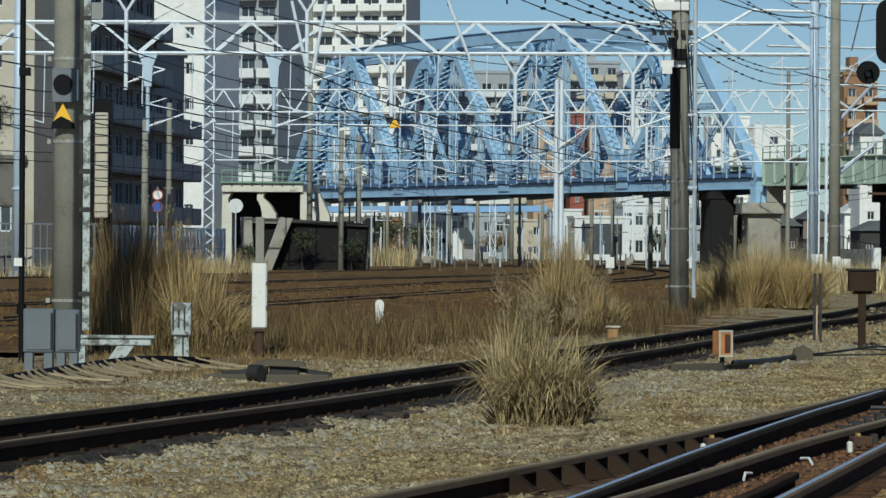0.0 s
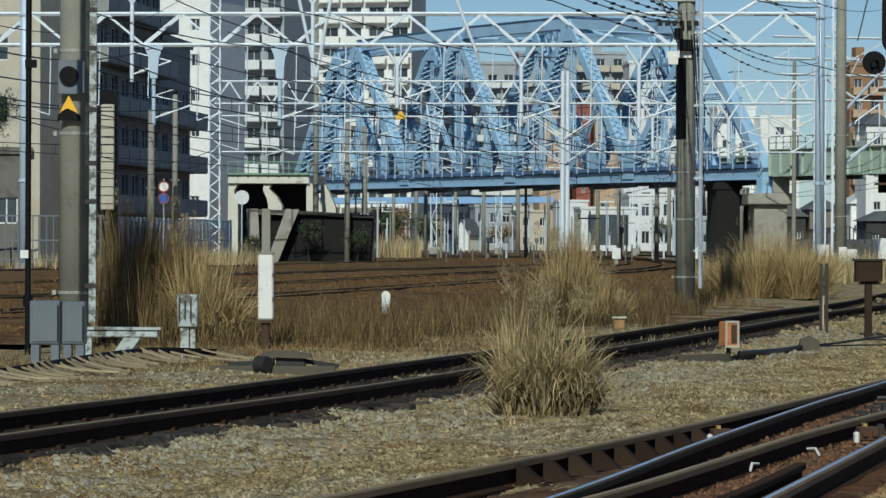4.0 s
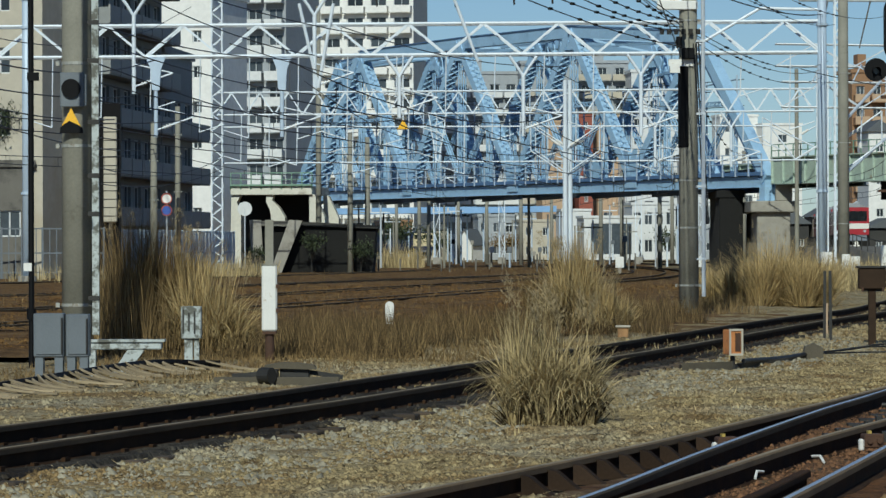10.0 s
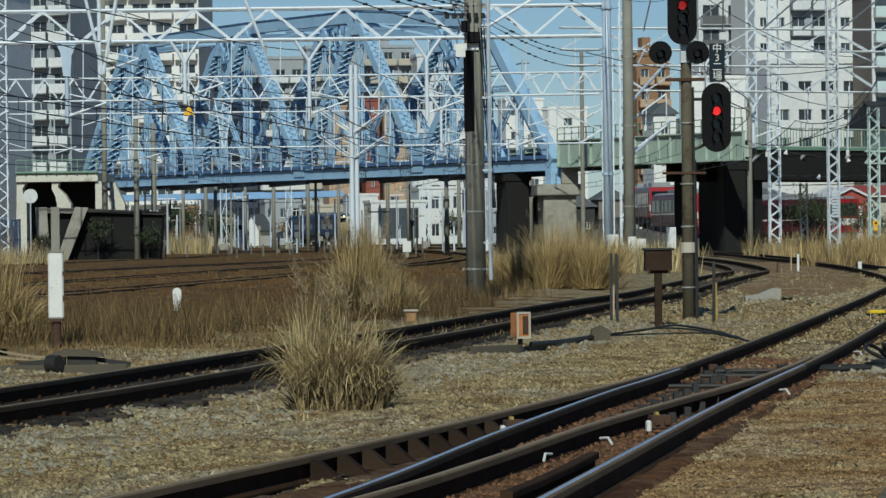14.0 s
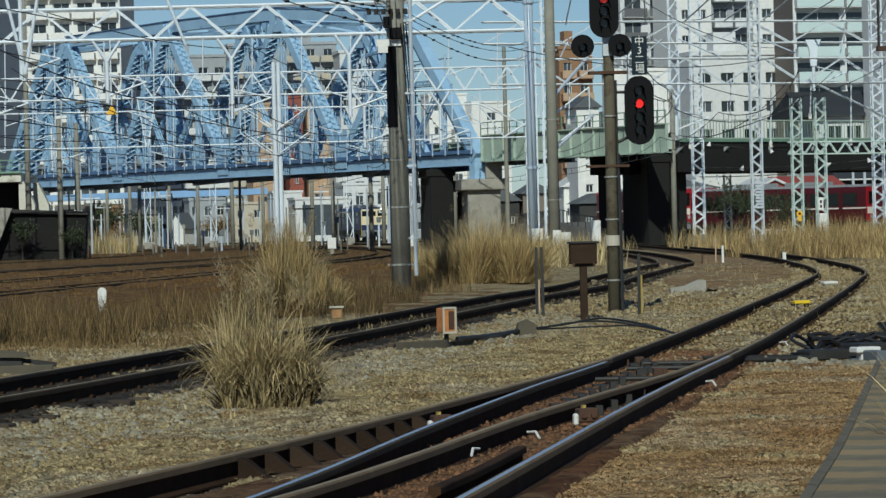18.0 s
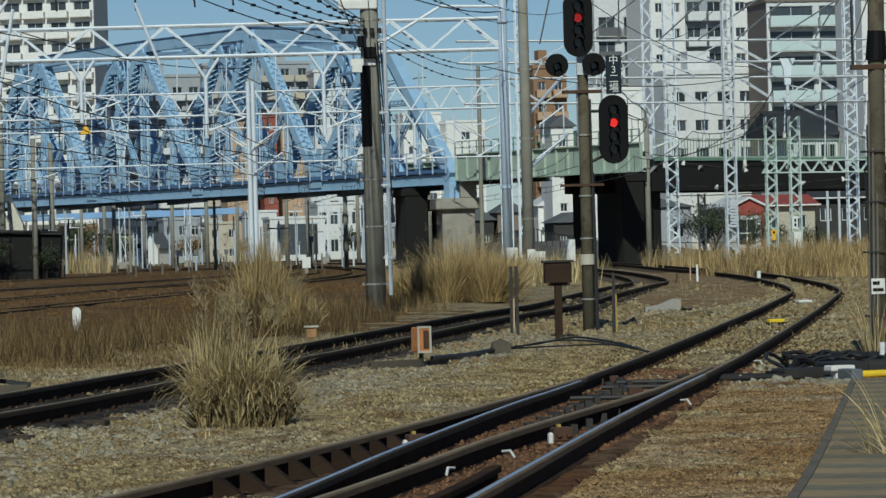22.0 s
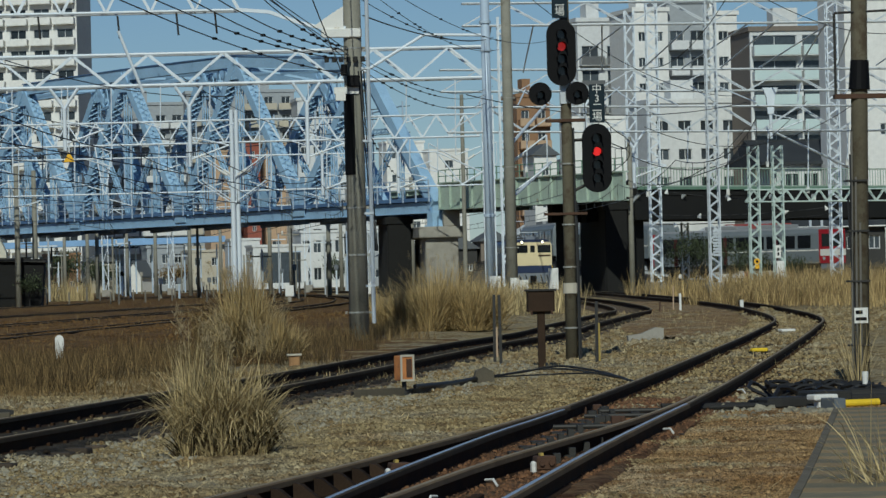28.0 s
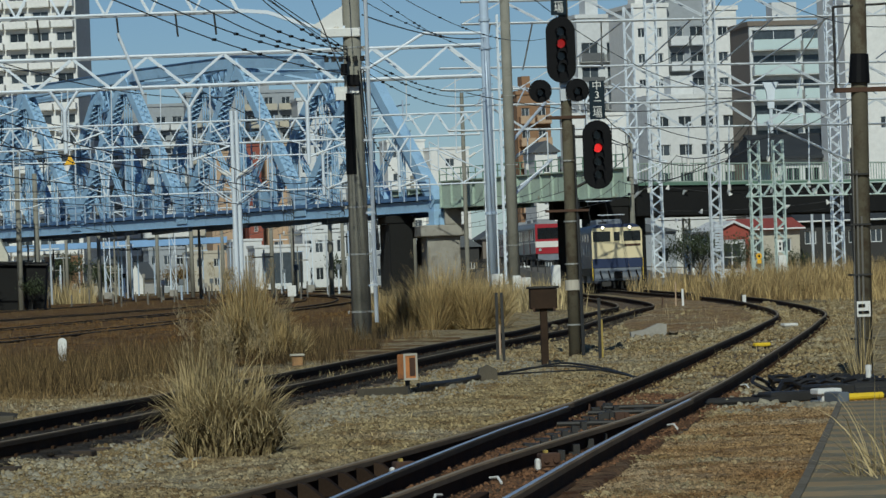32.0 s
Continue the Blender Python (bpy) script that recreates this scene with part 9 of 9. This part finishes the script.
GREY_CAR = red_car(False, M_TRAIN_STEEL, "grey")
TRAIN_DOWN = [GREY_CAR] + [copy_thing(GREY_CAR, Matrix())] + [red_car(True, M_TRAIN_STEEL, "grey red-ended")]
for one in TRAIN_UP:
    tagged(one, group="outbound red train")
for one in TRAIN_DOWN:
    tagged(one, group="inbound red train")


def running(line, ahead, z, length, flip=False):
    """The pose of a car whose front is `ahead` metres along a line."""
    a, b = line.at(ahead - 1.5), line.at(ahead - length + 1.5)
    d = (a - b).normalized()
    front = line.at(ahead)
    return pose(front.x, front.y, z, 0, 0, math.degrees(math.atan2(d.y, d.x)) + 90)


def key_train(cars, line, times, places, z, length):
    for k, car in enumerate(cars):
        rows = []
        for i in range(65):
            t = i * 0.5
            s = float(np.interp(t, times, places)) - k * (length + 0.5)
            p = line.at(max(s, 20.0))
            rows.append((t, running(line, max(s, 20.0), z(p.y), length)))
        walk(car, rows)


def motions():
    """The locomotive crosses behind and comes in under the girder; two red trains pass on the bank."""
    L = LINE_LOCO
    key_train([LOCO], L, [0, 10, 14.5, 28, 29, 30, 31, 32], [L.where(503) - 75, L.where(503), L.where(464), L.where(281), L.where(263), L.where(247), L.where(231), L.where(214)], lambda y: 0.17, 16.0)
    U = LINE_UP
    s = U.where(330)
    key_train(TRAIN_UP, U, [0, 4, 6, 7, 8, 9, 9.5, 10, 10.6, 11, 11.5, 14.5, 32], [U.where(690), U.where(640), U.where(592), U.where(548), U.where(492), U.where(425), U.where(390), U.where(362), U.where(340), U.where(329), U.where(319), s + 45, s + 250], lambda y: bank_level(y) + 0.15, 17.6)
    D = LINE_DOWN
    tail = next(q for q, p in zip(D.s, D.p) if p.x <= 50.0) + 3 * 18.1
    key_train(TRAIN_DOWN, D, [0, 14, 20, 24, 24.5, 28, 28.5, 29, 30, 31, 32], [tail - 330, tail - 190, tail - 112, tail - 54, tail - 46, tail - 5.5, tail, tail + 5.5, tail + 17.5, tail + 29, tail + 39.5], lambda y: bank_level(y) + 0.15, 17.6)


motions()
